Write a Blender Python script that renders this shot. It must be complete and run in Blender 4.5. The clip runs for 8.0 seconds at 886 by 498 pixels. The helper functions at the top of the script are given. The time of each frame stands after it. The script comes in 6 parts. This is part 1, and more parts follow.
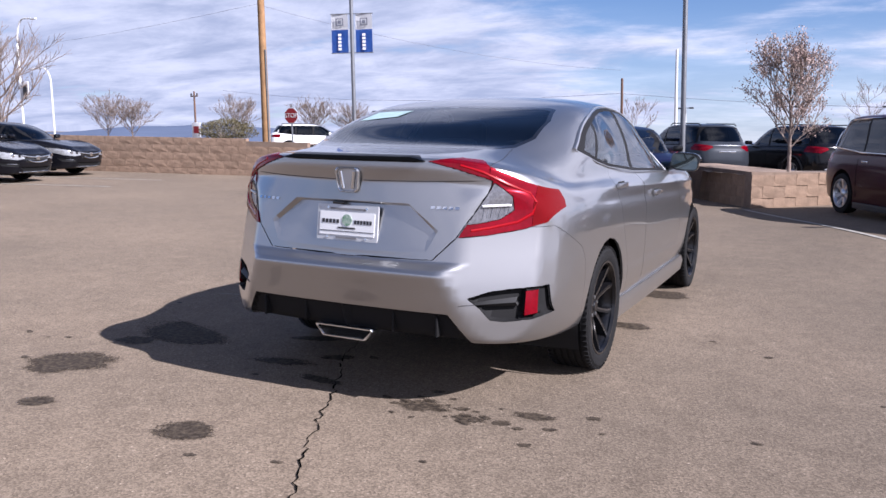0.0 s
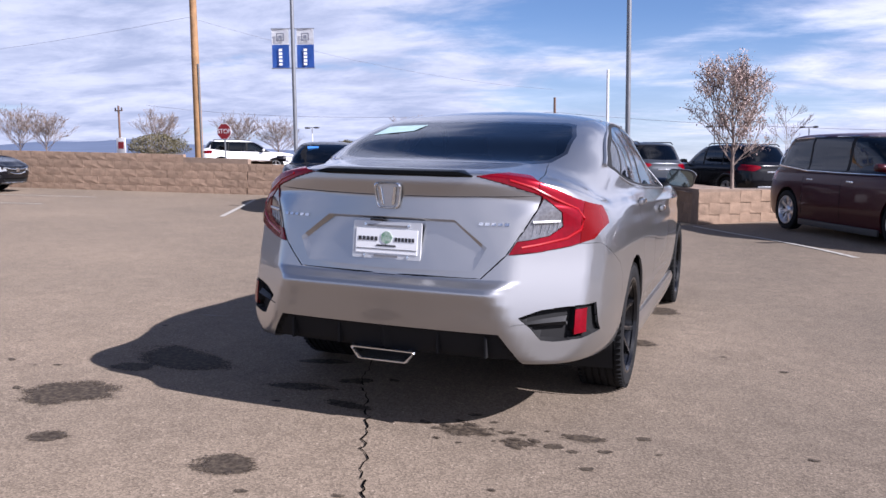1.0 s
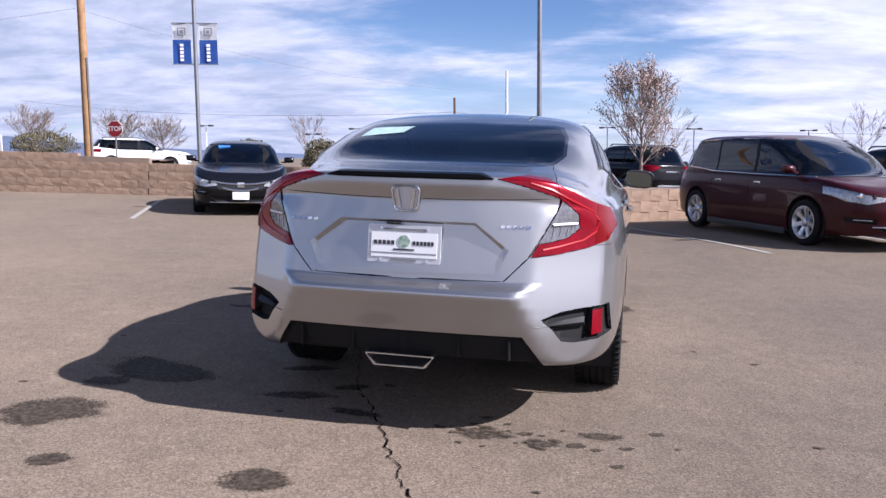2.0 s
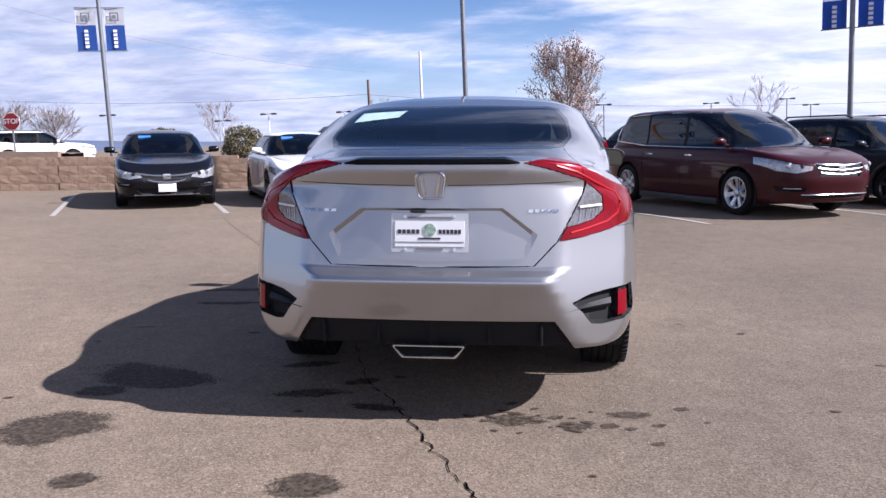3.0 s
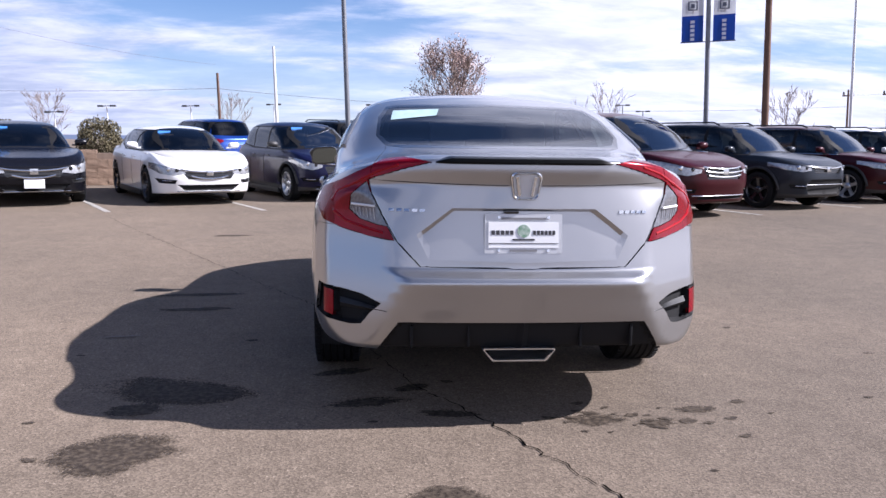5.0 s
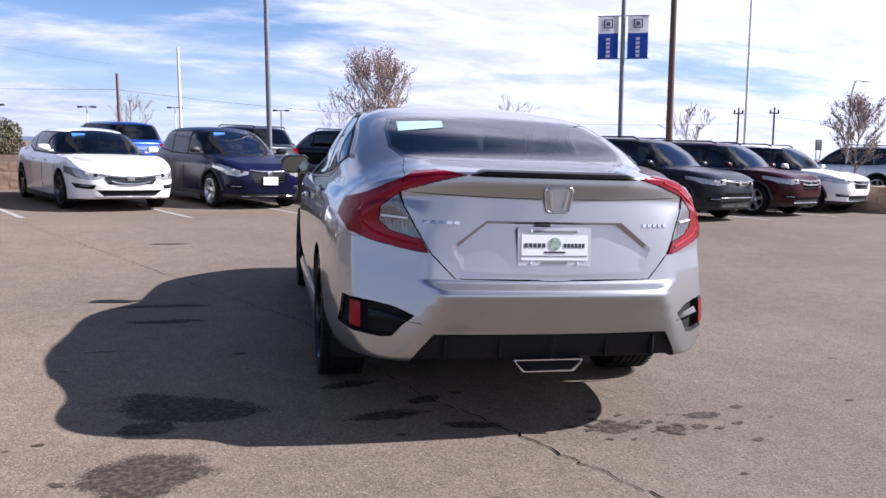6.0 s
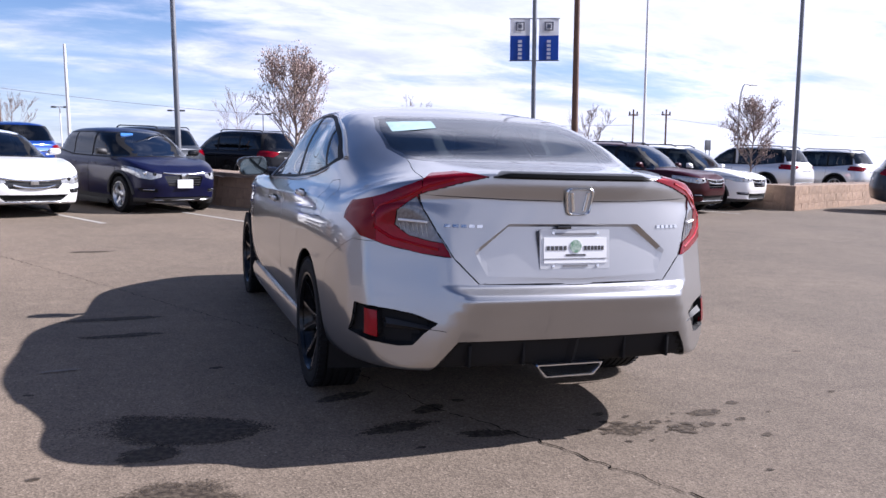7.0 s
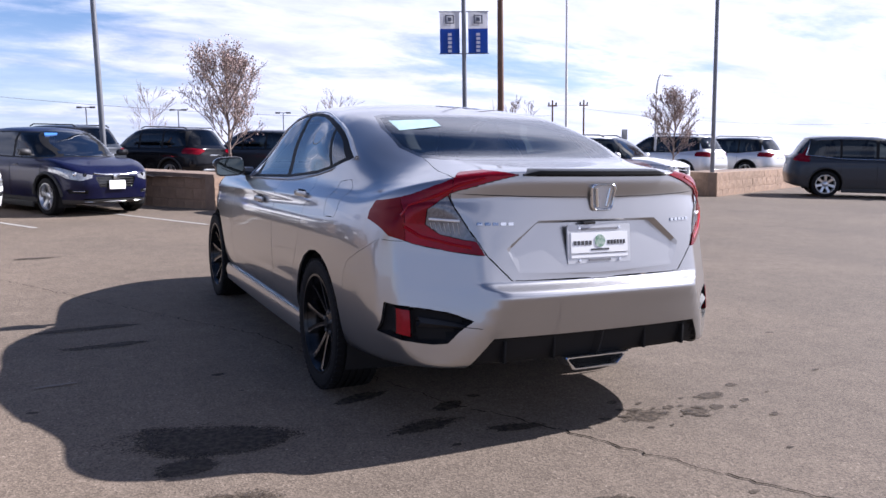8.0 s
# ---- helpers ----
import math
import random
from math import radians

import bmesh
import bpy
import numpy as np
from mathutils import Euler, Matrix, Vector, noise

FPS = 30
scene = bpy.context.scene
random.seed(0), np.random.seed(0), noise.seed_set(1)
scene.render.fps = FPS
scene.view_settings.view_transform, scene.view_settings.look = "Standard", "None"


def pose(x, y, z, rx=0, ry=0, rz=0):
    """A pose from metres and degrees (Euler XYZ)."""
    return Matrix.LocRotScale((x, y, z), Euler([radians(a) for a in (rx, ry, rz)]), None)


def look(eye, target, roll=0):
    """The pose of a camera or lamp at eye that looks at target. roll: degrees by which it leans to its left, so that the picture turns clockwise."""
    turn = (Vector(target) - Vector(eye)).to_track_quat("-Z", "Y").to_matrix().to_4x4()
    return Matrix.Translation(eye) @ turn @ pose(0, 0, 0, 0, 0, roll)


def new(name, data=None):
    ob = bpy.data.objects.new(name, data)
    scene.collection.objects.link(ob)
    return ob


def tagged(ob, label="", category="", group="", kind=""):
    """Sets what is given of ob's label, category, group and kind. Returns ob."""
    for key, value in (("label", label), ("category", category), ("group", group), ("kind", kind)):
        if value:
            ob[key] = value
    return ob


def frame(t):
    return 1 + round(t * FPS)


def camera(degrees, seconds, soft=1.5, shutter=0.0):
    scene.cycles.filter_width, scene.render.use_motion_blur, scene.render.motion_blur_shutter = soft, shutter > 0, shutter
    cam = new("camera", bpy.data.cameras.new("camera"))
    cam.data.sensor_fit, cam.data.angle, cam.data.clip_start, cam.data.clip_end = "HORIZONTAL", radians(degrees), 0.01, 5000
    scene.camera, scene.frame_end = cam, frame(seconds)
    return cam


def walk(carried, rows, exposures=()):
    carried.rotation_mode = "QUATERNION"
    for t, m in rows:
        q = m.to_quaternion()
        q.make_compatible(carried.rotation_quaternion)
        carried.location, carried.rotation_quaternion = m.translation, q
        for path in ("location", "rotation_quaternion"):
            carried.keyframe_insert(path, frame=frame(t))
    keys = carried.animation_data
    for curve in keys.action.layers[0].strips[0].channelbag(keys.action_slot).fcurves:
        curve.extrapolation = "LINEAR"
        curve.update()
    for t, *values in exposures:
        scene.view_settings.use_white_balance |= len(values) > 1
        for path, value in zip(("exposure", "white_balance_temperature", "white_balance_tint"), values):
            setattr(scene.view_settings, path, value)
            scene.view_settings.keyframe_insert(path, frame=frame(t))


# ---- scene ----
cam = camera(57.1, 8.0)
PATH = [
    (0, (1.962, -2.946, 1.196), (1.088, -1.169, 0.918), 0.5),
    (0.5, (1.694, -2.978, 1.172), (0.899, -1.159, 0.927), -0.3),
    (1, (1.443, -3.035, 1.176), (0.736, -1.179, 0.942), 0.8),
    (2.5, (0.677, -3.192, 1.187), (0.351, -1.234, 0.944), 0.1),
    (3, (0.439, -3.176, 1.197), (0.207, -1.209, 0.921), -0.8),
    (3.5, (0.147, -3.19, 1.2), (0.016, -1.217, 0.904), -0.9),
    (4, (-0.125, -3.201, 1.207), (-0.152, -1.223, 0.914), -0.5),
    (5.5, (-0.871, -3.068, 1.199), (-0.577, -1.108, 0.929), 1.0),
    (6, (-1.153, -3.043, 1.21), (-0.726, -1.106, 0.954), 1.6),
    (6.5, (-1.38, -2.94, 1.191), (-0.823, -1.035, 0.946), 1.8),
    (7, (-1.605, -2.798, 1.198), (-0.93, -0.932, 0.951), 1.5),
    (7.5, (-1.789, -2.704, 1.195), (-1.02, -0.876, 0.94), 0.6),
    (8, (-2.032, -2.64, 1.218), (-1.168, -0.856, 0.956), 0.5),
]
LEVEL = Matrix.Rotation(radians(-0.45), 4, "Y")
walk(cam, [(t, LEVEL @ look(eye, target, roll)) for t, eye, target, roll in PATH], [(0.0, 1.11, 6050, 19), (1.0, 1.17, 6050, 19), (2.5, 1.18, 6050, 19), (4.0, 1.27, 6050, 19), (8.0, 1.29, 6050, 18)])


# ---- light ----
SUN_DIR = Vector((1.25, -0.15, 1.0)).normalized()
world = bpy.data.worlds.new("sky")
scene.world = world
world.use_nodes = True


def build_sky():
    nt = world.node_tree
    nt.nodes.clear()
    N, L = nt.nodes.new, nt.links.new

    def calc(op, a, b=None, c=None, clamp=False):
        m = N("ShaderNodeMath")
        m.operation, m.use_clamp = op, clamp
        for i, v in enumerate((a, b, c)):
            if v is None:
                continue
            if isinstance(v, (int, float)):
                m.inputs[i].default_value = v
            else:
                L(v, m.inputs[i])
        return m.outputs[0]

    def ramp(src, lo, hi):
        r = N("ShaderNodeMapRange")
        r.interpolation_type = "SMOOTHSTEP"
        r.inputs["From Min"].default_value, r.inputs["From Max"].default_value = lo, hi
        L(src, r.inputs["Value"])
        return r.outputs[0]

    out, bg = N("ShaderNodeOutputWorld"), N("ShaderNodeBackground")
    sky = N("ShaderNodeTexSky")
    sky.sky_type, sky.sun_disc = "NISHITA", False
    sky.sun_elevation, sky.sun_rotation = math.asin(SUN_DIR.z), math.atan2(SUN_DIR.x, SUN_DIR.y)
    sky.altitude, sky.air_density, sky.dust_density, sky.ozone_density = 2100, 1.0, 0.5, 1.8
    co, sep, flat = N("ShaderNodeTexCoord"), N("ShaderNodeSeparateXYZ"), N("ShaderNodeCombineXYZ")
    L(co.outputs["Generated"], sep.inputs[0])
    high = calc("MAXIMUM", sep.outputs["Z"], 0.0)
    depth = calc("ADD", high, 0.16)
    for i in range(2):
        L(calc("DIVIDE", sep.outputs[i], depth), flat.inputs[i])
    mp = N("ShaderNodeMapping")
    mp.inputs["Scale"].default_value = (0.62, 0.95, 1.0)
    mp.inputs["Rotation"].default_value = (0, 0, radians(-18))
    mp.inputs["Location"].default_value = (CLOUD_SHIFT[0], CLOUD_SHIFT[1], 0)
    L(flat.outputs[0], mp.inputs[0])

    def clouds(scale, detail, rough, twist):
        n = N("ShaderNodeTexNoise")
        n.inputs["Scale"].default_value, n.inputs["Detail"].default_value = scale, detail
        n.inputs["Roughness"].default_value, n.inputs["Distortion"].default_value = rough, twist
        L(mp.outputs[0], n.inputs["Vector"])
        return n.outputs[0]

    broad, wisps = clouds(0.9, 9, 0.56, 0.15), clouds(2.6, 10, 0.64, 0.25)
    # towards the sun the veil of cloud is thicker and brighter
    dot = N("ShaderNodeVectorMath")
    dot.operation = "DOT_PRODUCT"
    dot.inputs[1].default_value = SUN_DIR
    L(co.outputs["Generated"], dot.inputs[0])
    sunward = ramp(dot.outputs["Value"], -0.55, 0.75)
    lump = calc("MULTIPLY_ADD", wisps, 0.36, calc("SUBTRACT", broad, 0.04))
    lump = calc("MULTIPLY_ADD", sunward, 0.20, lump)
    # a break in the clouds over the far side of the lot, a grey bank to its left, and a clearer sky overhead
    gap = N("ShaderNodeVectorMath")
    gap.operation = "DOT_PRODUCT"
    gap.inputs[1].default_value = Vector((-0.10, 0.97, 0.20)).normalized()
    L(co.outputs["Generated"], gap.inputs[0])
    lump = calc("MULTIPLY_ADD", ramp(gap.outputs["Value"], 0.93, 1.0), -0.10, lump)
    bank = N("ShaderNodeVectorMath")
    bank.operation = "DOT_PRODUCT"
    bank.inputs[1].default_value = Vector((-0.66, 0.75, 0.10)).normalized()
    L(co.outputs["Generated"], bank.inputs[0])
    lump = calc("MULTIPLY_ADD", ramp(bank.outputs["Value"], 0.84, 0.99), 0.17, lump)
    lump = calc("MULTIPLY_ADD", ramp(high, 0.30, 0.75), -0.22, lump)
    veil = calc("MULTIPLY", calc("SUBTRACT", 1.0, ramp(high, 0.0, 0.17)), 0.55)
    cover = calc("ADD", ramp(lump, 0.565, 0.79), veil, clamp=True)
    tone = N("ShaderNodeMix")
    tone.data_type = "RGBA"
    tone.inputs["A"].default_value, tone.inputs["B"].default_value = (4.0, 4.7, 6.4, 1), (10.2, 10.5, 11.8, 1)
    L(calc("MULTIPLY_ADD", sunward, 0.57, calc("MULTIPLY", ramp(wisps, 0.30, 0.70), 0.55), clamp=True), tone.inputs["Factor"])
    mix = N("ShaderNodeMix")
    mix.data_type = "RGBA"
    L(cover, mix.inputs["Factor"])
    deep = N("ShaderNodeMix")
    deep.data_type, deep.blend_type = "RGBA", "MULTIPLY"
    deep.inputs["Factor"].default_value, deep.inputs["B"].default_value = 1.0, (0.86, 0.975, 1.13, 1)
    L(sky.outputs[0], deep.inputs["A"])
    L(deep.outputs["Result"], mix.inputs["A"])
    L(tone.outputs["Result"], mix.inputs["B"])
    L(mix.outputs["Result"], bg.inputs["Color"])
    bg.inputs["Strength"].default_value = 0.049
    L(bg.outputs[0], out.inputs["Surface"])


CLOUD_SHIFT = (0.4, 1.3)
build_sky()
sun = new("sun", bpy.data.lights.new("sun", "SUN"))
sun.data.energy, sun.data.angle, sun.data.color = 5.0, radians(0.6), (1.0, 0.962, 0.915)
sun.matrix_world = look(tuple(SUN_DIR * 50), (0, 0, 0))

# ---- materials ----
MATS = {}


def material(name, color, rough=0.5, metal=0.0, spots=0.0, scale=8.0, bump=0.0, bump_scale=60.0, coat=0.0, dark=None, spec=0.5, flake=0.0,
             transmission=0.0, emit=0.0, alpha=1.0, vary=0.0):
    if name in MATS:
        return MATS[name]
    m = bpy.data.materials.new(name)
    MATS[name] = m
    m.use_nodes = True
    nt = m.node_tree
    N, L, b = nt.nodes.new, nt.links.new, nt.nodes["Principled BSDF"]
    b.inputs["Base Color"].default_value = (*color, 1)
    b.inputs["Roughness"].default_value, b.inputs["Metallic"].default_value = rough, metal
    b.inputs["Coat Weight"].default_value, b.inputs["Coat Roughness"].default_value = coat, 0.03
    b.inputs["Specular IOR Level"].default_value = spec
    b.inputs["Transmission Weight"].default_value = transmission
    b.inputs["Alpha"].default_value = alpha
    co = N("ShaderNodeTexCoord")
    if spots or vary:
        n1, n2, mx = N("ShaderNodeTexNoise"), N("ShaderNodeTexNoise"), N("ShaderNodeMix")
        n1.inputs["Scale"].default_value, n1.inputs["Detail"].default_value = scale, 6
        n2.inputs["Scale"].default_value, n2.inputs["Detail"].default_value = scale * 9, 4
        L(co.outputs["Object"], n1.inputs["Vector"])
        L(co.outputs["Object"], n2.inputs["Vector"])
        ad = N("ShaderNodeMath")
        ad.operation, ad.inputs[1].default_value = "MULTIPLY_ADD", 0.5
        L(n2.outputs[0], ad.inputs[0])
        L(n1.outputs[0], ad.inputs[2])
        rp = N("ShaderNodeMapRange")
        rp.inputs["From Min"].default_value, rp.inputs["From Max"].default_value = 0.5, 1.0
        L(ad.outputs[0], rp.inputs["Value"])
        mx.data_type = "RGBA"
        dk = dark or tuple(c * (1 - spots) for c in color)
        mx.inputs["A"].default_value, mx.inputs["B"].default_value = (*color, 1), (*dk, 1)
        L(rp.outputs[0], mx.inputs["Factor"])
        last = mx.outputs["Result"]
        if vary:
            info, hs, mr = N("ShaderNodeObjectInfo"), N("ShaderNodeHueSaturation"), N("ShaderNodeMapRange")
            L(info.outputs["Random"], mr.inputs["Value"])
            mr.inputs["To Min"].default_value, mr.inputs["To Max"].default_value = 1 - vary, 1 + vary
            L(mr.outputs[0], hs.inputs["Value"])
            L(last, hs.inputs["Color"])
            last = hs.outputs[0]
        L(last, b.inputs["Base Color"])
    if flake:
        v, mr = N("ShaderNodeTexNoise"), N("ShaderNodeMapRange")
        v.inputs["Scale"].default_value, v.inputs["Detail"].default_value = 900, 1
        L(co.outputs["Object"], v.inputs["Vector"])
        L(v.outputs[0], mr.inputs["Value"])
        mr.inputs["To Min"].default_value, mr.inputs["To Max"].default_value = rough - flake, rough + flake
        L(mr.outputs[0], b.inputs["Roughness"])
    if bump:
        nz, bp = N("ShaderNodeTexNoise"), N("ShaderNodeBump")
        nz.inputs["Scale"].default_value, nz.inputs["Detail"].default_value = bump_scale, 5
        L(co.outputs["Object"], nz.inputs["Vector"])
        L(nz.outputs[0], bp.inputs["Height"])
        bp.inputs["Strength"].default_value, bp.inputs["Distance"].default_value = bump, 0.02
        L(bp.outputs[0], b.inputs["Normal"])
    if emit:
        b.inputs["Emission Color"].default_value, b.inputs["Emission Strength"].default_value = (*color, 1), emit
    return m


def paint(name, color, metal=0.0, rough=0.35, coat=1.0, spec=0.5):
    return material(name, color, rough, metal, coat=coat, spec=spec, flake=0.06 if metal else 0.0)


def clear_glass(name, tint, ior=1.62):
    """A pane: tinted see-through with a mirror sheen that grows at a slant."""
    m = bpy.data.materials.new(name)
    m.use_nodes = True
    nt = m.node_tree
    nt.nodes.clear()
    N, L = nt.nodes.new, nt.links.new
    out, mx, tr, gl, fr = N("ShaderNodeOutputMaterial"), N("ShaderNodeMixShader"), N("ShaderNodeBsdfTransparent"), N("ShaderNodeBsdfGlossy"), N("ShaderNodeFresnel")
    tr.inputs["Color"].default_value = (*tint, 1)
    gl.inputs["Roughness"].default_value, gl.inputs["Color"].default_value = 0.015, (0.95, 0.97, 1.0, 1)
    fr.inputs["IOR"].default_value = ior
    L(fr.outputs[0], mx.inputs[0])
    L(tr.outputs[0], mx.inputs[1])
    L(gl.outputs[0], mx.inputs[2])
    L(mx.outputs[0], out.inputs["Surface"])
    return m


silver = paint("silver_paint", (0.350, 0.348, 0.354), 0.90, 0.32)
silver.node_tree.nodes["Principled BSDF"].inputs["Coat IOR"].default_value = 1.75
black_plastic = material("black_plastic", (0.02, 0.02, 0.021), 0.55, bump=0.08, bump_scale=500)
gloss_black = material("gloss_black", (0.008, 0.008, 0.009), 0.12, coat=0.6)
dark_gap = material("dark_gap", (0.006, 0.006, 0.007), 0.9)
chrome = material("chrome", (0.66, 0.67, 0.68), 0.13, 0.95)
rubber = material("tyre_rubber", (0.010, 0.010, 0.011), 0.8, spots=0.4, scale=14, bump=0.1, bump_scale=200, spec=0.2)
wheel_dark = material("dark_wheel_metal", (0.05, 0.05, 0.055), 0.25, 0.7, coat=0.5)
wheel_bright = material("silver_wheel_metal", (0.55, 0.56, 0.58), 0.3, 0.9)
screen_glass = clear_glass("dark_windscreen_glass", (0.12, 0.13, 0.13), 1.7)
tall_glass = clear_glass("slanted_windscreen_glass", (0.13, 0.145, 0.14), 3.0)
pane_glass = clear_glass("car_pane_glass", (0.17, 0.19, 0.19), 1.5)
privacy_glass = clear_glass("privacy_glass", (0.07, 0.08, 0.085), 1.5)
frame_black = material("satin_black", (0.006, 0.006, 0.007), 0.6, spec=0.2)
lamp_red = material("red_lens", (0.26, 0.0006, 0.011), 0.20, 0.42, coat=0.3, spots=0.5, scale=6, spec=0.15)
lamp_clear = material("clear_lens", (0.46, 0.47, 0.49), 0.14, 0.4, coat=1.0, spots=0.6, scale=30)
trim_metal = material("satin_trim", (0.42, 0.43, 0.45), 0.28, 0.9)
apron_black = material("apron_black", (0.007, 0.007, 0.008), 0.75, spec=0.25)
interior = material("dark_interior", (0.05, 0.051, 0.054), 0.8, spots=0.2)
white_plastic = material("white_card", (0.78, 0.79, 0.80), 0.4)


# ---- building helpers ----
def part(name, bm, mat, parent=None, label="", smooth=True, angle=40):
    """Links a bmesh as one mesh object, under a thing or a part."""
    me = bpy.data.meshes.new(name)
    bm.to_mesh(me)
    bm.free()
    for m in (mat if isinstance(mat, (list, tuple)) else [mat]):
        me.materials.append(m)
    if smooth:
        me.shade_smooth()
        if angle:
            me.set_sharp_from_angle(angle=radians(angle))
    ob = new(name, me)
    if parent is not None:
        ob.parent = parent
    if label:
        ob["label"] = label
    return ob


def thing(name, label, category, m=None, group="", kind=""):
    ob = new(name)
    ob.empty_display_size = 0.2
    if m is not None:
        ob.matrix_world = m
    return tagged(ob, label, category, group, kind)


def box(bm, cx, cy, cz, sx, sy, sz, m=None, bevel=0.0):
    r = bmesh.ops.create_cube(bm, size=1, matrix=(m or Matrix()) @ Matrix.Translation((cx, cy, cz)) @ Matrix.Diagonal((sx, sy, sz, 1)))
    if bevel:
        es = {e for v in r["verts"] for e in v.link_edges}
        bmesh.ops.bevel(bm, geom=list(es), offset=bevel, segments=2, affect="EDGES", profile=0.6)
    return bm


def new_box(cx, cy, cz, sx, sy, sz, bevel=0.0, m=None):
    return box(bmesh.new(), cx, cy, cz, sx, sy, sz, m, bevel)


def tube(bm, pts, r, seg=8, r2=None, caps=True):
    """A tapered tube along a run of points."""
    pts = [Vector(p) for p in pts]
    n = len(pts)
    rings = []
    up = Vector((0.013, 0.021, 1))
    for i, p in enumerate(pts):
        d = (pts[min(i + 1, n - 1)] - pts[max(i - 1, 0)]).normalized()
        a = d.cross(up)
        if a.length < 0.05:
            a = d.cross(Vector((1, 0.02, 0)))
        a.normalize()
        b = d.cross(a)
        rr = r + ((r2 if r2 is not None else r) - r) * i / max(n - 1, 1)
        rings.append([bm.verts.new(p + (a * math.cos(2 * math.pi * k / seg) + b * math.sin(2 * math.pi * k / seg)) * rr) for k in range(seg)])
    for i in range(n - 1):
        for k in range(seg):
            bm.faces.new((rings[i][k], rings[i][(k + 1) % seg], rings[i + 1][(k + 1) % seg], rings[i + 1][k]))
    if caps:
        bm.faces.new(rings[0][::-1])
        bm.faces.new(rings[-1])
    return bm


def lathe(bm, profile, seg=32, m=None, closed=False):
    """Turns a run of (radius, x) about the x axis."""
    m = m or Matrix()
    rings = []
    for r, x in profile:
        rings.append([bm.verts.new(m @ Vector((x, r * math.cos(2 * math.pi * k / seg), r * math.sin(2 * math.pi * k / seg)))) for k in range(seg)])
    pairs = list(zip(rings, rings[1:])) + ([(rings[-1], rings[0])] if closed else [])
    for a, b in pairs:
        for k in range(seg):
            bm.faces.new((a[k], a[(k + 1) % seg], b[(k + 1) % seg], b[k]))
    return bm


def prism(bm, poly, depth, m=None, back=0.0):
    """A flat polygon in x and z, drawn out along y from back to back + depth."""
    m = m or Matrix()
    a = [bm.verts.new(m @ Vector((x, back, z))) for x, z in poly]
    b = [bm.verts.new(m @ Vector((x, back + depth, z))) for x, z in poly]
    n = len(poly)
    bm.faces.new(a)
    bm.faces.new(b[::-1])
    for i in range(n):
        bm.faces.new((a[i], b[i], b[(i + 1) % n], a[(i + 1) % n]))
    bmesh.ops.recalc_face_normals(bm, faces=bm.faces)
    return bm


def smooth01(t):
    t = np.clip(t, 0, 1)
    return t * t * (3 - 2 * t)


def spline(xs, ys, q):
    """A monotone cubic through the points, as used for body lines."""
    xs, ys = np.asarray(xs, float), np.asarray(ys, float)
    h, d = np.diff(xs), np.diff(ys) / np.diff(xs)
    m = np.zeros_like(ys)
    m[0], m[-1] = d[0], d[-1]
    for i in range(1, len(xs) - 1):
        if d[i - 1] * d[i] > 0:
            w1, w2 = 2 * h[i] + h[i - 1], h[i] + 2 * h[i - 1]
            m[i] = (w1 + w2) / (w1 / d[i - 1] + w2 / d[i])
    k = np.clip(np.searchsorted(xs, q) - 1, 0, len(h) - 1)
    t = (q - xs[k]) / h[k]
    return ((2 * t**3 - 3 * t**2 + 1) * ys[k] + (t**3 - 2 * t**2 + t) * h[k] * m[k]
            + (-2 * t**3 + 3 * t**2) * ys[k + 1] + (t**3 - t**2) * h[k] * m[k + 1])


# A car body is a skin over rings. Each ring: half width, rear y, front y, rear and front corner power, bow, height at rear, side, front, reach of the end heights.
def skin(rings, ym, rows=6, cols=(56, 44), flat=0.0):
    """The right half of a body, as a grid of points [ring, round]; round runs from the rear's middle by the side to the front's middle."""
    keys = np.arange(len(rings))
    q = np.concatenate([np.linspace(i, i + 1, rows, endpoint=False) for i in keys[:-1]] + [[keys[-1]]])
    P = [spline(keys, [r[j] for r in rings], q) for j in range(10)]
    grid = np.zeros((len(q), cols[0] + cols[1] - 1, 3))
    for i in range(len(q)):
        w, yr, yf, nr, nf, bow, zr, zs, zf, tb = (p[i] for p in P)
        w = max(w, 1e-4)
        for half in (0, 1):
            end, n, ze = (yr, nr, zr) if half == 0 else (yf, nf, zf)
            th = np.linspace(0, math.pi / 2, 600)
            x = w * np.abs(np.sin(th)) ** (2 / n)
            y = ym - (ym - end) * np.abs(np.cos(th)) ** (2 / n)
            arc = np.concatenate([[0], np.cumsum(np.hypot(np.diff(x), np.diff(y)))])
            arc /= max(arc[-1], 1e-6)
            f = np.linspace(0, 1, cols[half])
            f = 0.72 * f + 0.28 * f * f
            xs, ys = np.interp(f, arc, x), np.interp(f, arc, y)
            fall = np.clip(1 - (np.abs(ys - end)) / 0.9, 0, 1)
            ys = ys + (bow if half == 0 else -bow) * xs**2 * fall**2
            zz = ze + (zs - ze) * smooth01((f / tb - flat) / (1 - flat))
            pts = np.stack([xs, ys, zz], 1)
            if half == 0:
                grid[i, : cols[0]] = pts
            else:
                grid[i, cols[0] - 1 :] = pts[::-1]
    grid[:, 0, 0] = 0
    grid[:, -1, 0] = 0
    return grid


def skin_mesh(grid):
    bm = bmesh.new()
    v = [[bm.verts.new(p) for p in row] for row in grid]
    for i in range(len(v) - 1):
        for j in range(len(v[0]) - 1):
            bm.faces.new((v[i][j], v[i][j + 1], v[i + 1][j + 1], v[i + 1][j]))
    bmesh.ops.remove_doubles(bm, verts=bm.verts, dist=0.0004)
    bm.normal_update()
    return bm


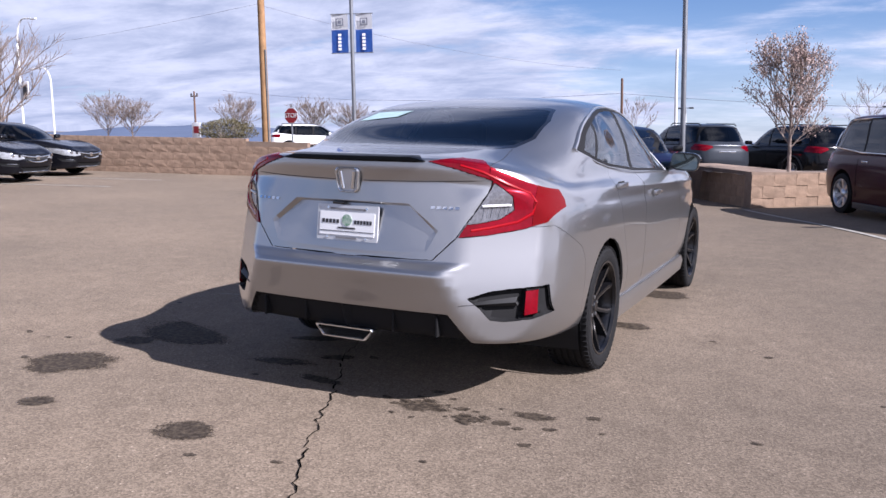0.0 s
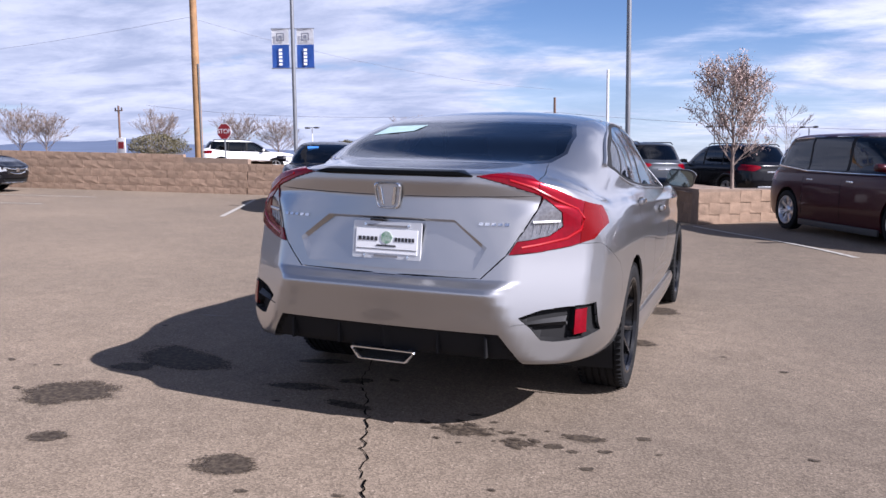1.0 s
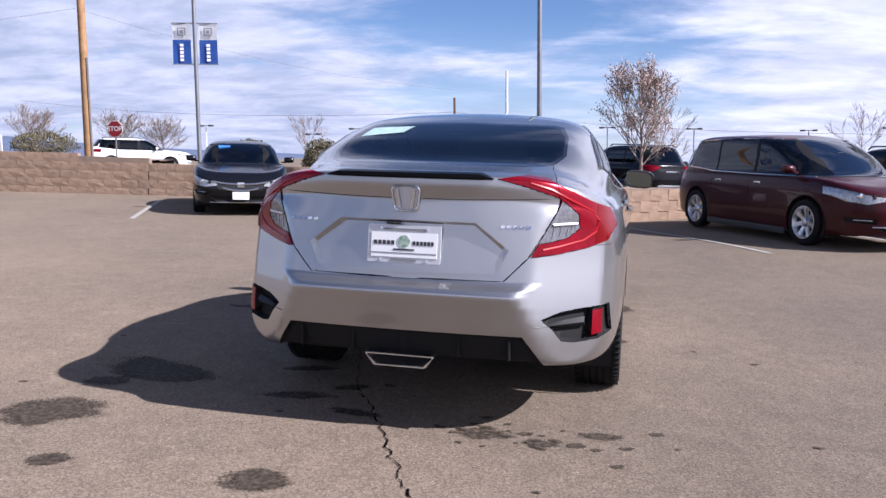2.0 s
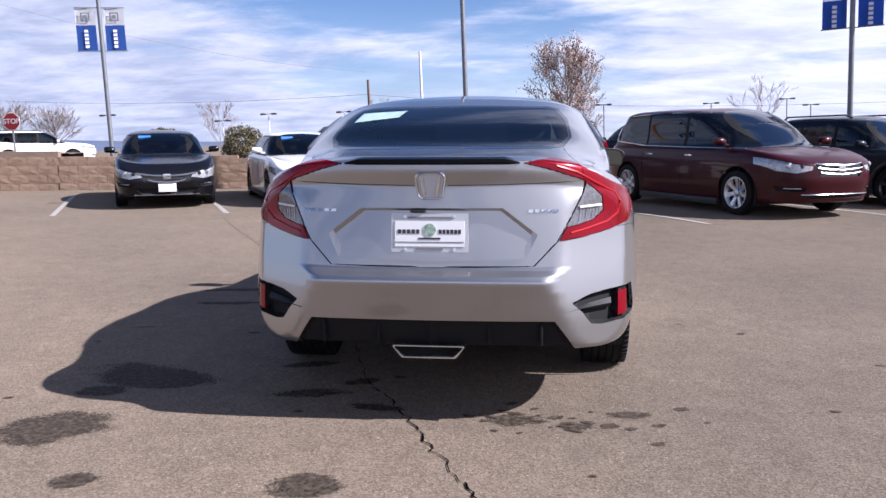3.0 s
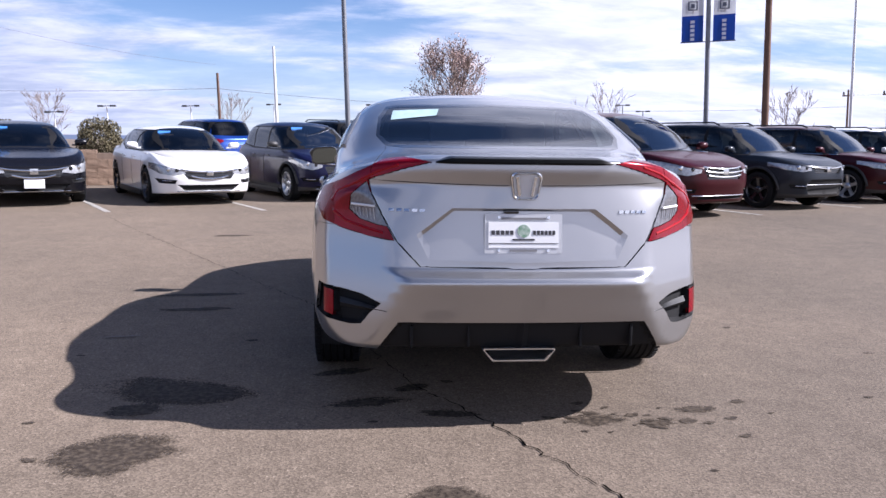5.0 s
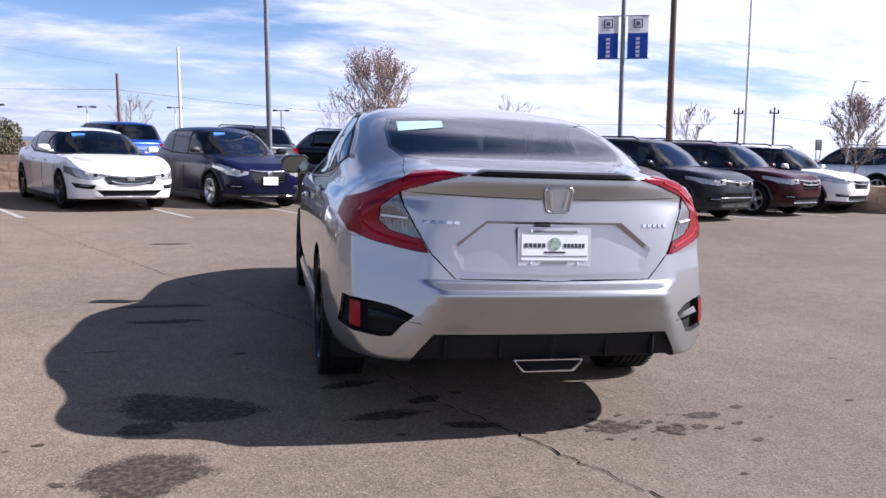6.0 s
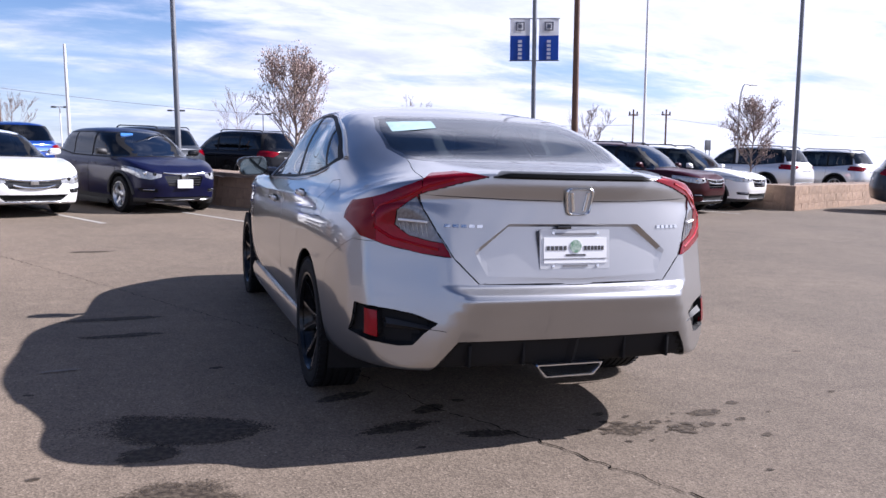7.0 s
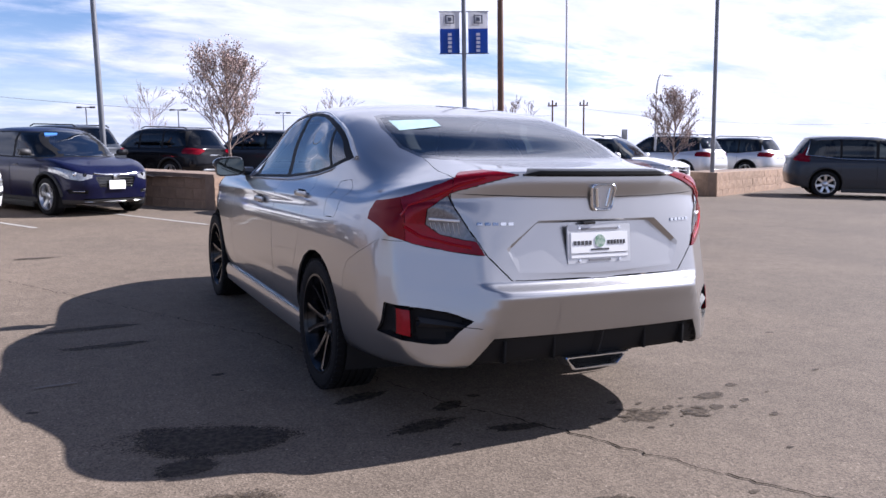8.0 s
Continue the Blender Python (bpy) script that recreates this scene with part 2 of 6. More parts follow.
def inside(p, poly):
    x, y = p
    hit = False
    n = len(poly)
    for i in range(n):
        (x1, y1), (x2, y2) = poly[i], poly[(i + 1) % n]
        if (y1 > y) != (y2 > y) and x < (x2 - x1) * (y - y1) / (y2 - y1) + x1:
            hit = not hit
    return hit


def cut(bm, poly, axes, test=None):
    """Cuts a polygon, seen along the remaining axis, into the skin. Returns the faces inside it. axes: 'xz' or 'yz'."""
    a, b = ("xyz".index(c) for c in axes)
    n = len(poly)
    for i in range(n):
        p, q = poly[i], poly[(i + 1) % n]
        d = (q[0] - p[0], q[1] - p[1])
        ln = math.hypot(*d)
        if ln < 1e-5:
            continue
        no = [0, 0, 0]
        no[a], no[b] = d[1] / ln, -d[0] / ln
        co = [0, 0, 0]
        co[a], co[b] = p
        faces = []
        for f in bm.faces:
            c = f.calc_center_median()
            if test and not test(c):
                continue
            lo, hi, near = 9e9, -9e9, 9e9
            for v in f.verts:
                u = ((v.co[a] - p[0]) * d[0] + (v.co[b] - p[1]) * d[1]) / ln
                s = (v.co[a] - p[0]) * no[a] + (v.co[b] - p[1]) * no[b]
                lo, hi = min(lo, u), max(hi, u)
                near = min(near, abs(s))
            if near < 0.12 and hi > -0.002 and lo < ln + 0.002:
                faces.append(f)
        geom = list({e for f in faces for e in f.edges} | {v for f in faces for v in f.verts}) + faces
        if geom:
            bmesh.ops.bisect_plane(bm, geom=geom, dist=0.00005, plane_co=co, plane_no=no)
    return within(bm, poly, axes, test)


def within(bm, poly, axes, test=None):
    """The faces whose middle lies inside a polygon."""
    a, b = ("xyz".index(c) for c in axes)
    got = []
    for f in bm.faces:
        c = f.calc_center_median()
        if test and not test(c):
            continue
        if inside((c[a], c[b]), poly):
            got.append(f)
    return got


def take(bm, faces):
    """Moves faces out of a bmesh into a new one."""
    out = bmesh.new()
    made = {}
    for f in faces:
        vs = []
        for v in f.verts:
            if v not in made:
                made[v] = out.verts.new(v.co)
            vs.append(made[v])
        out.faces.new(vs)
    bmesh.ops.delete(bm, geom=list(faces), context="FACES")
    out.normal_update()
    return out


def mirrored(bm, joined=True):
    """The whole of a half, or its mirror image alone."""
    src = bm if joined else bm.copy()
    if joined:
        r = bmesh.ops.duplicate(src, geom=list(src.verts) + list(src.edges) + list(src.faces))
        vs = [g for g in r["geom"] if isinstance(g, bmesh.types.BMVert)]
        fs = [g for g in r["geom"] if isinstance(g, bmesh.types.BMFace)]
        for v in vs:
            v.co.x = -v.co.x
        bmesh.ops.reverse_faces(src, faces=fs)
        mid = [v for v in src.verts if abs(v.co.x) < 0.0006]
        for v in mid:
            v.co.x = 0
        bmesh.ops.remove_doubles(src, verts=mid, dist=0.0006)
    else:
        for v in src.verts:
            v.co.x = -v.co.x
        bmesh.ops.reverse_faces(src, faces=src.faces)
    src.normal_update()
    return src


def rim(bm, gap=0.0015, deep=0.014, keep=None):
    """Draws a panel's border in by a gap and turns its edge inwards. keep: a test for border points to leave."""
    bm.normal_update()
    border = [e for e in bm.edges if len(e.link_faces) == 1 and not (keep and all(keep(v.co) for v in e.verts))]
    vs = {v for e in border for v in e.verts}
    move = {}
    for v in vs:
        inward = Vector()
        for f in v.link_faces:
            inward += f.calc_center_median() - v.co
        inward -= v.normal * inward.dot(v.normal)
        if inward.length > 1e-6 and gap:
            move[v] = inward.normalized() * gap
    nrm = {v: v.normal.copy() for v in vs}
    for v, d in move.items():
        v.co += d
    r = bmesh.ops.extrude_edge_only(bm, edges=border)
    ext = [g for g in r["geom"] if isinstance(g, bmesh.types.BMVert)]
    for v in ext:
        for e in v.link_edges:
            o = e.other_vert(v)
            if o in nrm:
                v.co -= nrm[o] * deep
                break
    bm.normal_update()
    return bm


# ---- ground, walls, terrace ----
U, V = Vector((0.89, 0.455, 0)).normalized(), Vector((-0.455, 0.89, 0)).normalized()
PLANTER = Vector((0.55, 11.75, 0))


def level(x, y):
    """The height of the ground: flat round the sedan, rising a little under the bays to the right, falling away beyond the lot."""
    return 0.09 * float(smooth01((x - 0.2) / 2.6) * smooth01((y - 4) / 5)) - 0.035 * min(540, max(0, math.hypot(x, y) - 58))


asphalt = bpy.data.materials.new("asphalt")


def build_asphalt():
    asphalt.use_nodes = True
    nt = asphalt.node_tree
    N, L, b = nt.nodes.new, nt.links.new, nt.nodes["Principled BSDF"]
    co = N("ShaderNodeTexCoord")

    def noise_at(scale, detail=5, rough=0.6):
        n = N("ShaderNodeTexNoise")
        n.inputs["Scale"].default_value, n.inputs["Detail"].default_value, n.inputs["Roughness"].default_value = scale, detail, rough
        L(co.outputs["Object"], n.inputs["Vector"])
        return n.outputs[0]

    def ramp(src, *stops):
        r = N("ShaderNodeValToRGB")
        el = r.color_ramp.elements
        while len(el) < len(stops):
            el.new(0.5)
        for e, (p, c) in zip(el, stops):
            e.position, e.color = p, (*c, 1)
        L(src, r.inputs[0])
        return r.outputs[0]

    def blend(kind, fac, a, c):
        m = N("ShaderNodeMix")
        m.data_type, m.blend_type = "RGBA", kind
        if isinstance(fac, float):
            m.inputs["Factor"].default_value = fac
        else:
            L(fac, m.inputs["Factor"])
        L(a, m.inputs["A"])
        L(c, m.inputs["B"])
        return m.outputs["Result"]

    v = N("ShaderNodeTexVoronoi")
    v.inputs["Scale"].default_value = 135
    L(co.outputs["Object"], v.inputs["Vector"])
    stones = ramp(v.outputs["Color"], (0.0, (0.080, 0.062, 0.047)), (0.50, (0.149, 0.118, 0.090)), (0.90, (0.209, 0.167, 0.129)), (1.0, (0.36, 0.30, 0.24)))
    broad = ramp(noise_at(0.45, 6), (0.30, (0.80, 0.80, 0.80)), (0.72, (1.12, 1.10, 1.08)))
    mid = ramp(noise_at(5.5, 6, 0.7), (0.28, (0.80, 0.79, 0.78)), (0.70, (1.08, 1.08, 1.08)))
    dirt = ramp(noise_at(1.7, 8, 0.7), (0.30, (0.86, 0.85, 0.84)), (0.42, (1, 1, 1)))
    col = blend("MULTIPLY", 1.0, blend("MULTIPLY", 1.0, blend("MULTIPLY", 1.0, stones, broad), mid), dirt)
    L(col, b.inputs["Base Color"])
    b.inputs["Roughness"].default_value = 0.86
    b.inputs["Diffuse Roughness"].default_value = 0.4
    b.inputs["Specular IOR Level"].default_value = 0.3
    bp = N("ShaderNodeBump")
    bp.inputs["Strength"].default_value, bp.inputs["Distance"].default_value = 0.40, 0.004
    add = N("ShaderNodeMath")
    add.operation = "ADD"
    L(v.outputs["Distance"], add.inputs[0])
    L(noise_at(60, 4), add.inputs[1])
    L(add.outputs[0], bp.inputs["Height"])
    L(bp.outputs[0], b.inputs["Normal"])


build_asphalt()


def build_ground():
    bm = bmesh.new()
    xs = sorted({*np.arange(-26, 30.1, 0.5).round(2).tolist(), -2500, -600, -300, -150, -100, -80, -60, -45, -30, 40, 60, 80, 120, 200, 350, 700, 2500})
    ys = [-2500, -500, -200, -100, -60, -40, -15, -6, -2, 2, 3, 4, 5, 6, 7, 8, 9, 10, 11, 12, 15, 20, 30, 40, 50, 60, 75, 90, 120, 180, 280, 400, 600, 1000, 3000]
    v = [[bm.verts.new((x, y, level(x, y))) for x in xs] for y in ys]
    for j in range(len(ys) - 1):
        for i in range(len(xs) - 1):
            bm.faces.new((v[j][i], v[j][i + 1], v[j + 1][i + 1], v[j + 1][i]))
    tagged(part("ground", bm, asphalt, smooth=True, angle=0), "grey-brown worn asphalt of a car park", "ground", kind="structure")


build_ground()
block_mat = material("split_face_block", (0.315, 0.214, 0.150), 0.92, spots=0.35, scale=7, bump=0.5, bump_scale=60, vary=0.10)
mortar = material("block_backing", (0.23, 0.165, 0.125), 0.95, spots=0.3)
gravel_mat = material("terrace_gravel", (0.24, 0.175, 0.135), 0.95, spots=0.4, scale=3, bump=0.8, bump_scale=40)


LEFT_END, LEFT_STEP, LEFT_MEET = Vector((-26.0, 10.9, 0)), Vector((-10.35, 14.2, 0)), Vector((-2.2, 15.9, 0))
NOSE = Vector((11.9, 11.6, 0))
NOSE_BACK, NOSE_FAR = NOSE + V * 7.0, NOSE + U * 12.0
WALLS = [
    ("wall_back", LEFT_END, LEFT_STEP, 1.0, 0.90),
    ("wall_middle", LEFT_STEP, LEFT_MEET, 0.74, 0.68),
    ("wall_planter_end", LEFT_MEET, PLANTER + V * 0.18, 0.66, 0.64),
    ("wall_planter", PLANTER, NOSE_BACK, 0.64, 0.66),
    ("wall_nose_end", NOSE_BACK, NOSE + V * 0.18, 0.66, 0.66),
    ("wall_nose", NOSE, NOSE_FAR, 0.66, 0.66),
]


def build_beds():
    """Soil that the walls hold up, a strip some metres deep."""
    for i, (nm, p, q, t0, t1) in enumerate(WALLS):
        d = (q - p).normalized()
        n = Vector((-d.y, d.x, 0))
        bm = bmesh.new()
        wide = 1.6
        rows = 7
        cols = max(4, int((q - p).length / 0.5))
        rng = random.Random(i)
        g = [[bm.verts.new((*(p.lerp(q, k / cols) + n * (0.12 + wide * j / rows)).xy, t0 + (t1 - t0) * k / cols - 0.07 + rng.uniform(-0.03, 0.01) * (0 < j < rows))) for k in range(cols + 1)] for j in range(rows + 1)]
        g.append([bm.verts.new((v.co.x + n.x * 0.1, v.co.y + n.y * 0.1, -0.05)) for v in g[-1]])
        for a, b in zip(g, g[1:]):
            for k in range(cols):
                bm.faces.new((a[k], a[k + 1], b[k + 1], b[k]))
        tagged(part("soil_bed_%d" % (i + 1), bm, gravel_mat, angle=0), "brown soil and gravel bed behind the block wall", "soil", kind="structure")


build_beds()


def block_wall(name, p, q, top0, top1, course=0.2, length=0.42, thick=0.22, label="", side=-1):
    """A dry wall of split-faced blocks from p to q, one block an object, on a dark core. side: which way the face looks, -1 right of the run."""
    p, q = Vector(p), Vector(q)
    d = (q - p).normalized()
    ln = (q - p).length
    nrm = Vector((d.y, -d.x, 0))
    wall = thing(name, label, "wall", kind="structure")
    core = bmesh.new()
    for k in range(int(ln // 1.5) + 1):
        s0, s1 = k * 1.5, min((k + 1) * 1.5, ln)
        if s1 - s0 < 0.01:
            continue
        a, b = p + d * s0, p + d * s1
        zt = min(top0 + (top1 - top0) * s / ln for s in (s0, s1)) - 0.02
        zb = min(level(a.x, a.y), level(b.x, b.y)) - 0.1
        vs = [Vector((*(c + nrm * o).xy, z)) for c in (a, b) for o in (-0.03, -thick) for z in (zb, zt)]
        bmesh.ops.convex_hull(core, input=[core.verts.new(v) for v in vs])
    part("core", core, mortar, wall, smooth=False)
    rng = random.Random(name)
    meshes = []
    for k in range(5):
        bm = new_box(0, 0, 0, length - 0.006, thick * 0.8, course - 0.006)
        bmesh.ops.subdivide_edges(bm, edges=bm.edges[:], cuts=2, use_grid_fill=True)
        for v in bm.verts:
            if v.co.y < -thick * 0.3:
                edge = abs(v.co.x) > length * 0.4 or abs(v.co.z) > course * 0.4
                v.co.y += rng.uniform(0.0, 0.007) + (0.004 if edge else -0.002)
            v.co.x += rng.uniform(-0.004, 0.004)
        me = bpy.data.meshes.new("block")
        bm.to_mesh(me)
        bm.free()
        me.materials.append(block_mat)
        meshes.append(me)
    rot = Matrix.Rotation(math.atan2(d.y, d.x), 4, "Z") @ (Matrix() if side < 0 else Matrix.Rotation(math.pi, 4, "Z"))
    rows = int(max(top0, top1) / course) + 2
    for r in range(rows):
        s0 = 0.0
        while s0 < ln - 0.06:
            s1 = min(s0 + (length * 0.5 if r % 2 and s0 == 0 else length), ln)
            s, wide = (s0 + s1) / 2, (s1 - s0) / length
            s0 = s1
            c = p + d * s
            z = level(c.x, c.y) - 0.04 + (r + 0.5) * course
            if z + course * 0.5 > top0 + (top1 - top0) * s / ln + 0.05:
                continue
            ob = new("block", meshes[rng.randrange(5)])
            ob.parent = wall
            ob.matrix_world = Matrix.Translation((*(c - nrm * (thick * 0.36 + 0.007 * r) + nrm * rng.uniform(-0.003, 0.003)).xy, z)) @ rot @ Matrix.Diagonal((wide, 1, 1, 1))
    return wall


for nm, p, q, t0, t1 in WALLS:
    block_wall(nm, p, q, t0, t1, label="retaining wall of pinkish brown split-face blocks")


# ---- parked cars ----
def upper_shell(edge, corner, spine, half, rear_half=None, turn=(1.30, 1.85), fade=0.42, pull=4.0):
    """The upper body: sections that rise from the shoulder line (edge) to the middle line."""
    last = len(edge) - 1
    front = last - corner
    halves = []
    for pts in (half, rear_half or half):
        hx, hz = np.array(pts).T
        run = np.concatenate([[0], np.cumsum(np.hypot(np.diff(hx), np.diff(hz)))])
        f = np.linspace(0, 1, corner + 1) * run[-1]
        halves.append(np.array((spline(run, hx, f), spline(run, hz, f))))
    sy, sz = np.array(spine).T
    ends = []
    for pts in (edge[corner::-1], edge[front:]):
        b, t = pts[0], pts[-1]
        ends.append((pts[:, 0] / b[0], (pts[:, 1] - b[1]) / (t[1] - b[1]), (pts[:, 2] - b[2]) / (t[2] - b[2]), t[1] - b[1]))
    grid = np.zeros((front - corner + 1, corner + 1, 3))
    y0, y1 = edge[corner, 1], edge[front, 1]
    for k, j in enumerate(range(corner, front + 1)):
        b = edge[j]
        wr, wf = 1 - smooth01((b[1] - y0) / fade), smooth01((b[1] - y1 + 0.6) / 0.6)
        wm = 1 - wr - wf
        ex, ez = [wr * ends[0][i] + wf * ends[1][i] for i in (0, 2)]
        t = (b[1] - y0) / (y1 - y0)
        bulge = ends[0][3] * (1 - t) ** pull + ends[1][3] * t ** 1.6
        g = smooth01((b[1] - turn[0]) / (turn[1] - turn[0]))
        gx, gz = halves[0] * g + halves[1] * (1 - g)
        x = ex + wm * gx
        z = ez + wm * gz
        across = 1 - x * x
        plan = wr * ends[0][1] + wf * ends[1][1] + wm * across
        top = b[1] + bulge
        zc = float(spline(sy, sz, np.array([min(max(top, sy[0]), sy[-1])]))[0])
        grid[k, :, 0] = x * b[0]
        grid[k, :, 1] = b[1] + bulge * plan
        grid[k, :, 2] = b[2] + (zc - b[2]) * z
    grid[0], grid[-1] = edge[corner::-1], edge[front:]
    grid[:, 0], grid[:, -1, 0] = edge[corner:front + 1], 0
    return grid


def join_skins(*grids):
    bm = skin_mesh(grids[0])
    for g in grids[1:]:
        n, m = g.shape[:2]
        vs = [[bm.verts.new(g[i, j]) for j in range(m)] for i in range(n)]
        for i in range(n - 1):
            for j in range(m - 1):
                bm.faces.new((vs[i][j], vs[i][j + 1], vs[i + 1][j + 1], vs[i + 1][j]))
    bmesh.ops.remove_doubles(bm, verts=bm.verts, dist=0.0004)
    bmesh.ops.recalc_face_normals(bm, faces=bm.faces)
    bm.normal_update()
    return bm


def wheel(parent, x, y, r, width, spokes, mat, side, twin=False):
    """A wheel with tyre and rim; the rim's face looks away from the car."""
    m = Matrix.Translation((x, y, r)) @ (Matrix() if side > 0 else Matrix.Rotation(math.pi, 4, "Z"))
    hub = new("wheel")
    hub.parent = parent
    hub.matrix_local = m
    rr, w = r * 0.70, width / 2
    bm = bmesh.new()
    lathe(bm, [(rr, -w * 0.85), (r * 0.9, -w), (r * 0.975, -w * 0.86), (r, -w * 0.55), (r, -w * 0.36), (r * 0.985, -w * 0.34), (r * 0.985, -w * 0.28), (r, -w * 0.26),
               (r, -w * 0.04), (r * 0.985, -w * 0.02), (r * 0.985, w * 0.04), (r, w * 0.06), (r, w * 0.26), (r * 0.985, w * 0.28), (r * 0.985, w * 0.34), (r, w * 0.36),
               (r, w * 0.58), (r * 0.975, w * 0.88), (r * 0.9, w), (r * 0.80, w * 1.0), (rr, w * 0.9)], 48)
    part("tyre", bm, rubber, hub, angle=30)
    bm = bmesh.new()
    lathe(bm, [(rr * 0.985, -w * 0.8), (rr * 0.90, -w * 0.5), (rr * 0.88, w * 0.3), (rr * 0.94, w * 0.72), (rr * 1.01, w * 0.9), (rr * 1.02, w * 0.97), (rr * 0.97, w * 0.97), (rr * 0.92, w * 0.75)], 48)
    lathe(bm, [(0.001, w * 0.78), (0.03, w * 0.78), (0.05, w * 0.72), (0.075, w * 0.55), (0.08, w * 0.2), (0.001, w * 0.2)], 24)
    for k in range(spokes):
        for off in ((-0.16, 0.16) if twin else (0,)):
            a = 2 * math.pi * k / spokes
            rot = Matrix.Rotation(a, 4, "X")
            hw = 0.017 if twin else 0.034
            pts = [(hw, 0.05, w * 0.50), (hw * 0.8, rr * 0.6, w * 0.66), (hw * 1.15, rr * 0.95, w * 0.80)]
            prev = None
            for h, rad, xx in pts:
                sh = math.sin(off) * rad * (0.5 if rad < 0.1 else 1)
                ring = [bm.verts.new(rot @ Vector((xx + dx, sh + s * h * sc, rad))) for s, dx, sc in ((-1, 0.0, 1), (-1, -0.03, 1.4), (1, -0.03, 1.4), (1, 0.0, 1))]
                if prev:
                    for i in range(4):
                        bm.faces.new((prev[i], prev[(i + 1) % 4], ring[(i + 1) % 4], ring[i]))
                prev = ring
    bmesh.ops.recalc_face_normals(bm, faces=bm.faces)
    part("rim", bm, mat, hub, angle=35)
    bm = lathe(bmesh.new(), [(0.001, 0), (rr * 0.9, 0), (rr * 0.9, -0.02), (0.001, -0.02)], 32)
    part("brake_disc", bm, dark_gap, hub)
    return hub


def arch_hole(bm, y, z, r, x0):
    poly = [(y + r * math.cos(a), z + r * math.sin(a)) for a in np.linspace(0, 2 * math.pi, 25)[:-1]]
    faces = cut(bm, poly, "yz", lambda c: c.x > x0)
    bmesh.ops.delete(bm, geom=faces, context="FACES")
    tube_bm = bmesh.new()
    a = [[tube_bm.verts.new((x, y + rr * math.cos(t), z + rr * math.sin(t))) for t in np.linspace(-0.5, math.pi + 0.5, 20)] for x, rr in ((x0 + 0.3, r + 0.001), (x0 - 0.02, r + 0.02))]
    for k in range(19):
        tube_bm.faces.new((a[0][k], a[0][k + 1], a[1][k + 1], a[1][k]))
    c = tube_bm.verts.new((x0 - 0.02, y, z))
    for k in range(19):
        tube_bm.faces.new((a[1][k], a[1][k + 1], c))
    return tube_bm


def rings_for(k):
    """Rings of a plain car: k holds its sizes."""
    L, W, H = k["L"], k["W"], k["H"]
    belt, hood, nose, deck = k["belt"], k["hood"], k["nose"], k["deck"]
    yg, yrr, yrf, yc = k["glass"], k["roof_rear"], k["roof_front"], k["cowl"]
    nr, nf = k.get("nr", 6.0), k.get("nf", 4.6)
    g = k.get("clear", 0.2)
    t = k.get("top", 0.66)
    mid = (nose + g) / 2
    return [
        (W * 0.80, 0.16, L - 0.22, nr, nf, 0.03, g + 0.10, g - 0.02, g + 0.02, 0.5),
        (W * 0.965, 0.06, L - 0.08, nr, nf, 0.05, g + 0.16, g, g + 0.05, 0.5),
        (W * 0.985, 0.02, L - 0.03, nr, nf, 0.06, g + 0.30, g + 0.16, mid - 0.08, 0.5),
        (W, 0.0, L, nr, nf, 0.07, g + 0.42, g + 0.34, mid + 0.06, 0.5),
        (W, 0.03, L - 0.01, nr, nf, 0.07, (deck + g + 0.42) / 2, (belt + g + 0.34) / 2, nose - 0.10, 0.5),
        (W * 0.985, 0.06, L - 0.03, nr, nf, 0.08, deck - 0.12, belt - 0.13, nose - 0.02, 0.5),
        (W * 0.955, 0.08, L - 0.10, nr, nf, 0.08, deck - 0.03, belt - 0.05, nose + 0.02, 0.5),
        (W * 0.925, max(0.11, min(0.2, yg * 0.4)), L - 0.26, nr, nf * 0.9, 0.08, deck, belt - 0.015, nose + (hood - nose) * 0.42, 0.5),
    ]


def spine_for(k):
    """The middle line of a plain car, from the boot or tailgate over the roof to the bonnet."""
    H, L, deck, hood, nose = k["H"], k["L"], k["deck"], k["hood"], k["nose"]
    y0 = max(0.11, min(0.2, k["glass"] * 0.4))
    yg, yrr, yrf, yc = k["glass"], k["roof_rear"], k["roof_front"], k["cowl"]
    return [(y0, deck), (max(yg, y0 + 0.04), deck + 0.03), ((yg + yrr) / 2, deck + (H - deck) * 0.56), (yrr, H - 0.055), (yrr + 0.4, H - 0.010), ((yrr + yrf) / 2, H), (yrf - 0.35, H - 0.012),
            (yrf, H - 0.06), ((yrf + yc) / 2, hood + (H - hood) * 0.54), (yc, hood), (yc + 0.25, hood - 0.03), (L - 0.26, nose + (hood - nose) * 0.42)]


def half_for(k):
    t = k.get("top", 0.66) / 0.925
    return ((1.0, 0.0), (0.985, 0.03), (0.962, 0.08), (0.92, 0.40), (0.5 * (0.92 + t) + 0.03, 0.68), (t + 0.035, 0.84), (t * 0.94, 0.915), (t * 0.76, 0.955), (0.36, 0.982), (0.18, 0.996), (0.0, 1.0))


SEDAN = dict(L=4.9, W=0.925, H=1.465, belt=0.98, hood=0.98, nose=0.70, deck=1.06, glass=0.62, roof_rear=1.45, roof_front=2.75, cowl=3.6, wheels=(1.05, 3.83), r=0.335, nf=6.2)
SUV = dict(L=4.6, W=0.925, H=1.68, belt=1.05, hood=1.09, nose=0.87, deck=1.10, glass=0.16, roof_rear=0.52, roof_front=2.55, cowl=3.45, wheels=(0.98, 3.68), r=0.36, nf=5.4, clear=0.22, top=0.70)
COUPE_SUV = dict(L=4.3, W=0.885, H=1.58, belt=1.02, hood=1.03, nose=0.78, deck=1.10, glass=0.22, roof_rear=0.75, roof_front=2.45, cowl=3.35, wheels=(0.86, 3.47), r=0.335, nf=5.0, top=0.70)
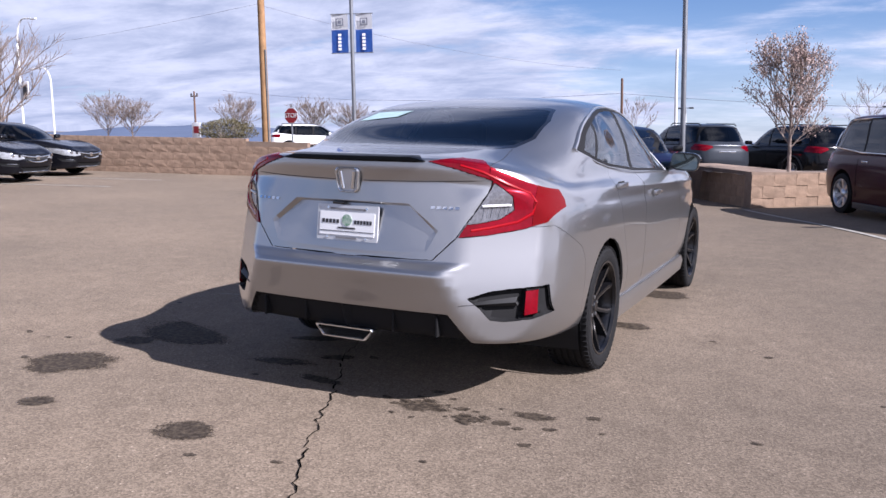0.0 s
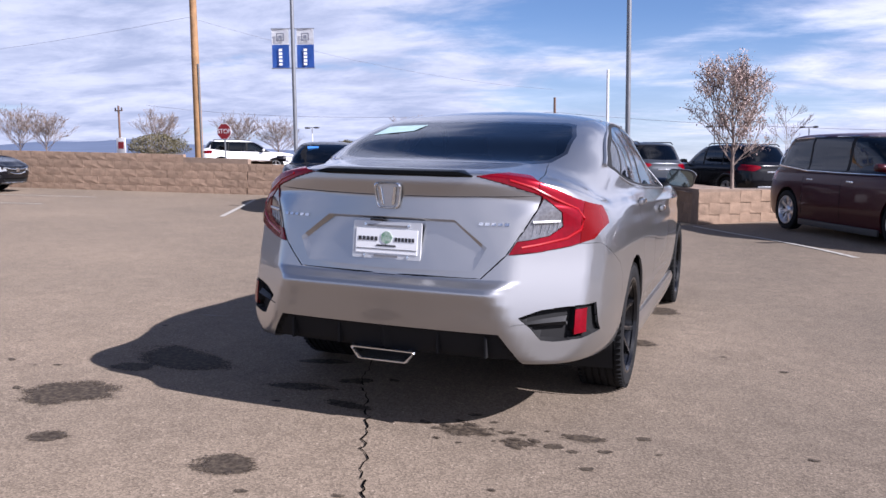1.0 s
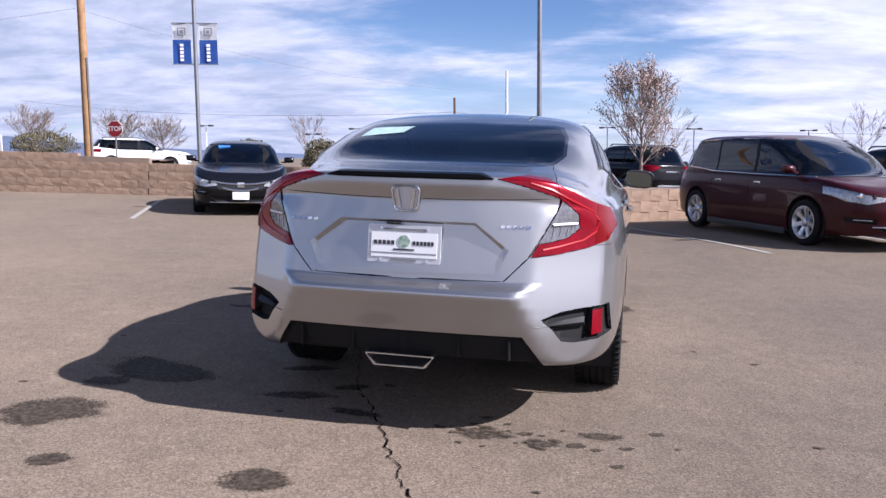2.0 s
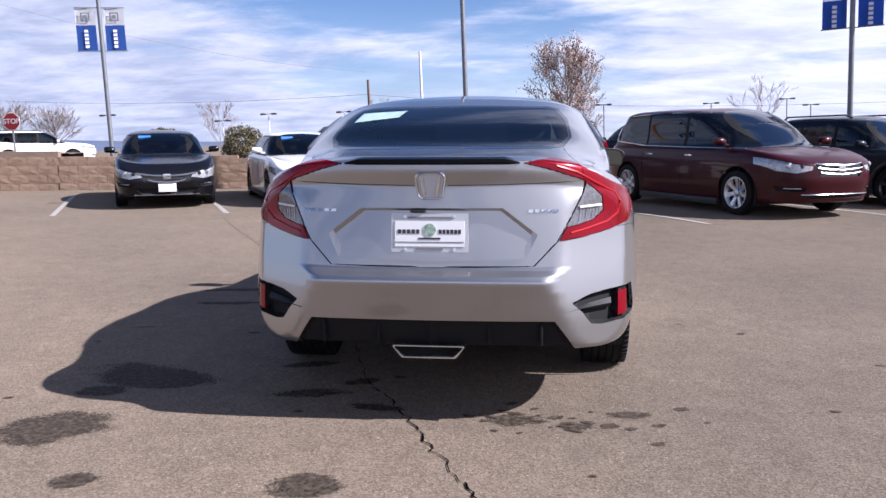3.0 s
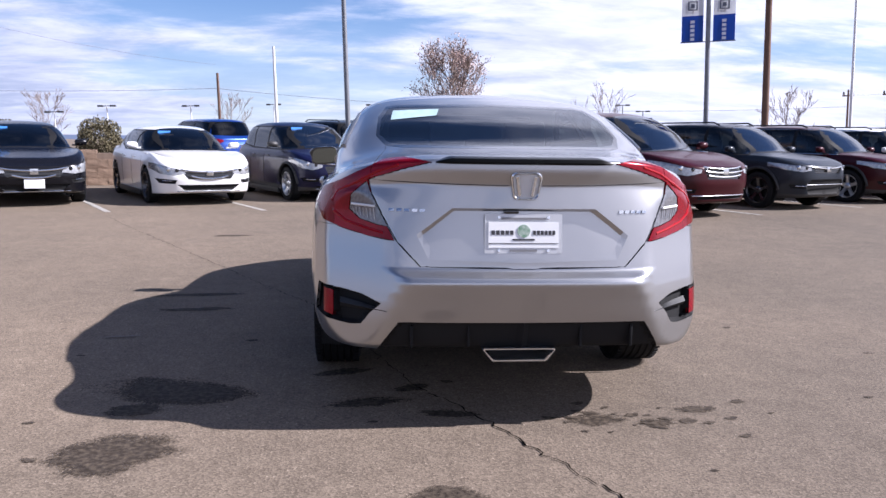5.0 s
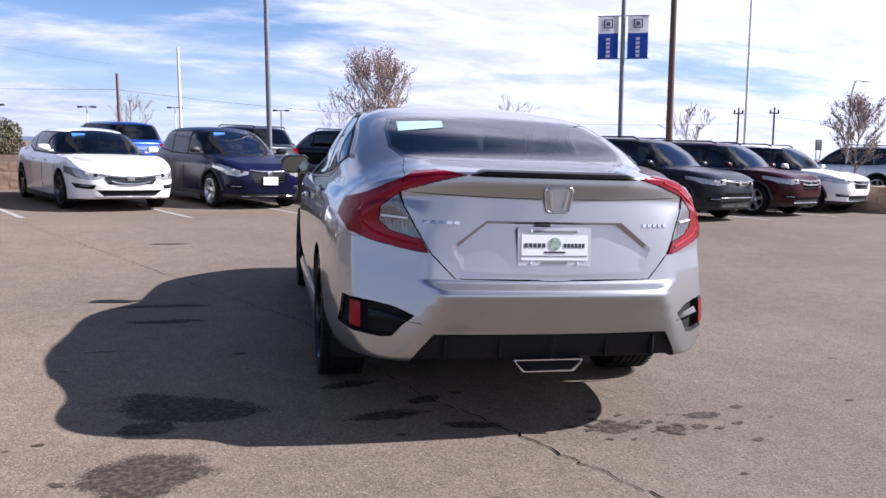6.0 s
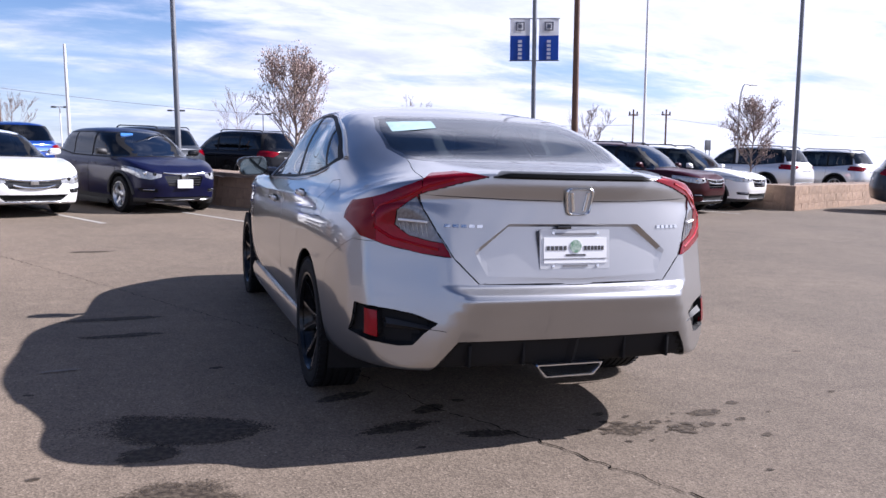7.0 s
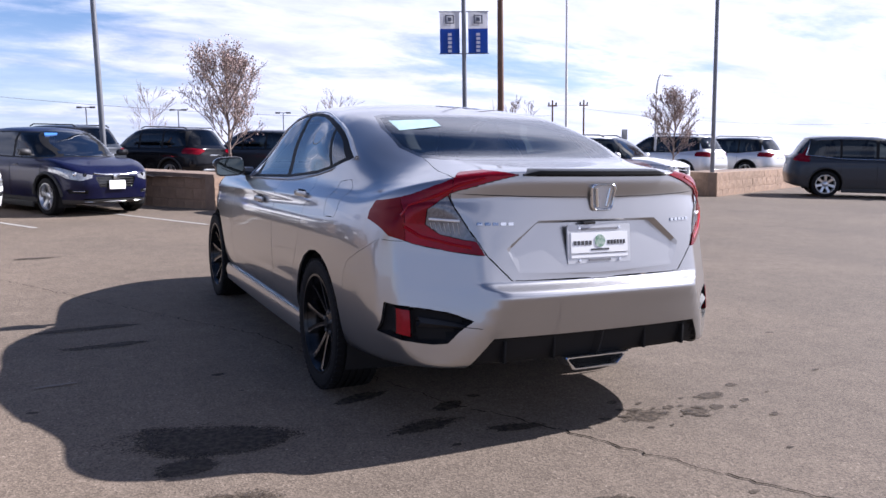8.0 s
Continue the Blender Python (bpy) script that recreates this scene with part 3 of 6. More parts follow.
VAN = dict(L=5.15, W=1.0, H=1.70, belt=1.04, hood=1.04, nose=0.82, deck=1.06, glass=0.14, roof_rear=0.45, roof_front=3.0, cowl=4.15, wheels=(1.05, 4.05), r=0.345, nf=4.6, top=0.76)
WAGON = dict(SUV, L=4.8, H=1.62)


def parked_car(name, label, kind, color_mat, front_mid, heading, details, z=None, group="cars parked in the lot", rails=False, size=0.88, blue_tag=False, rim_mat=None, spokes=5):
    """A parked car. front_mid: plan place of the middle of its front axle; heading: plan direction of its nose."""
    k = kind
    hd = Vector((*heading, 0)).normalized()
    turn = math.atan2(-hd.x, hd.y)
    yfw = k["wheels"][1]
    base = Vector((*front_mid, 0)) - hd * yfw * size
    mid = Vector((*front_mid, 0)) - hd * 1.4
    zz = level(mid.x, mid.y) if z is None else z
    car = thing(name, label, "car", Matrix.Translation((base.x, base.y, zz)) @ Matrix.Rotation(turn, 4, "Z") @ Matrix.Scale(size, 4), group)
    L, W, H, r = k["L"], k["W"], k["H"], k["r"]
    belt = k["belt"]
    grid = skin(rings_for(k), L * 0.5, rows=4, cols=(44, 44), flat=0.2)
    shell = upper_shell(grid[-1], 19, spine_for(k), half_for(k), fade=0.30 if H > 1.5 else 0.42, pull=5.0)
    bm = join_skins(grid, shell)
    grid = np.concatenate([grid.reshape(-1, 3), shell.reshape(-1, 3)])
    for i, y in enumerate(k["wheels"]):
        liner = arch_hole(bm, y, r + 0.01, r + 0.055, W - 0.34)
        part("wheel_arch_liner", mirrored(liner, False), dark_gap, car)
        part("wheel_arch_liner", liner, dark_gap, car)
    side = lambda c: c.x > W * 0.45 and c.y < k["cowl"] + 0.2
    front = lambda c: c.y > L - 1.0
    # side windows
    yb, yt = k["glass"] + (0.28 if H > 1.5 else 0.75), k["roof_rear"]
    bz, tz = belt + 0.02, H - 0.115
    y1 = k["roof_front"] + 0.1
    y2 = k["cowl"] - 0.02
    split1 = yb + (y2 - yb) * (0.30 if H > 1.5 else 0.2)
    split2 = yb + (y2 - yb) * 0.60
    panes = [
        [(yb + 0.06, bz + 0.08), (split1 - 0.03, bz), (split1 - 0.03, tz), (yt + 0.10, tz - 0.02)],
        [(split1 + 0.03, bz), (split2 - 0.04, bz - 0.01), (split2 - 0.04, tz), (split1 + 0.03, tz)],
        [(split2 + 0.04, bz - 0.01), (y2 - 0.1, bz - 0.02), (y1 - 0.02, tz), (split2 + 0.04, tz)],
    ]
    for pl in panes:
        f = cut(bm, pl, "yz", side)
        if f:
            g = take(bm, f)
            shade = privacy_glass if details.get("privacy") and pl is not panes[2] else pane_glass
            part("side_window", mirrored(g, False), shade, car)
            part("side_window", g, shade, car)
    surround = [(panes[0][0][0] - 0.06, panes[0][0][1] - 0.02), (split1, bz - 0.03), (y2 - 0.02, bz - 0.045), (y1 + 0.03, tz + 0.02), (split1, tz + 0.022), (yt + 0.02, tz + 0.005)]
    f = cut(bm, surround, "yz", side)
    if f:
        g = take(bm, f)
        part("window_surround", mirrored(g, False), frame_black, car)
        part("window_surround", g, frame_black, car)
    if details.get("chrome_line"):
        for s in (-1, 1):
            line = [(y2 - 0.06, bz - 0.035), (split2, bz - 0.03), (split1, bz - 0.015), (yb + 0.02, bz + 0.07), (yt + 0.06, tz - 0.02), (split1, tz + 0.025), (split2, tz + 0.025), (y1 - 0.15, tz + 0.02)]
            b = bmesh.new()
            for p, q in zip(line, line[1:]):
                tube(b, [near_side(grid, p[0] + (q[0] - p[0]) * t, p[1] + (q[1] - p[1]) * t, 0.022, s) for t in (0, 0.2, 0.4, 0.6, 0.8, 1)], 0.013, 6)
            part("window_moulding", b, chrome, car, "chrome window moulding")
    # windscreen and rear window
    yc, yf = k["cowl"], k["roof_front"]
    over = lambda c: c.z > belt - 0.06 and c.y > yf - 0.3
    f = cut(bm, [(-0.01, yc - 0.05), (W * 0.35, yc - 0.07), (W * 0.62, yc - 0.14), (W * 0.775, yc - 0.26), (W * 0.655, yf + 0.06), (W * 0.40, yf + 0.0), (-0.01, yf - 0.02)], "xy", over)
    if f:
        part("windscreen", mirrored(take(bm, f)), tall_glass if H > 1.5 else screen_glass, car)
    f = cut(bm, [(-0.01, yc + 0.02), (W * 0.35, yc), (W * 0.64, yc - 0.07), (W * 0.81, yc - 0.20), (W * 0.775, yc - 0.26), (W * 0.62, yc - 0.14), (W * 0.35, yc - 0.07), (-0.01, yc - 0.05)], "xy", over)
    if f:
        part("cowl_grille", mirrored(take(bm, f)), frame_black, car, "black cowl below the windscreen")
    f = cut(bm, [(0, k["deck"] + 0.06), (W * 0.74, k["deck"] + 0.08), (W * 0.62, H - 0.10), (0, H - 0.085)], "xz", lambda c: c.y < L * 0.36)
    if f:
        part("rear_window", mirrored(take(bm, f)), privacy_glass if details.get("privacy") else pane_glass, car)
    # nose
    n, g0 = k["nose"], k.get("clear", 0.2)
    if details.get("cladding"):
        f = cut(bm, [(-0.2, -0.1), (L + 0.2, -0.1), (L + 0.2, g0 + 0.09), (L - 0.5, g0 + 0.10), (0.5, g0 + 0.12), (-0.2, g0 + 0.20)], "yz")
        if f:
            part("lower_cladding", mirrored(rim(take(bm, f), 0.0, 0.01, keep=lambda c: abs(c.x) < 0.002)), black_plastic, car, "black plastic lower cladding")
        for s in (-1, 1):
            for yy in k["wheels"]:
                b = bmesh.new()
                run = [near_side(grid, yy + (r + 0.075) * math.cos(a), r + 0.01 + (r + 0.075) * math.sin(a), 0.002, s) for a in np.linspace(0.02, math.pi - 0.02, 19)]
                tube(b, run, 0.030, 6)
                part("arch_flare", b, black_plastic, car, "black wheel arch trim")
    hl = details.get("lamp", ((0.46, -0.085), (0.66, -0.12), (0.88, -0.105), (0.985, -0.045), (0.997, 0.07), (0.96, 0.05), (0.80, -0.005), (0.46, -0.045)))
    f = cut(bm, [(W * u, n + v) for u, v in hl], "xz", lambda c: c.y > L - 0.75)
    if f:
        gg = take(bm, f)
        for m in (mirrored(gg, False), gg):
            part("headlamp", rim(m, 0.004, 0.025), lamp_clear, car, "clear glass headlamp")
        for s in (-1, 1):
            for q, rr in ((0.62, 0.036), (0.76, 0.042)):
                lo, hi = min(v for u, v in hl), max(v for u, v in hl)
                x, z = s * W * q, n + lo + (hi - lo) * (0.40 + 0.5 * (q - 0.6))
                p = near_front(grid, x, z)
                b = lathe(bmesh.new(), [(0.001, 0.012), (rr * 0.8, 0.010), (rr, 0.0), (rr, -0.03)], 14, Matrix.Translation(p) @ Matrix.Rotation(math.pi / 2, 4, "Z"))
                part("lamp_lens", b, gloss_black if q < 0.7 else chrome, car)
    gr = details.get("grille", (0.46, -0.24, -0.03))
    f = cut(bm, [(0, n + gr[1]), (W * gr[0] * 0.8, n + gr[1]), (W * gr[0], n + gr[2] - 0.02), (W * gr[0] * 0.9, n + gr[2]), (0, n + gr[2])], "xz", front)
    if f:
        gm = mirrored(take(bm, f))
        for v in gm.verts:
            v.co.y -= 0.02
        part("grille", gm, gloss_black, car, "black grille")
        for i in range(details.get("slats", 3)):
            z = n + gr[1] + (gr[2] - gr[1]) * (i + 0.7) / (details.get("slats", 3) + 0.4)
            b = bmesh.new()
            tube(b, [near_front(grid, u * W, z) + Vector((0, -0.010, 0)) for u in np.linspace(-gr[0] * 0.84, gr[0] * 0.84, 9)], 0.006, 5)
            part("grille_slat", b, trim_metal if details.get("bright_slats") else black_plastic, car)
    low = details.get("intake", ((0, 0.08), (0.50, 0.08), (0.46, 0.18), (0, 0.18)))
    fogs = details.get("fog", ((0.58, 0.20), (0.84, 0.21), (0.87, 0.28), (0.56, 0.265)))
    for nm, poly, whole in (("lower_intake", low, True), ("fog_pocket", fogs, False)):
        f = cut(bm, [(W * u if u else -0.01, g0 + v) for u, v in poly], "xz", front)
        if not f:
            continue
        gm = take(bm, f)
        edge = {v for e in gm.edges if len(e.link_faces) == 1 for v in e.verts if v.co.x > 0.002}
        for v in gm.verts:
            v.co.y -= 0.004 if v in edge else 0.03
        for m in ([mirrored(gm)] if whole else [mirrored(gm, False), gm]):
            part(nm, m, apron_black, car, "black mesh intake" if whole else "black fog lamp pocket")
    zf = sum(v for u, v in fogs) / len(fogs)
    for q in (-1, 1):
        b = bmesh.new()
        tube(b, [near_front(grid, q * W * u, g0 + zf + 0.012 + 0.02 * (u - 0.7)) + Vector((0, 0.004, 0)) for u in np.linspace(fogs[0][0] + 0.05, fogs[1][0] - 0.04, 5)], 0.008, 6)
        part("fog_trim", b, chrome, car, "bright fog lamp strip")
    if details.get("low_chrome"):
        b = bmesh.new()
        tube(b, [near_front(grid, u * W, g0 + details["low_chrome"]) + Vector((0, 0.012, 0)) for u in np.linspace(-0.62, 0.62, 13)], details.get("low_r", 0.009), 6)
        part("bumper_trim", b, chrome, car, "chrome strip low on the bumper")
    for q in (-1, 1):
        for yy in (split1, split2 + 0.0, y2 - 0.02):
            b = bmesh.new()
            tube(b, [near_side(grid, yy, z, 0.0005, q) for z in np.linspace(g0 + 0.12, belt - 0.02, 8)], 0.005, 5)
            part("door_seam", b, dark_gap, car)
    # chrome bars and badge on the nose
    bars = details.get("bars", ((-0.05, 0.5),))
    for dz, hw in bars:
        b = bmesh.new()
        run = []
        for t in np.linspace(-1, 1, 13):
            x = t * W * hw
            run.append(near_front(grid, x, n + dz + details.get("smile", 0.03) * abs(t) ** 2.2) + Vector((0, 0.010, 0)))
        tube(b, run, details.get("bar_r", 0.016), 6)
        part("chrome_bar", b, chrome, car, "chrome grille bar")
    b = new_box(0, near_front(grid, 0, n - 0.08).y + 0.015, n - 0.08 + details.get("badge", 0.0), 0.13, 0.02, 0.10, 0.008)
    part("badge", b, chrome, car)
    b = new_box(0, near_front(grid, 0, g0 + details.get("plate", 0.30)).y + 0.015, g0 + details.get("plate", 0.30), 0.31, 0.012, 0.155, 0.004)
    if details.get("front_plate", True):
        part("licence_plate", b, white_plastic, car, "blank white plate")
    else:
        b.free()
    # tail
    tl = details.get("tail", ((0.60, -0.17), (1.01, -0.20), (1.01, -0.05), (0.82, -0.03), (0.62, -0.10)))
    d = k["deck"]
    f = cut(bm, [(W * u, d + v) for u, v in tl], "xz", lambda c: c.y < 0.55)
    if f:
        gg = take(bm, f)
        for m in (mirrored(gg, False), gg):
            part("tail_lamp", rim(m, 0.003, 0.02), lamp_red, car, "red tail lamp")
    b = new_box(0, 0.045 if H > 1.5 else 0.06, d - 0.22, 0.52, 0.03, 0.05, 0.008)
    part("tail_trim", b, chrome if details.get("tail_chrome", True) else gloss_black, car)
    if details.get("rear_bar"):
        part("bumper_bar", new_box(0, 0.012, g0 + 0.24, W * 1.25, 0.05, 0.05, 0.015), trim_metal, car, "silver bar low on the rear bumper")
    b = new_box(0, 0.035, d - 0.33, 0.31, 0.014, 0.155, 0.004)
    part("licence_plate", b, white_plastic, car)
    b = bmesh.new()
    for s in (-1, 1):
        box(b, s * (W - 0.012), L * 0.5, g0 - 0.02, 0.04, k["wheels"][1] - k["wheels"][0] - 0.85, 0.10, bevel=0.01)
    part("sill_trim", b, black_plastic, car)
    part("body", mirrored(rim(bm, 0.0, 0.02, keep=lambda c: abs(c.x) < 0.002)), color_mat, car)
    under = new_box(0, L / 2, g0 + 0.16, W * 1.3, L - 1.0, 0.22)
    part("underbody", under, dark_gap, car)
    cabin = bmesh.new()
    box(cabin, 0, (k["glass"] + k["cowl"]) / 2, belt - 0.12, W * 1.5, k["cowl"] - k["glass"] - 0.5, 0.18, bevel=0.05)
    for s in (-1, 1):
        for yy in (yfw - 1.55, yfw - 2.5):
            box(cabin, s * W * 0.42, yy, belt + 0.02, 0.44, 0.14, 0.5, bevel=0.05)
            box(cabin, s * W * 0.42, yy, belt + 0.32, 0.26, 0.10, 0.18, bevel=0.04)
    part("seats", cabin, interior, car, "dark seats")
    for s in (-1, 1):
        b = bmesh.new()
        bmesh.ops.create_uvsphere(b, u_segments=14, v_segments=9, radius=1, matrix=Matrix.Translation((s * (W + 0.07), k["cowl"] - 0.42, belt + 0.09)) @ Matrix.Rotation(s * -0.12, 4, "Y") @ Matrix.Diagonal((0.135, 0.095, 0.078, 1)))
        for v in b.verts:
            q = v.co - Vector((s * (W + 0.07), k["cowl"] - 0.42, belt + 0.09))
            q.x, q.z = max(-0.10, min(0.10, q.x)), max(-0.058, min(0.062, q.z))
            v.co = q + Vector((s * (W + 0.07), k["cowl"] - 0.42, belt + 0.09))
            v.co.y = max(v.co.y, k["cowl"] - 0.455)
        box(b, s * (W - 0.04), k["cowl"] - 0.40, belt + 0.04, 0.10, 0.06, 0.03, bevel=0.008)
        part("door_mirror", b, color_mat if details.get("painted_mirror", True) else black_plastic, car)
        for yy in (split1 + 0.12, split2 + 0.12):
            b = new_box(s * (W * 0.985), yy + 0.1, belt - 0.14, 0.025, 0.18, 0.03, 0.008)
            part("door_handle", b, chrome if details.get("chrome_handle") else color_mat, car)
        for y in k["wheels"]:
            wheel(car, s * (W - 0.115), y, r, 0.215, spokes, rim_mat or wheel_bright, s)
        if rails:
            b = tube(bmesh.new(), [(s * W * 0.60, k["roof_rear"] + 0.1, H - 0.06), (s * W * 0.61, k["roof_rear"] + 0.2, H - 0.005), (s * W * 0.61, k["roof_front"] - 0.3, H + 0.01), (s * W * 0.60, k["roof_front"] - 0.15, H - 0.05)], 0.018, 6)
            part("roof_rail", b, black_plastic, car)
    if blue_tag:
        p = near_front(grid, W * 0.36, H - 0.15)
        sl = new_box(p.x, p.y + 0.012, p.z + 0.008, 0.24, 0.02, 0.05, 0.0)
        part("window_tag", sl, material("blue_tag", (0.05, 0.22, 0.62), 0.5), car, "blue sales tag")
    return car


def near_front(grid, x, z):
    G = grid.reshape(-1, 3)
    G = G[G[:, 1] > G[:, 1].max() * 0.5]
    d = (G[:, 0] - abs(x)) ** 2 + (G[:, 2] - z) ** 2
    i = np.argsort(d)[:5]
    w = 1 / (d[i] + 1e-6)
    return Vector((x, float((G[i, 1] * w).sum() / w.sum()), z))


def near_side(grid, y, z, out, s):
    G = grid.reshape(-1, 3)
    G = G[G[:, 0] > 0.35]
    d = (G[:, 1] - y) ** 2 + (G[:, 2] - z) ** 2
    i = np.argsort(d)[:5]
    w = 1 / (d[i] + 1e-6)
    return Vector((s * (float((G[i, 0] * w).sum() / w.sum()) + out), y, z))


# ---- the silver sedan ----
SALOON = [
    (0.66, 0.20, 4.36, 5.4, 4.6, 0.02, 0.305, 0.280, 0.21, 0.5),
    (0.845, 0.085, 4.48, 6.2, 4.6, 0.04, 0.335, 0.290, 0.23, 0.5),
    (0.885, 0.038, 4.56, 6.4, 4.6, 0.06, 0.450, 0.380, 0.34, 0.5),
    (0.895, 0.014, 4.61, 6.5, 4.6, 0.08, 0.550, 0.480, 0.47, 0.5),
    (0.899, 0.000, 4.63, 6.5, 4.6, 0.09, 0.612, 0.580, 0.55, 0.5),
    (0.899, 0.008, 4.63, 6.5, 4.6, 0.10, 0.632, 0.635, 0.60, 0.5),
    (0.898, 0.058, 4.62, 6.5, 4.6, 0.10, 0.668, 0.695, 0.64, 0.5),
    (0.897, 0.063, 4.61, 6.4, 4.6, 0.13, 0.720, 0.760, 0.67, 0.5),
    (0.891, 0.080, 4.60, 6.3, 4.5, 0.20, 0.890, 0.840, 0.70, 0.5),
    (0.880, 0.090, 4.58, 6.2, 4.4, 0.27, 0.992, 0.893, 0.73, 0.5),
    (0.876, 0.0895, 4.57, 6.15, 4.35, 0.277, 1.002, 0.905, 0.737, 0.5),
    (0.861, 0.076, 4.53, 6.0, 4.2, 0.30, 1.056, 0.937, 0.76, 0.5),
    (0.844, 0.078, 4.44, 5.8, 4.0, 0.30, 1.092, 0.957, 0.80, 0.5),
    (0.830, 0.150, 4.25, 5.4, 3.8, 0.28, 1.110, 0.972, 0.87, 0.5),
]
REAR_HUB, FRONT_HUB, TYRE = 1.14, 3.80, 0.322


def tail_corners(g):
    """Turns the tail's round corners into the raked flanks that carry lamps and reflectors."""
    x, y, z = g[..., 0], g[..., 1], g[..., 2]
    lift = 0.085 * smooth01((z - 0.42) / 0.5)
    target = np.interp(x, (0.0, 0.44, 0.50, 0.53, 0.80, 0.855, 0.885), (-0.15, -0.10, 0.02, 0.050, 0.290, 0.410, 0.575)) + lift
    w = smooth01((z - 0.27) / 0.08) * (1 - smooth01((z - 0.98) / 0.12)) * (y < 0.8)
    g[..., 1] = y + (np.maximum(y, target) - y) * w
    return g


def flank_lines(g):
    """Presses the shoulder line above the door handles and the scoop low on the doors into the sides."""
    x, y, z = g[..., 0], g[..., 1], g[..., 2]
    on = (x > 0.72) * smooth01((y - 0.75) / 0.5) * (1 - smooth01((y - 3.9) / 0.5))
    line = 0.948 - 0.030 * (y - 0.9)
    d = z - line
    ridge = np.where(d > 0, np.exp(-d / 0.05), np.exp(d / 0.022)) * 0.007 - 0.007 * np.exp(-((d + 0.055) / 0.035) ** 2)
    low = z - (0.455 + 0.035 * (3.4 - y) / 2.0)
    mid = smooth01((y - 1.35) / 0.25) * (1 - smooth01((y - 3.0) / 0.3))
    scoop = np.where(low > 0, -np.exp(-low / 0.09), -np.exp(low / 0.012)) * 0.003 * mid + 0.001 * np.exp(-((low + 0.03) / 0.02) ** 2) * mid
    g[..., 0] = x + on * (ridge + scoop)
    return g


# the middle line from the boot's lip over the roof to the bonnet, and one half section of the cabin
SPINE = ((0.15, 1.110), (0.50, 1.140), (0.90, 1.262), (1.28, 1.356), (1.50, 1.399), (1.75, 1.428), (1.95, 1.438), (2.20, 1.438), (2.45, 1.425), (2.60, 1.398), (2.85, 1.285), (3.10, 1.155), (3.45, 1.02), (3.75, 0.96), (4.25, 0.87))
HALF = ((1.0, 0.0), (0.985, 0.030), (0.968, 0.075), (0.882, 0.446), (0.815, 0.65), (0.757, 0.797), (0.685, 0.880), (0.57, 0.938), (0.36, 0.977), (0.18, 0.994), (0.0, 1.0))

REAR_HALF = ((1.0, 0.0), (0.985, 0.030), (0.974, 0.075), (0.940, 0.43), (0.895, 0.64), (0.832, 0.785), (0.765, 0.890), (0.68, 0.950), (0.52, 0.978), (0.25, 0.995), (0.0, 1.0))


class Saloon:
    """The skin of the silver sedan, with look-ups of places on it."""
    grid = flank_lines(tail_corners(skin(SALOON, 2.1, rows=7, cols=(84, 84), flat=0.25)))
    shell = upper_shell(grid[-1], 36, SPINE, HALF, REAR_HALF)
    flat = np.concatenate([grid.reshape(-1, 3), shell.reshape(-1, 3)])
    bm = join_skins(grid, shell)
    tree = None


def build_tree():
    from mathutils import kdtree
    t = kdtree.KDTree(len(Saloon.bm.verts))
    Saloon.normals = [v.normal.copy() for v in Saloon.bm.verts]
    for i, v in enumerate(Saloon.bm.verts):
        t.insert(v.co, i)
    t.balance()
    Saloon.tree = t


build_tree()


def skin_normal(p):
    got = Saloon.tree.find_n(Vector((abs(p[0]), p[1], p[2])), 4)
    n = Vector()
    for co, i, d in got:
        n += Saloon.normals[i] / (d * d + 1e-6)
    n.normalize()
    if p[0] < 0:
        n.x = -n.x
    if abs(p[0]) < 1e-3:
        n.x = 0
    return n.normalized()


def on_rear(x, z, out=0.0):
    """The place on the tail, or on the rear window, at a place across and a height."""
    G = Saloon.flat[(Saloon.flat[:, 1] < 1.5)]
    d = (G[:, 0] - abs(x)) ** 2 + (G[:, 2] - z) ** 2
    k = np.argsort(d)[:6]
    w = 1 / (d[k] + 1e-6)
    return Vector((x, float((G[k, 1] * w).sum() / w.sum()) - out, z))


def on_side(y, z, out=0.0, s=1):
    G = Saloon.flat[(Saloon.flat[:, 0] > 0.35)]
    d = (G[:, 1] - y) ** 2 + (G[:, 2] - z) ** 2
    k = np.argsort(d)[:6]
    w = 1 / (d[k] + 1e-6)
    return Vector((s * (float((G[k, 0] * w).sum() / w.sum()) + out), y, z))


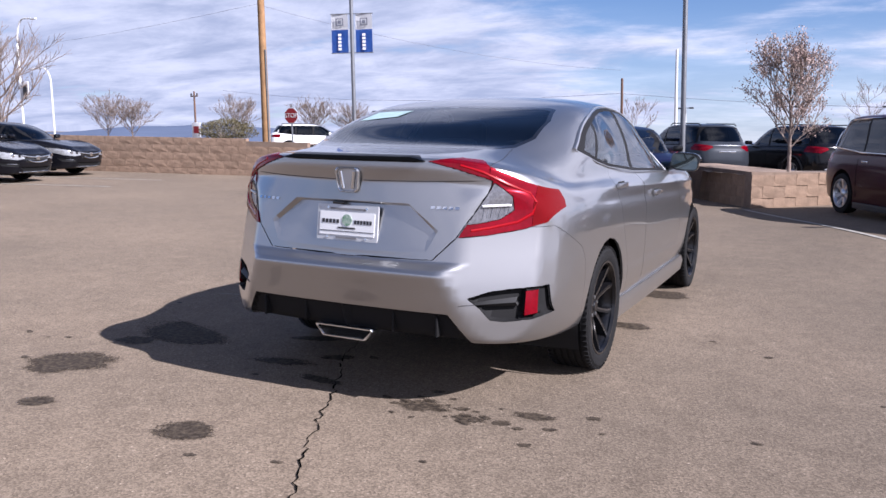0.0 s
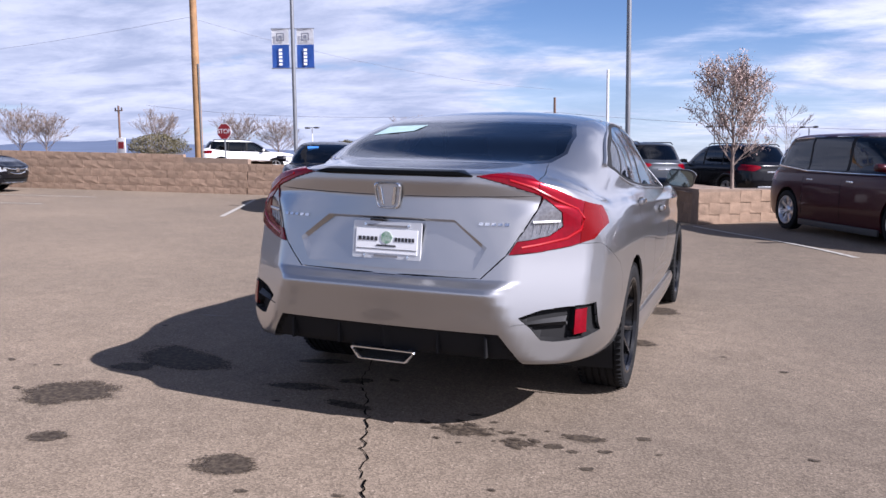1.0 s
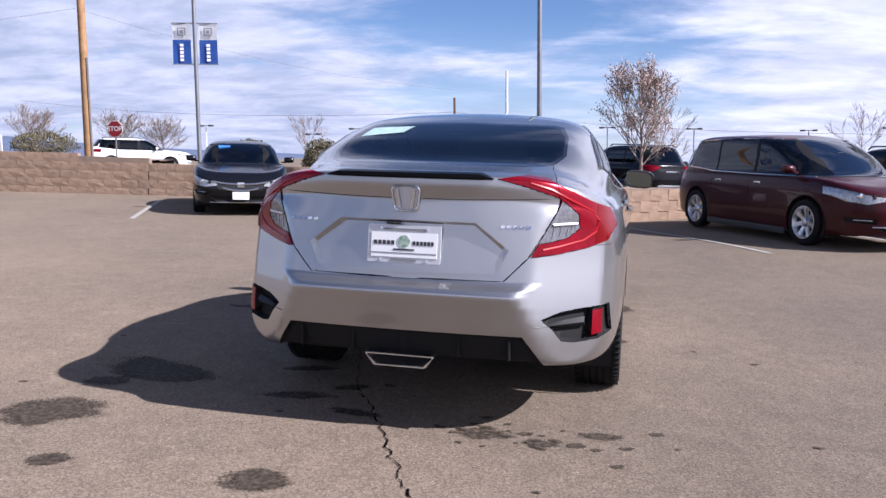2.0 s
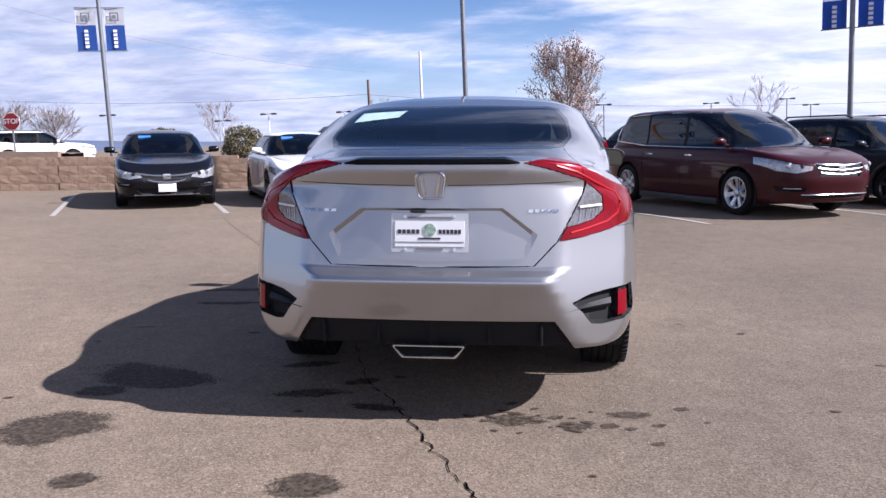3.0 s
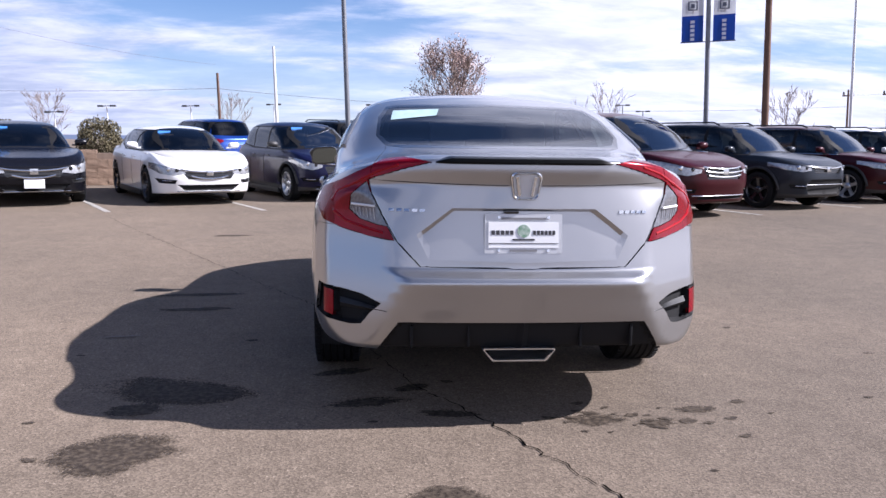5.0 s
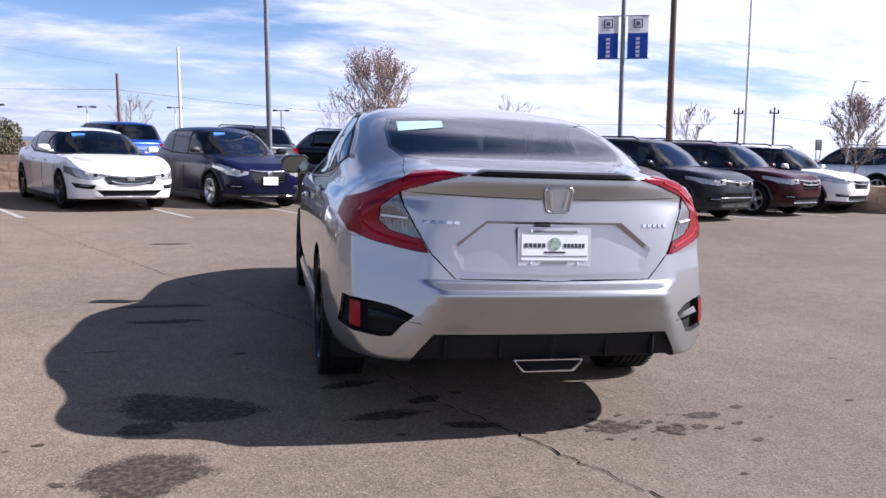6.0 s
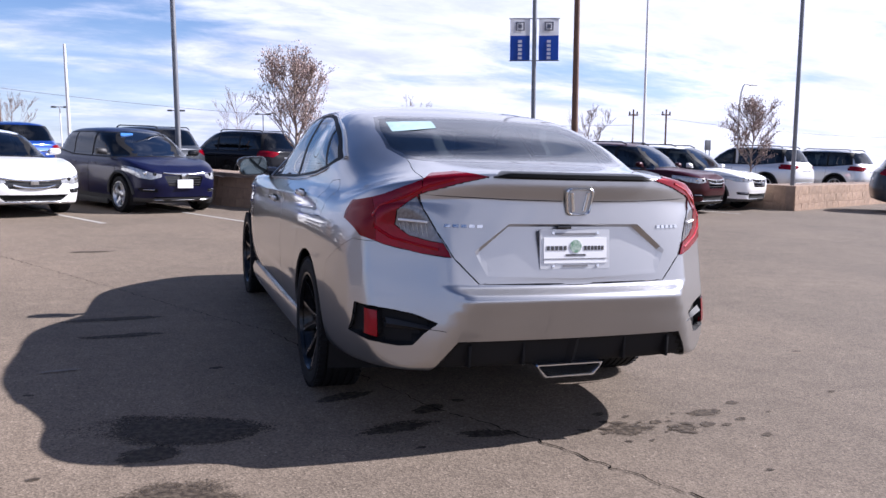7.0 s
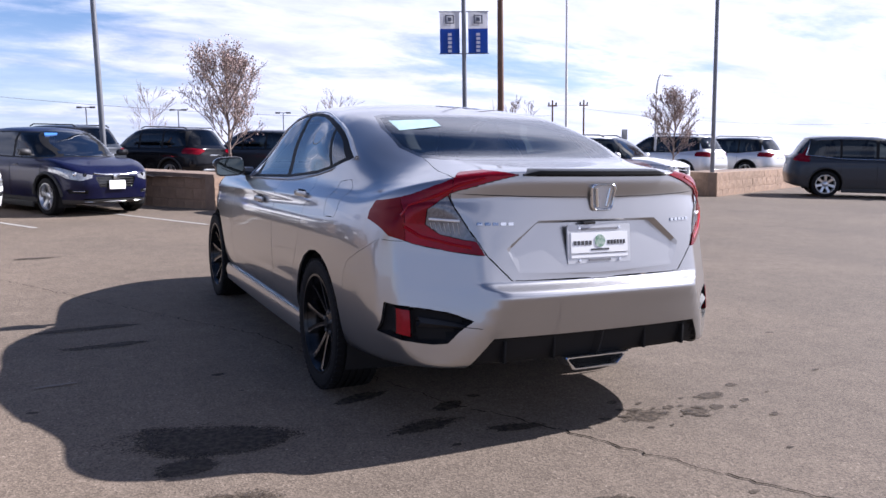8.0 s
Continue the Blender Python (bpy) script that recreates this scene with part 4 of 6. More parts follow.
def skin_part(name, bm, mat, parent, label="", gap=0.0016, deep=0.014, both=True, plain=False, out=0.0, relief=None):
    """A panel cut from the skin, with its rim, that keeps the skin's smooth shading. both: the halves make one panel. relief: outline and floor of a pressed-in field, as (x, z)."""
    tag = bm.faces.layers.int.get("rim") or bm.faces.layers.int.new("rim")
    for v in bm.verts:
        if out:
            v.co += skin_normal(v.co) * out
    edge = 0.0008
    border = [e for e in bm.edges if len(e.link_faces) == 1 and not (both and all(abs(v.co.x) < edge for v in e.verts))]
    vs = {v for e in border for v in e.verts}
    nrm, move = {v: skin_normal(v.co) for v in vs}, {}
    for v in vs:
        d = Vector()
        for f in v.link_faces:
            d += f.calc_center_median() - v.co
        d -= nrm[v] * d.dot(nrm[v])
        if both and abs(v.co.x) < edge:
            d.x = 0
        if d.length > 1e-6:
            move[v] = d.normalized() * gap
    for v, d in move.items():
        v.co += d
    r = bmesh.ops.extrude_edge_only(bm, edges=border)
    for g in r["geom"]:
        if isinstance(g, bmesh.types.BMFace):
            g[tag] = 1
        elif isinstance(g, bmesh.types.BMVert):
            for e in g.link_edges:
                o = e.other_vert(g)
                if o in nrm:
                    g.co -= nrm[o] * deep
                    break
    made = []
    for b in ([mirrored(bm)] if both else [mirrored(bm, False), bm]):
        lay = b.faces.layers.int["rim"]
        rims = [f[lay] for f in b.faces]
        ob = part(name, b, mat, parent, label, angle=0)
        me = ob.data
        if not plain:
            loops = [None] * len(me.loops)
            cache = {}
            for f, rimmed in zip(me.polygons, rims):
                zone = 0
                if relief and not rimmed and f.center.y < 0.4:
                    at = (abs(f.center.x), f.center.z)
                    zone = inside(at, relief[0]) + inside(at, relief[1])
                for li in f.loop_indices:
                    vi = me.loops[li].vertex_index
                    if vi not in cache:
                        cache[vi] = skin_normal(me.vertices[vi].co)
                    if rimmed:
                        loops[li] = f.normal.copy()
                    elif zone == 1:
                        loops[li] = (f.normal + cache[vi] * (0.8 if f.center.z > 0.8 else 1.5)).normalized()
                    elif zone == 2:
                        loops[li] = (cache[vi] + Vector((0, 0, 0.10))).normalized()
                    else:
                        loops[li] = cache[vi]
            me.normals_split_custom_set(loops)
        else:
            me.set_sharp_from_angle(angle=radians(28))
        made.append(ob)
    return made


def alloy_wheel(parent, x, y, side):
    """A black alloy wheel with five pairs of slim spokes and a low tyre."""
    hub = new("wheel")
    hub.parent = parent
    hub.matrix_local = Matrix.Translation((x, y, TYRE)) @ (Matrix() if side > 0 else Matrix.Rotation(math.pi, 4, "Z"))
    r, w, rr = TYRE, 0.1125, TYRE * 0.745
    groove = []
    for a in (-0.62, -0.30, 0.0, 0.30, 0.62):
        groove += [(r, (a - 0.055) * w), (r - 0.007, (a - 0.035) * w), (r - 0.007, (a + 0.035) * w), (r, (a + 0.055) * w)]
    b = lathe(bmesh.new(), [(rr, -w * 0.85), (r * 0.9, -w), (r * 0.97, -w * 0.90)] + groove + [(r * 0.97, w * 0.90), (r * 0.93, w * 0.985), (r * 0.86, w), (r * 0.80, w * 0.985), (rr, w * 0.9)], 56)
    for k in range(64):
        rot = Matrix.Rotation(2 * math.pi * k / 64, 4, "X")
        for s in (-1, 1):
            box(b, s * w * 0.80, 0, r - 0.006, w * 0.30, 0.014, 0.010, rot)
    part("tyre", b, rubber, hub, angle=30)
    b = bmesh.new()
    lathe(b, [(rr * 0.985, -w * 0.8), (rr * 0.92, -w * 0.5), (rr * 0.90, w * 0.25), (rr * 0.95, w * 0.66), (rr * 1.01, w * 0.86), (rr * 1.02, w * 0.95), (rr * 0.975, w * 0.95), (rr * 0.945, w * 0.80)], 56)
    lathe(b, [(0.001, w * 0.56), (0.026, w * 0.56), (0.030, w * 0.50), (0.062, w * 0.44), (0.075, w * 0.30), (0.075, w * 0.05), (0.001, w * 0.05)], 30)
    rim_ob = part("rim", b, black_alloy, hub, "gloss black rim", angle=35)
    for k in range(5):
        rot = Matrix.Rotation(2 * math.pi * (k + 0.3) / 5, 4, "X")
        for o in (-1, 1):
            b, face = bmesh.new(), bmesh.new()
            prev = last = None
            for rad, off, hw, xx in ((0.045, 0.010, 0.012, 0.40), (0.10, 0.022, 0.011, 0.52), (0.17, 0.046, 0.011, 0.66), (rr * 0.97, 0.078, 0.016, 0.84)):
                mid = o * off
                ring = [b.verts.new(rot @ Vector((w * xx + dx, mid + q * hw, rad))) for q, dx in ((-1, 0.0), (-1.5, -0.035), (1.5, -0.035), (1, 0.0))]
                strip = [face.verts.new(rot @ Vector((w * xx + 0.0012, mid + (o * 0.45 + q * 0.35) * hw, rad))) for q in (-1, 1)]
                if prev:
                    for i in range(4):
                        b.faces.new((prev[i], prev[(i + 1) % 4], ring[(i + 1) % 4], ring[i]))
                    face.faces.new((last[0], last[1], strip[1], strip[0]))
                prev, last = ring, strip
            bmesh.ops.recalc_face_normals(b, faces=b.faces)
            bmesh.ops.recalc_face_normals(face, faces=face.faces)
            sp = part("spoke", b, black_alloy, rim_ob, angle=35)
            me = sp.data
            me.materials.append(bright_alloy)
            both = bmesh.new()
            both.from_mesh(me)
            extra = bpy.data.meshes.new("strip")
            face.to_mesh(extra)
            both.from_mesh(extra)
            both.faces.ensure_lookup_table()
            for i in range(len(face.faces)):
                both.faces[-1 - i].material_index = 1
            both.to_mesh(me)
            both.free()
            bpy.data.meshes.remove(extra)
    for k in range(5):
        a = 2 * math.pi * k / 5
        part("lug_nut", lathe(bmesh.new(), [(0.001, w * 0.50), (0.009, w * 0.50), (0.010, w * 0.42)], 8, Matrix.Translation((0, 0.05 * math.sin(a), 0.05 * math.cos(a)))), trim_metal, rim_ob)
    b = lathe(bmesh.new(), [(0.07, -0.005), (0.15, -0.005), (0.15, -0.02), (0.07, -0.02)], 40)
    part("brake_disc", b, trim_metal, hub, "grey steel brake disc")
    b = lathe(bmesh.new(), [(0.001, -0.03), (rr * 0.9, -0.03), (rr * 0.9, -0.04), (0.001, -0.04)], 32)
    part("brake_shield", b, dark_gap, hub)


def sweep(bm, places, section, closed=True):
    """Draws a section of (outwards, up) offsets along places given as (point, out direction)."""
    rings = []
    for p, o in places:
        o = Vector(o).normalized()
        rings.append([bm.verts.new(Vector(p) + o * a + Vector((0, 0, b))) for a, b in section])
    n = len(section)
    for r, q in zip(rings, rings[1:]):
        for i in range(n):
            bm.faces.new((r[i], r[(i + 1) % n], q[(i + 1) % n], q[i]))
    bm.faces.new(rings[0][::-1])
    bm.faces.new(rings[-1])
    bmesh.ops.recalc_face_normals(bm, faces=bm.faces)
    return bm


def build_saloon():
    car = thing("sedan", "silver four-door sedan with dark wheels, standing alone on the asphalt", "car", group="cars parked in the lot")
    bm = Saloon.bm
    back = lambda c: c.y < 0.95 and c.z < 1.2
    # dark inner shell behind the panel gaps
    inner = bm.copy()
    inner.verts.ensure_lookup_table()
    for v, n in zip(inner.verts, Saloon.normals):
        v.co -= n * 0.022
    drop = []
    for f in inner.faces:
        c = f.calc_center_median()
        wheel_near = c.x > 0.5 and (math.hypot(c.y - REAR_HUB, c.z - 0.33) < 0.40 or math.hypot(c.y - FRONT_HUB, c.z - 0.33) < 0.40)
        pit = c.y < 0.5 and 0.38 < c.z < 0.60 and 0.52 < c.x < 0.85
        plate = c.y < 0.4 and 0.64 < c.z < 0.96 and c.x < 0.47
        if c.z > 1.10 or (c.z > 0.99 and 1.0 < c.y < 3.4) or wheel_near or pit or plate or c.z < 0.30:
            drop.append(f)
    bmesh.ops.delete(inner, geom=drop, context="FACES")
    part("inner_shell", mirrored(inner), dark_gap, car)
    # wheel arches
    for y in (REAR_HUB, FRONT_HUB):
        liner = arch_hole(bm, y, 0.335, 0.352, 0.55)
        part("wheel_arch_liner", mirrored(liner, False), dark_gap, car)
        part("wheel_arch_liner", liner, dark_gap, car)
    # tail lamps
    lamp = [(0.373, 1.087), (0.514, 1.103), (0.575, 1.082), (0.671, 1.037), (0.76, 0.99), (0.835, 0.955), (0.845, 0.89), (0.812, 0.832), (0.731, 0.803), (0.619, 0.781), (0.518, 0.772),
            (0.56, 0.855), (0.613, 0.957), (0.624, 1.008), (0.598, 1.021), (0.488, 1.057)]
    clear = [(0.545, 0.826), (0.58, 0.83), (0.654, 0.847), (0.700, 0.886), (0.694, 0.946), (0.628, 1.004), (0.613, 0.957), (0.56, 0.855)]
    reach = [(0.30, -0.2), (0.30, 0.20), (0.50, 0.235), (0.60, 0.315), (0.68, 0.40), (0.77, 0.475), (0.835, 0.545), (0.87, 0.53), (0.93, 0.45), (0.93, -0.2)]
    strip = [(0.30, 1.2), (0.30, 0.99), (0.618, 0.99), (0.600, 1.12)]
    tail = lambda c: c.y < 0.7 and 0.74 < c.z < 1.13
    for pl, ax in ((lamp, "xz"), (clear, "xz"), (strip, "xz"), (reach, "xy")):
        cut(bm, pl, ax, tail)

    def lamp_faces(*more):
        got = set(within(bm, lamp, "xz", tail)) & set(within(bm, reach, "xy", tail))
        for pl in more:
            got &= set(within(bm, pl, "xz", tail))
        return sorted(got, key=lambda f: f.index)
    bm.faces.index_update()
    cg = take(bm, lamp_faces(clear))
    bm.faces.index_update()
    bg = take(bm, lamp_faces(strip))
    bm.faces.index_update()
    tip = [(0.765, 0.70), (0.765, 1.05), (0.95, 1.05), (0.95, 0.70)]
    cut(bm, tip, "xz", tail)
    bm.faces.index_update()
    ends = take(bm, lamp_faces(tip))
    bm.faces.index_update()
    outer = take(bm, lamp_faces())
    skin_part("lamp_end", ends, lamp_dark, car, "dark red outer end of the tail lamp", gap=0.0, both=False, out=0.006)
    lamps = skin_part("tail_lamp", outer, lamp_red, car, "red C-shaped tail lamp", gap=0.002, both=False, out=0.006)
    skin_part("lid_lamp", bg, lamp_red, car, "red lamp strip on the boot lid", gap=0.002, both=False, out=0.006)
    skin_part("reversing_lamp", cg, smoky_lens, car, "clear reversing lamp with a silver grid", gap=0.002, both=False, out=0.003)
    for s in (-1, 1):
        b = bmesh.new()
        p, q = on_rear(s * 0.60, 0.905, 0.012), on_rear(s * 0.693, 0.908, 0.012)
        tube(b, [p, (p + q) / 2, q], 0.005, 6)
        part("lamp_bar", b, white_plastic, car)
        for k in range(7):
            b = bmesh.new()
            x = 0.598 + 0.014 * k
            tube(b, [on_rear(s * x, 0.85 + 0.003 * k, 0.006), on_rear(s * (x + 0.006), 0.895, 0.006)], 0.0013, 5)
            part("lamp_rib", b, trim_metal, car)
    # the brighter light guide inside each lamp
    for s in (-1, 1):
        guide = [(0.50, 1.072), (0.585, 1.045), (0.67, 0.998), (0.745, 0.955), (0.772, 0.918), (0.765, 0.872), (0.715, 0.836), (0.62, 0.812), (0.56, 0.801)]
        b = bmesh.new()
        pts = []
        for x, z in guide:
            p = on_rear(s * x, z)
            pts.append(p + skin_normal(p) * 0.004)
        tube(b, pts, 0.0075, 8)
        part("light_guide", b, lamp_glow, lamps[0 if s < 0 else 1], "bright red light guide")
    # reflectors and their pits
    refl = take(bm, cut(bm, [(0.768, 0.440), (0.810, 0.447), (0.809, 0.550), (0.768, 0.545)], "xz", back))
    skin_part("reflector", refl, lamp_red, car, "red rear reflector", gap=0.002, both=False, out=0.003)
    pit = take(bm, cut(bm, [(0.575, 0.520), (0.640, 0.545), (0.720, 0.556), (0.836, 0.562), (0.850, 0.44), (0.80, 0.424), (0.70, 0.416), (0.655, 0.425), (0.618, 0.478)], "xz", back))
    for v in pit.verts:
        if not v.is_boundary:
            v.co.y += 0.03
            v.co.x -= 0.012
    for b in (mirrored(pit, False), pit):
        part("reflector_pit", b, apron_black, car, "black plastic pocket")
    for s in (-1, 1):
        b = bmesh.new()
        run = [(on_rear(s * x, z, 0.002), (0, -1, 0)) for x, z in ((0.548, 0.492), (0.60, 0.494), (0.66, 0.497), (0.74, 0.500))]
        rings = []
        for i, (p, o) in enumerate(run):
            h = 0.002 + 0.006 * i
            rings.append([b.verts.new(p + Vector((0, dy, dz))) for dy, dz in ((-0.006, 0), (0.02, h), (0.05, 0), (0.02, -h))])
        for r, q in zip(rings, rings[1:]):
            for i in range(4):
                b.faces.new((r[i], r[(i + 1) % 4], q[(i + 1) % 4], q[i]))
        bmesh.ops.recalc_face_normals(b, faces=b.faces)
        part("fin", b, black_plastic, car, "dark fin across the pocket")
    # black lower apron
    apron = take(bm, cut(bm, [(-0.01, 0.05), (-0.01, 0.450), (0.502, 0.451), (0.566, 0.360), (0.60, 0.30), (0.60, 0.05)], "xz", lambda c: c.y < 0.6))
    for v in apron.verts:
        if not v.is_boundary:
            v.co.y += 0.018
        v.co.z = max(v.co.z, 0.338)
    bmesh.ops.dissolve_degenerate(apron, edges=apron.edges, dist=0.0005)
    skin_part("apron", apron, apron_black, car, "black lower apron", gap=0.001, deep=0.03, plain=True)
    for x in (-0.45, -0.22, 0.24, 0.45):
        part("apron_rib", new_box(x, 0.085, 0.392, 0.012, 0.05, 0.09, 0.004), apron_black, car)
    b = new_box(0, 0.50, 0.365, 0.80, 0.40, 0.03, 0.01)
    part("under_tray", b, apron_black, car)
    # rear window, with its dark rim
    win = [(-0.01, 1.150), (0.44, 1.147), (0.53, 1.155), (0.572, 1.19), (0.562, 1.27), (0.520, 1.328), (0.47, 1.338), (-0.01, 1.348)]
    high = lambda c: c.y < 1.7 and c.z > 1.1
    frame_poly = [(-0.01, 1.138), (0.46, 1.134), (0.55, 1.143), (0.590, 1.185), (0.578, 1.275), (0.533, 1.338), (0.48, 1.349), (-0.01, 1.358)]
    cut(bm, frame_poly, "xz", high)
    pane = take(bm, cut(bm, win, "xz", high))
    skin_part("rear_window", pane, rear_glass, car, "tinted rear window", gap=0.0, deep=0.006)
    fr = take(bm, cut(bm, frame_poly, "xz", high))
    skin_part("window_rim", fr, gloss_black, car, gap=0.0, deep=0.01)
    # windscreen
    ws = take(bm, cut(bm, [(-0.01, 1.05), (0.62, 1.06), (0.50, 1.33), (-0.01, 1.345)], "xz", lambda c: c.y > 2.4))
    skin_part("windscreen", ws, rear_glass, car, gap=0.0, deep=0.006)
    # side windows
    side = lambda c: c.x > 0.42 and c.z > 0.95
    frame_poly = [(0.965, 1.135), (1.20, 1.073), (1.40, 1.043), (1.94, 1.001), (2.78, 0.972), (2.72, 1.09), (2.62, 1.192), (2.51, 1.272), (2.39, 1.333), (2.24, 1.358), (2.08, 1.369), (1.93, 1.366), (1.78, 1.354), (1.58, 1.328), (1.39, 1.290), (1.27, 1.256), (1.157, 1.213), (1.05, 1.17)]
    cut(bm, frame_poly, "yz", side)
    for pl in ([(1.07, 1.131), (1.188, 1.095), (1.362, 1.262), (1.27, 1.235), (1.19, 1.203)],
               [(1.222, 1.088), (1.40, 1.060), (1.905, 1.020), (2.06, 1.350), (1.93, 1.349), (1.80, 1.340), (1.60, 1.312), (1.405, 1.274)],
               [(1.975, 1.016), (2.70, 0.990), (2.66, 1.09), (2.57, 1.185), (2.47, 1.262), (2.37, 1.316), (2.24, 1.341), (2.125, 1.350)]):
        g = take(bm, cut(bm, pl, "yz", side))
        skin_part("side_window", g, side_glass, car, gap=0.0, deep=0.004, both=False)
    g = take(bm, cut(bm, frame_poly, "yz", side))
    skin_part("window_frame", g, frame_black, car, gap=0.0, deep=0.008, both=False)
    for s in (-1, 1):
        run = [on_side(y, z, 0.004, s) for y, z in ((2.79, 0.975), (2.73, 1.093), (2.63, 1.198), (2.515, 1.279), (2.39, 1.340), (2.24, 1.365), (2.08, 1.376), (1.93, 1.373), (1.78, 1.361), (1.58, 1.335), (1.39, 1.297), (1.265, 1.262), (1.145, 1.216), (1.04, 1.170), (0.962, 1.134), (1.20, 1.068), (1.40, 1.038), (1.94, 0.996), (2.75, 0.969))]
        b = bmesh.new()
        for p, q in zip(run, run[1:]):
            tube(b, [p, (p + q) / 2, q], 0.006 if run.index(p) < 10 else 0.011 if run.index(p) < 14 else 0.004, 6)
        part("window_moulding", b, trim_metal, car, "satin window moulding")
    # boot lid with the plate recess
    lid_poly = [(-0.01, 0.667), (0.419, 0.674), (0.513, 0.771), (0.56, 0.855), (0.613, 0.957), (0.626, 1.02), (0.602, 1.075), (0.555, 1.12), (0.545, 1.142), (-0.01, 1.142)]
    lid = take(bm, cut(bm, lid_poly, "xz", lambda c: c.y < 0.75))
    rec = [(-0.01, 0.690), (0.385, 0.703), (0.432, 0.798), (0.291, 0.906), (-0.01, 0.908)]
    low = lambda c: c.y < 0.4
    cut(lid, rec, "xz", low)
    inset = [(-0.01, 0.708), (0.362, 0.720), (0.404, 0.797), (0.281, 0.893), (-0.01, 0.895)]
    cut(lid, inset, "xz", low)
    edges = list(zip(rec, rec[1:]))

    def pressed(x, z):
        x = abs(x)
        if not inside((x, z), rec):
            return 0.0
        near = 9.0
        for (x1, z1), (x2, z2) in edges:
            ex, ez = x2 - x1, z2 - z1
            t = max(0, min(1, ((x - x1) * ex + (z - z1) * ez) / (ex * ex + ez * ez)))
            near = min(near, math.hypot(x - x1 - ex * t, z - z1 - ez * t))
        return min(1.0, near / 0.0145) * (0.003 + 0.031 * min(1, max(0, (z - 0.705) / 0.19)))

    for v in lid.verts:
        if v.co.y < 0.4:
            v.co.y += pressed(max(v.co.x, 0.001), v.co.z)
    # crease below the lip
    skin_part("boot_lid", lid, silver, car, "", gap=0.0045, relief=(rec, inset))
    # the crease's shade, drawn as a thin near-black tube on each side of the badge
    b = bmesh.new()
    for x0, x1 in ((-0.612, -0.068), (0.068, 0.612)):
        tube(b, [on_rear(x, 0.998 + 0.012 * (abs(x) / 0.6) ** 2) + Vector((0, 0.0004, 0)) for x in np.linspace(x0, x1, 22)], 0.0017, 5)
    part("lid_seam", b, dark_gap, car, "fine dark line that draws the shade of the boot lid's crease")
    # bumper
    bump = take(bm, cut(bm, [(-0.3, 0.05), (-0.3, 0.815), (0.44, 0.815), (0.70, 0.695), (0.745, 0.62), (0.75, 0.05)], "yz"))
    skin_part("rear_bumper", bump, silver, car, "", gap=0.0022)
    # doors
    sd = lambda c: c.x > 0.6
    rd = take(bm, cut(bm, [(1.975, 0.30), (1.975, 0.999), (1.40, 1.043), (1.36, 0.95), (1.42, 0.74), (1.56, 0.50), (1.60, 0.30)], "yz", sd))
    skin_part("rear_door", rd, silver, car, "", gap=0.003, both=False)
    fd = take(bm, cut(bm, [(1.98, 0.30), (3.05, 0.30), (3.12, 0.55), (3.05, 0.94), (2.78, 0.972), (1.98, 0.998)], "yz", sd))
    skin_part("front_door", fd, silver, car, "", gap=0.003, both=False)
    fuel = take(bm, cut(bm, [(0.90, 0.865), (1.03, 0.858), (1.06, 0.89), (1.055, 1.005), (1.03, 1.025), (0.92, 1.035), (0.885, 1.0), (0.882, 0.89)], "yz", sd))
    twin = fuel.copy()
    flap = mirrored(fuel, False)
    fuel.free()
    one = skin_part("fuel_flap", mirrored(flap, False), silver, car, "closed fuel flap", gap=0.004, both=False)
    bpy.data.objects.remove(one[1])
    two = skin_part("quarter_patch", twin, silver, car, "", gap=0.0, deep=0.004, both=False)
    bpy.data.objects.remove(two[0])
    skin_part("body", bm, silver, car, "", gap=0.0, deep=0.012)
    # sills
    for s in (-1, 1):
        b = bmesh.new()
        sec = [(0.0, 0.31), (0.012, 0.27), (0.0, 0.20), (-0.05, 0.175), (-0.16, 0.175), (-0.16, 0.30)]
        run = [((s * (0.872 + 0.008 * math.sin(math.pi * t)), 1.44 + (3.40 - 1.44) * t, 0), (s, 0, 0)) for t in np.linspace(0, 1, 9)]
        sweep(b, run, sec)
        part("sill", b, silver, car)
    part("underbody", new_box(0, 2.45, 0.33, 1.25, 3.3, 0.14, 0.02), dark_gap, car)
    # lip spoiler
    b = bmesh.new()
    run = []
    for t in np.linspace(-1, 1, 25):
        x = 0.358 * t
        run.append((Vector((x, 0.077 + 0.29 * x * x, 1.085)), (0, -1, 0)))
    k = len(run)
    rings = []
    for i, (p, o) in enumerate(run):
        t = abs(2 * i / (k - 1) - 1)
        e = 1 - max(0, (t - 0.86) / 0.14) * 0.8
        rings.append([b.verts.new(p + Vector((0, -dy, dz * e + 0.0)))
                      for dy, dz in ((-0.03, -0.003), (0.010, -0.003), (0.017, 0.005), (0.013, 0.019), (-0.01, 0.025), (-0.08, 0.026), (-0.08, 0.0))])
    for r, q in zip(rings, rings[1:]):
        for i in range(7):
            b.faces.new((r[i], r[(i + 1) % 7], q[(i + 1) % 7], q[i]))
    b.faces.new(rings[0][::-1])
    b.faces.new(rings[-1])
    bmesh.ops.recalc_face_normals(b, faces=b.faces)
    part("lip_spoiler", b, lip_black, car, "black lip spoiler")
    # badge: a plain bright shield in a ring
    def shield(w0, w1, h, r=0.42, n=8):
        pts = []
        for sx, sz in ((1, 1), (-1, 1), (-1, -1), (1, -1)):
            w = w0 if sz > 0 else w1
            for i in range(n + 1):
                a = math.pi / 2 * i / n + {(1, 1): 0, (-1, 1): math.pi / 2, (-1, -1): math.pi, (1, -1): 1.5 * math.pi}[(sx, sz)]
                cr = r * h
                pts.append((sx * (w - cr) + cr * math.cos(a), sz * (h - cr) + cr * math.sin(a)))
        return pts
    b = bmesh.new()
    zc = 0.997
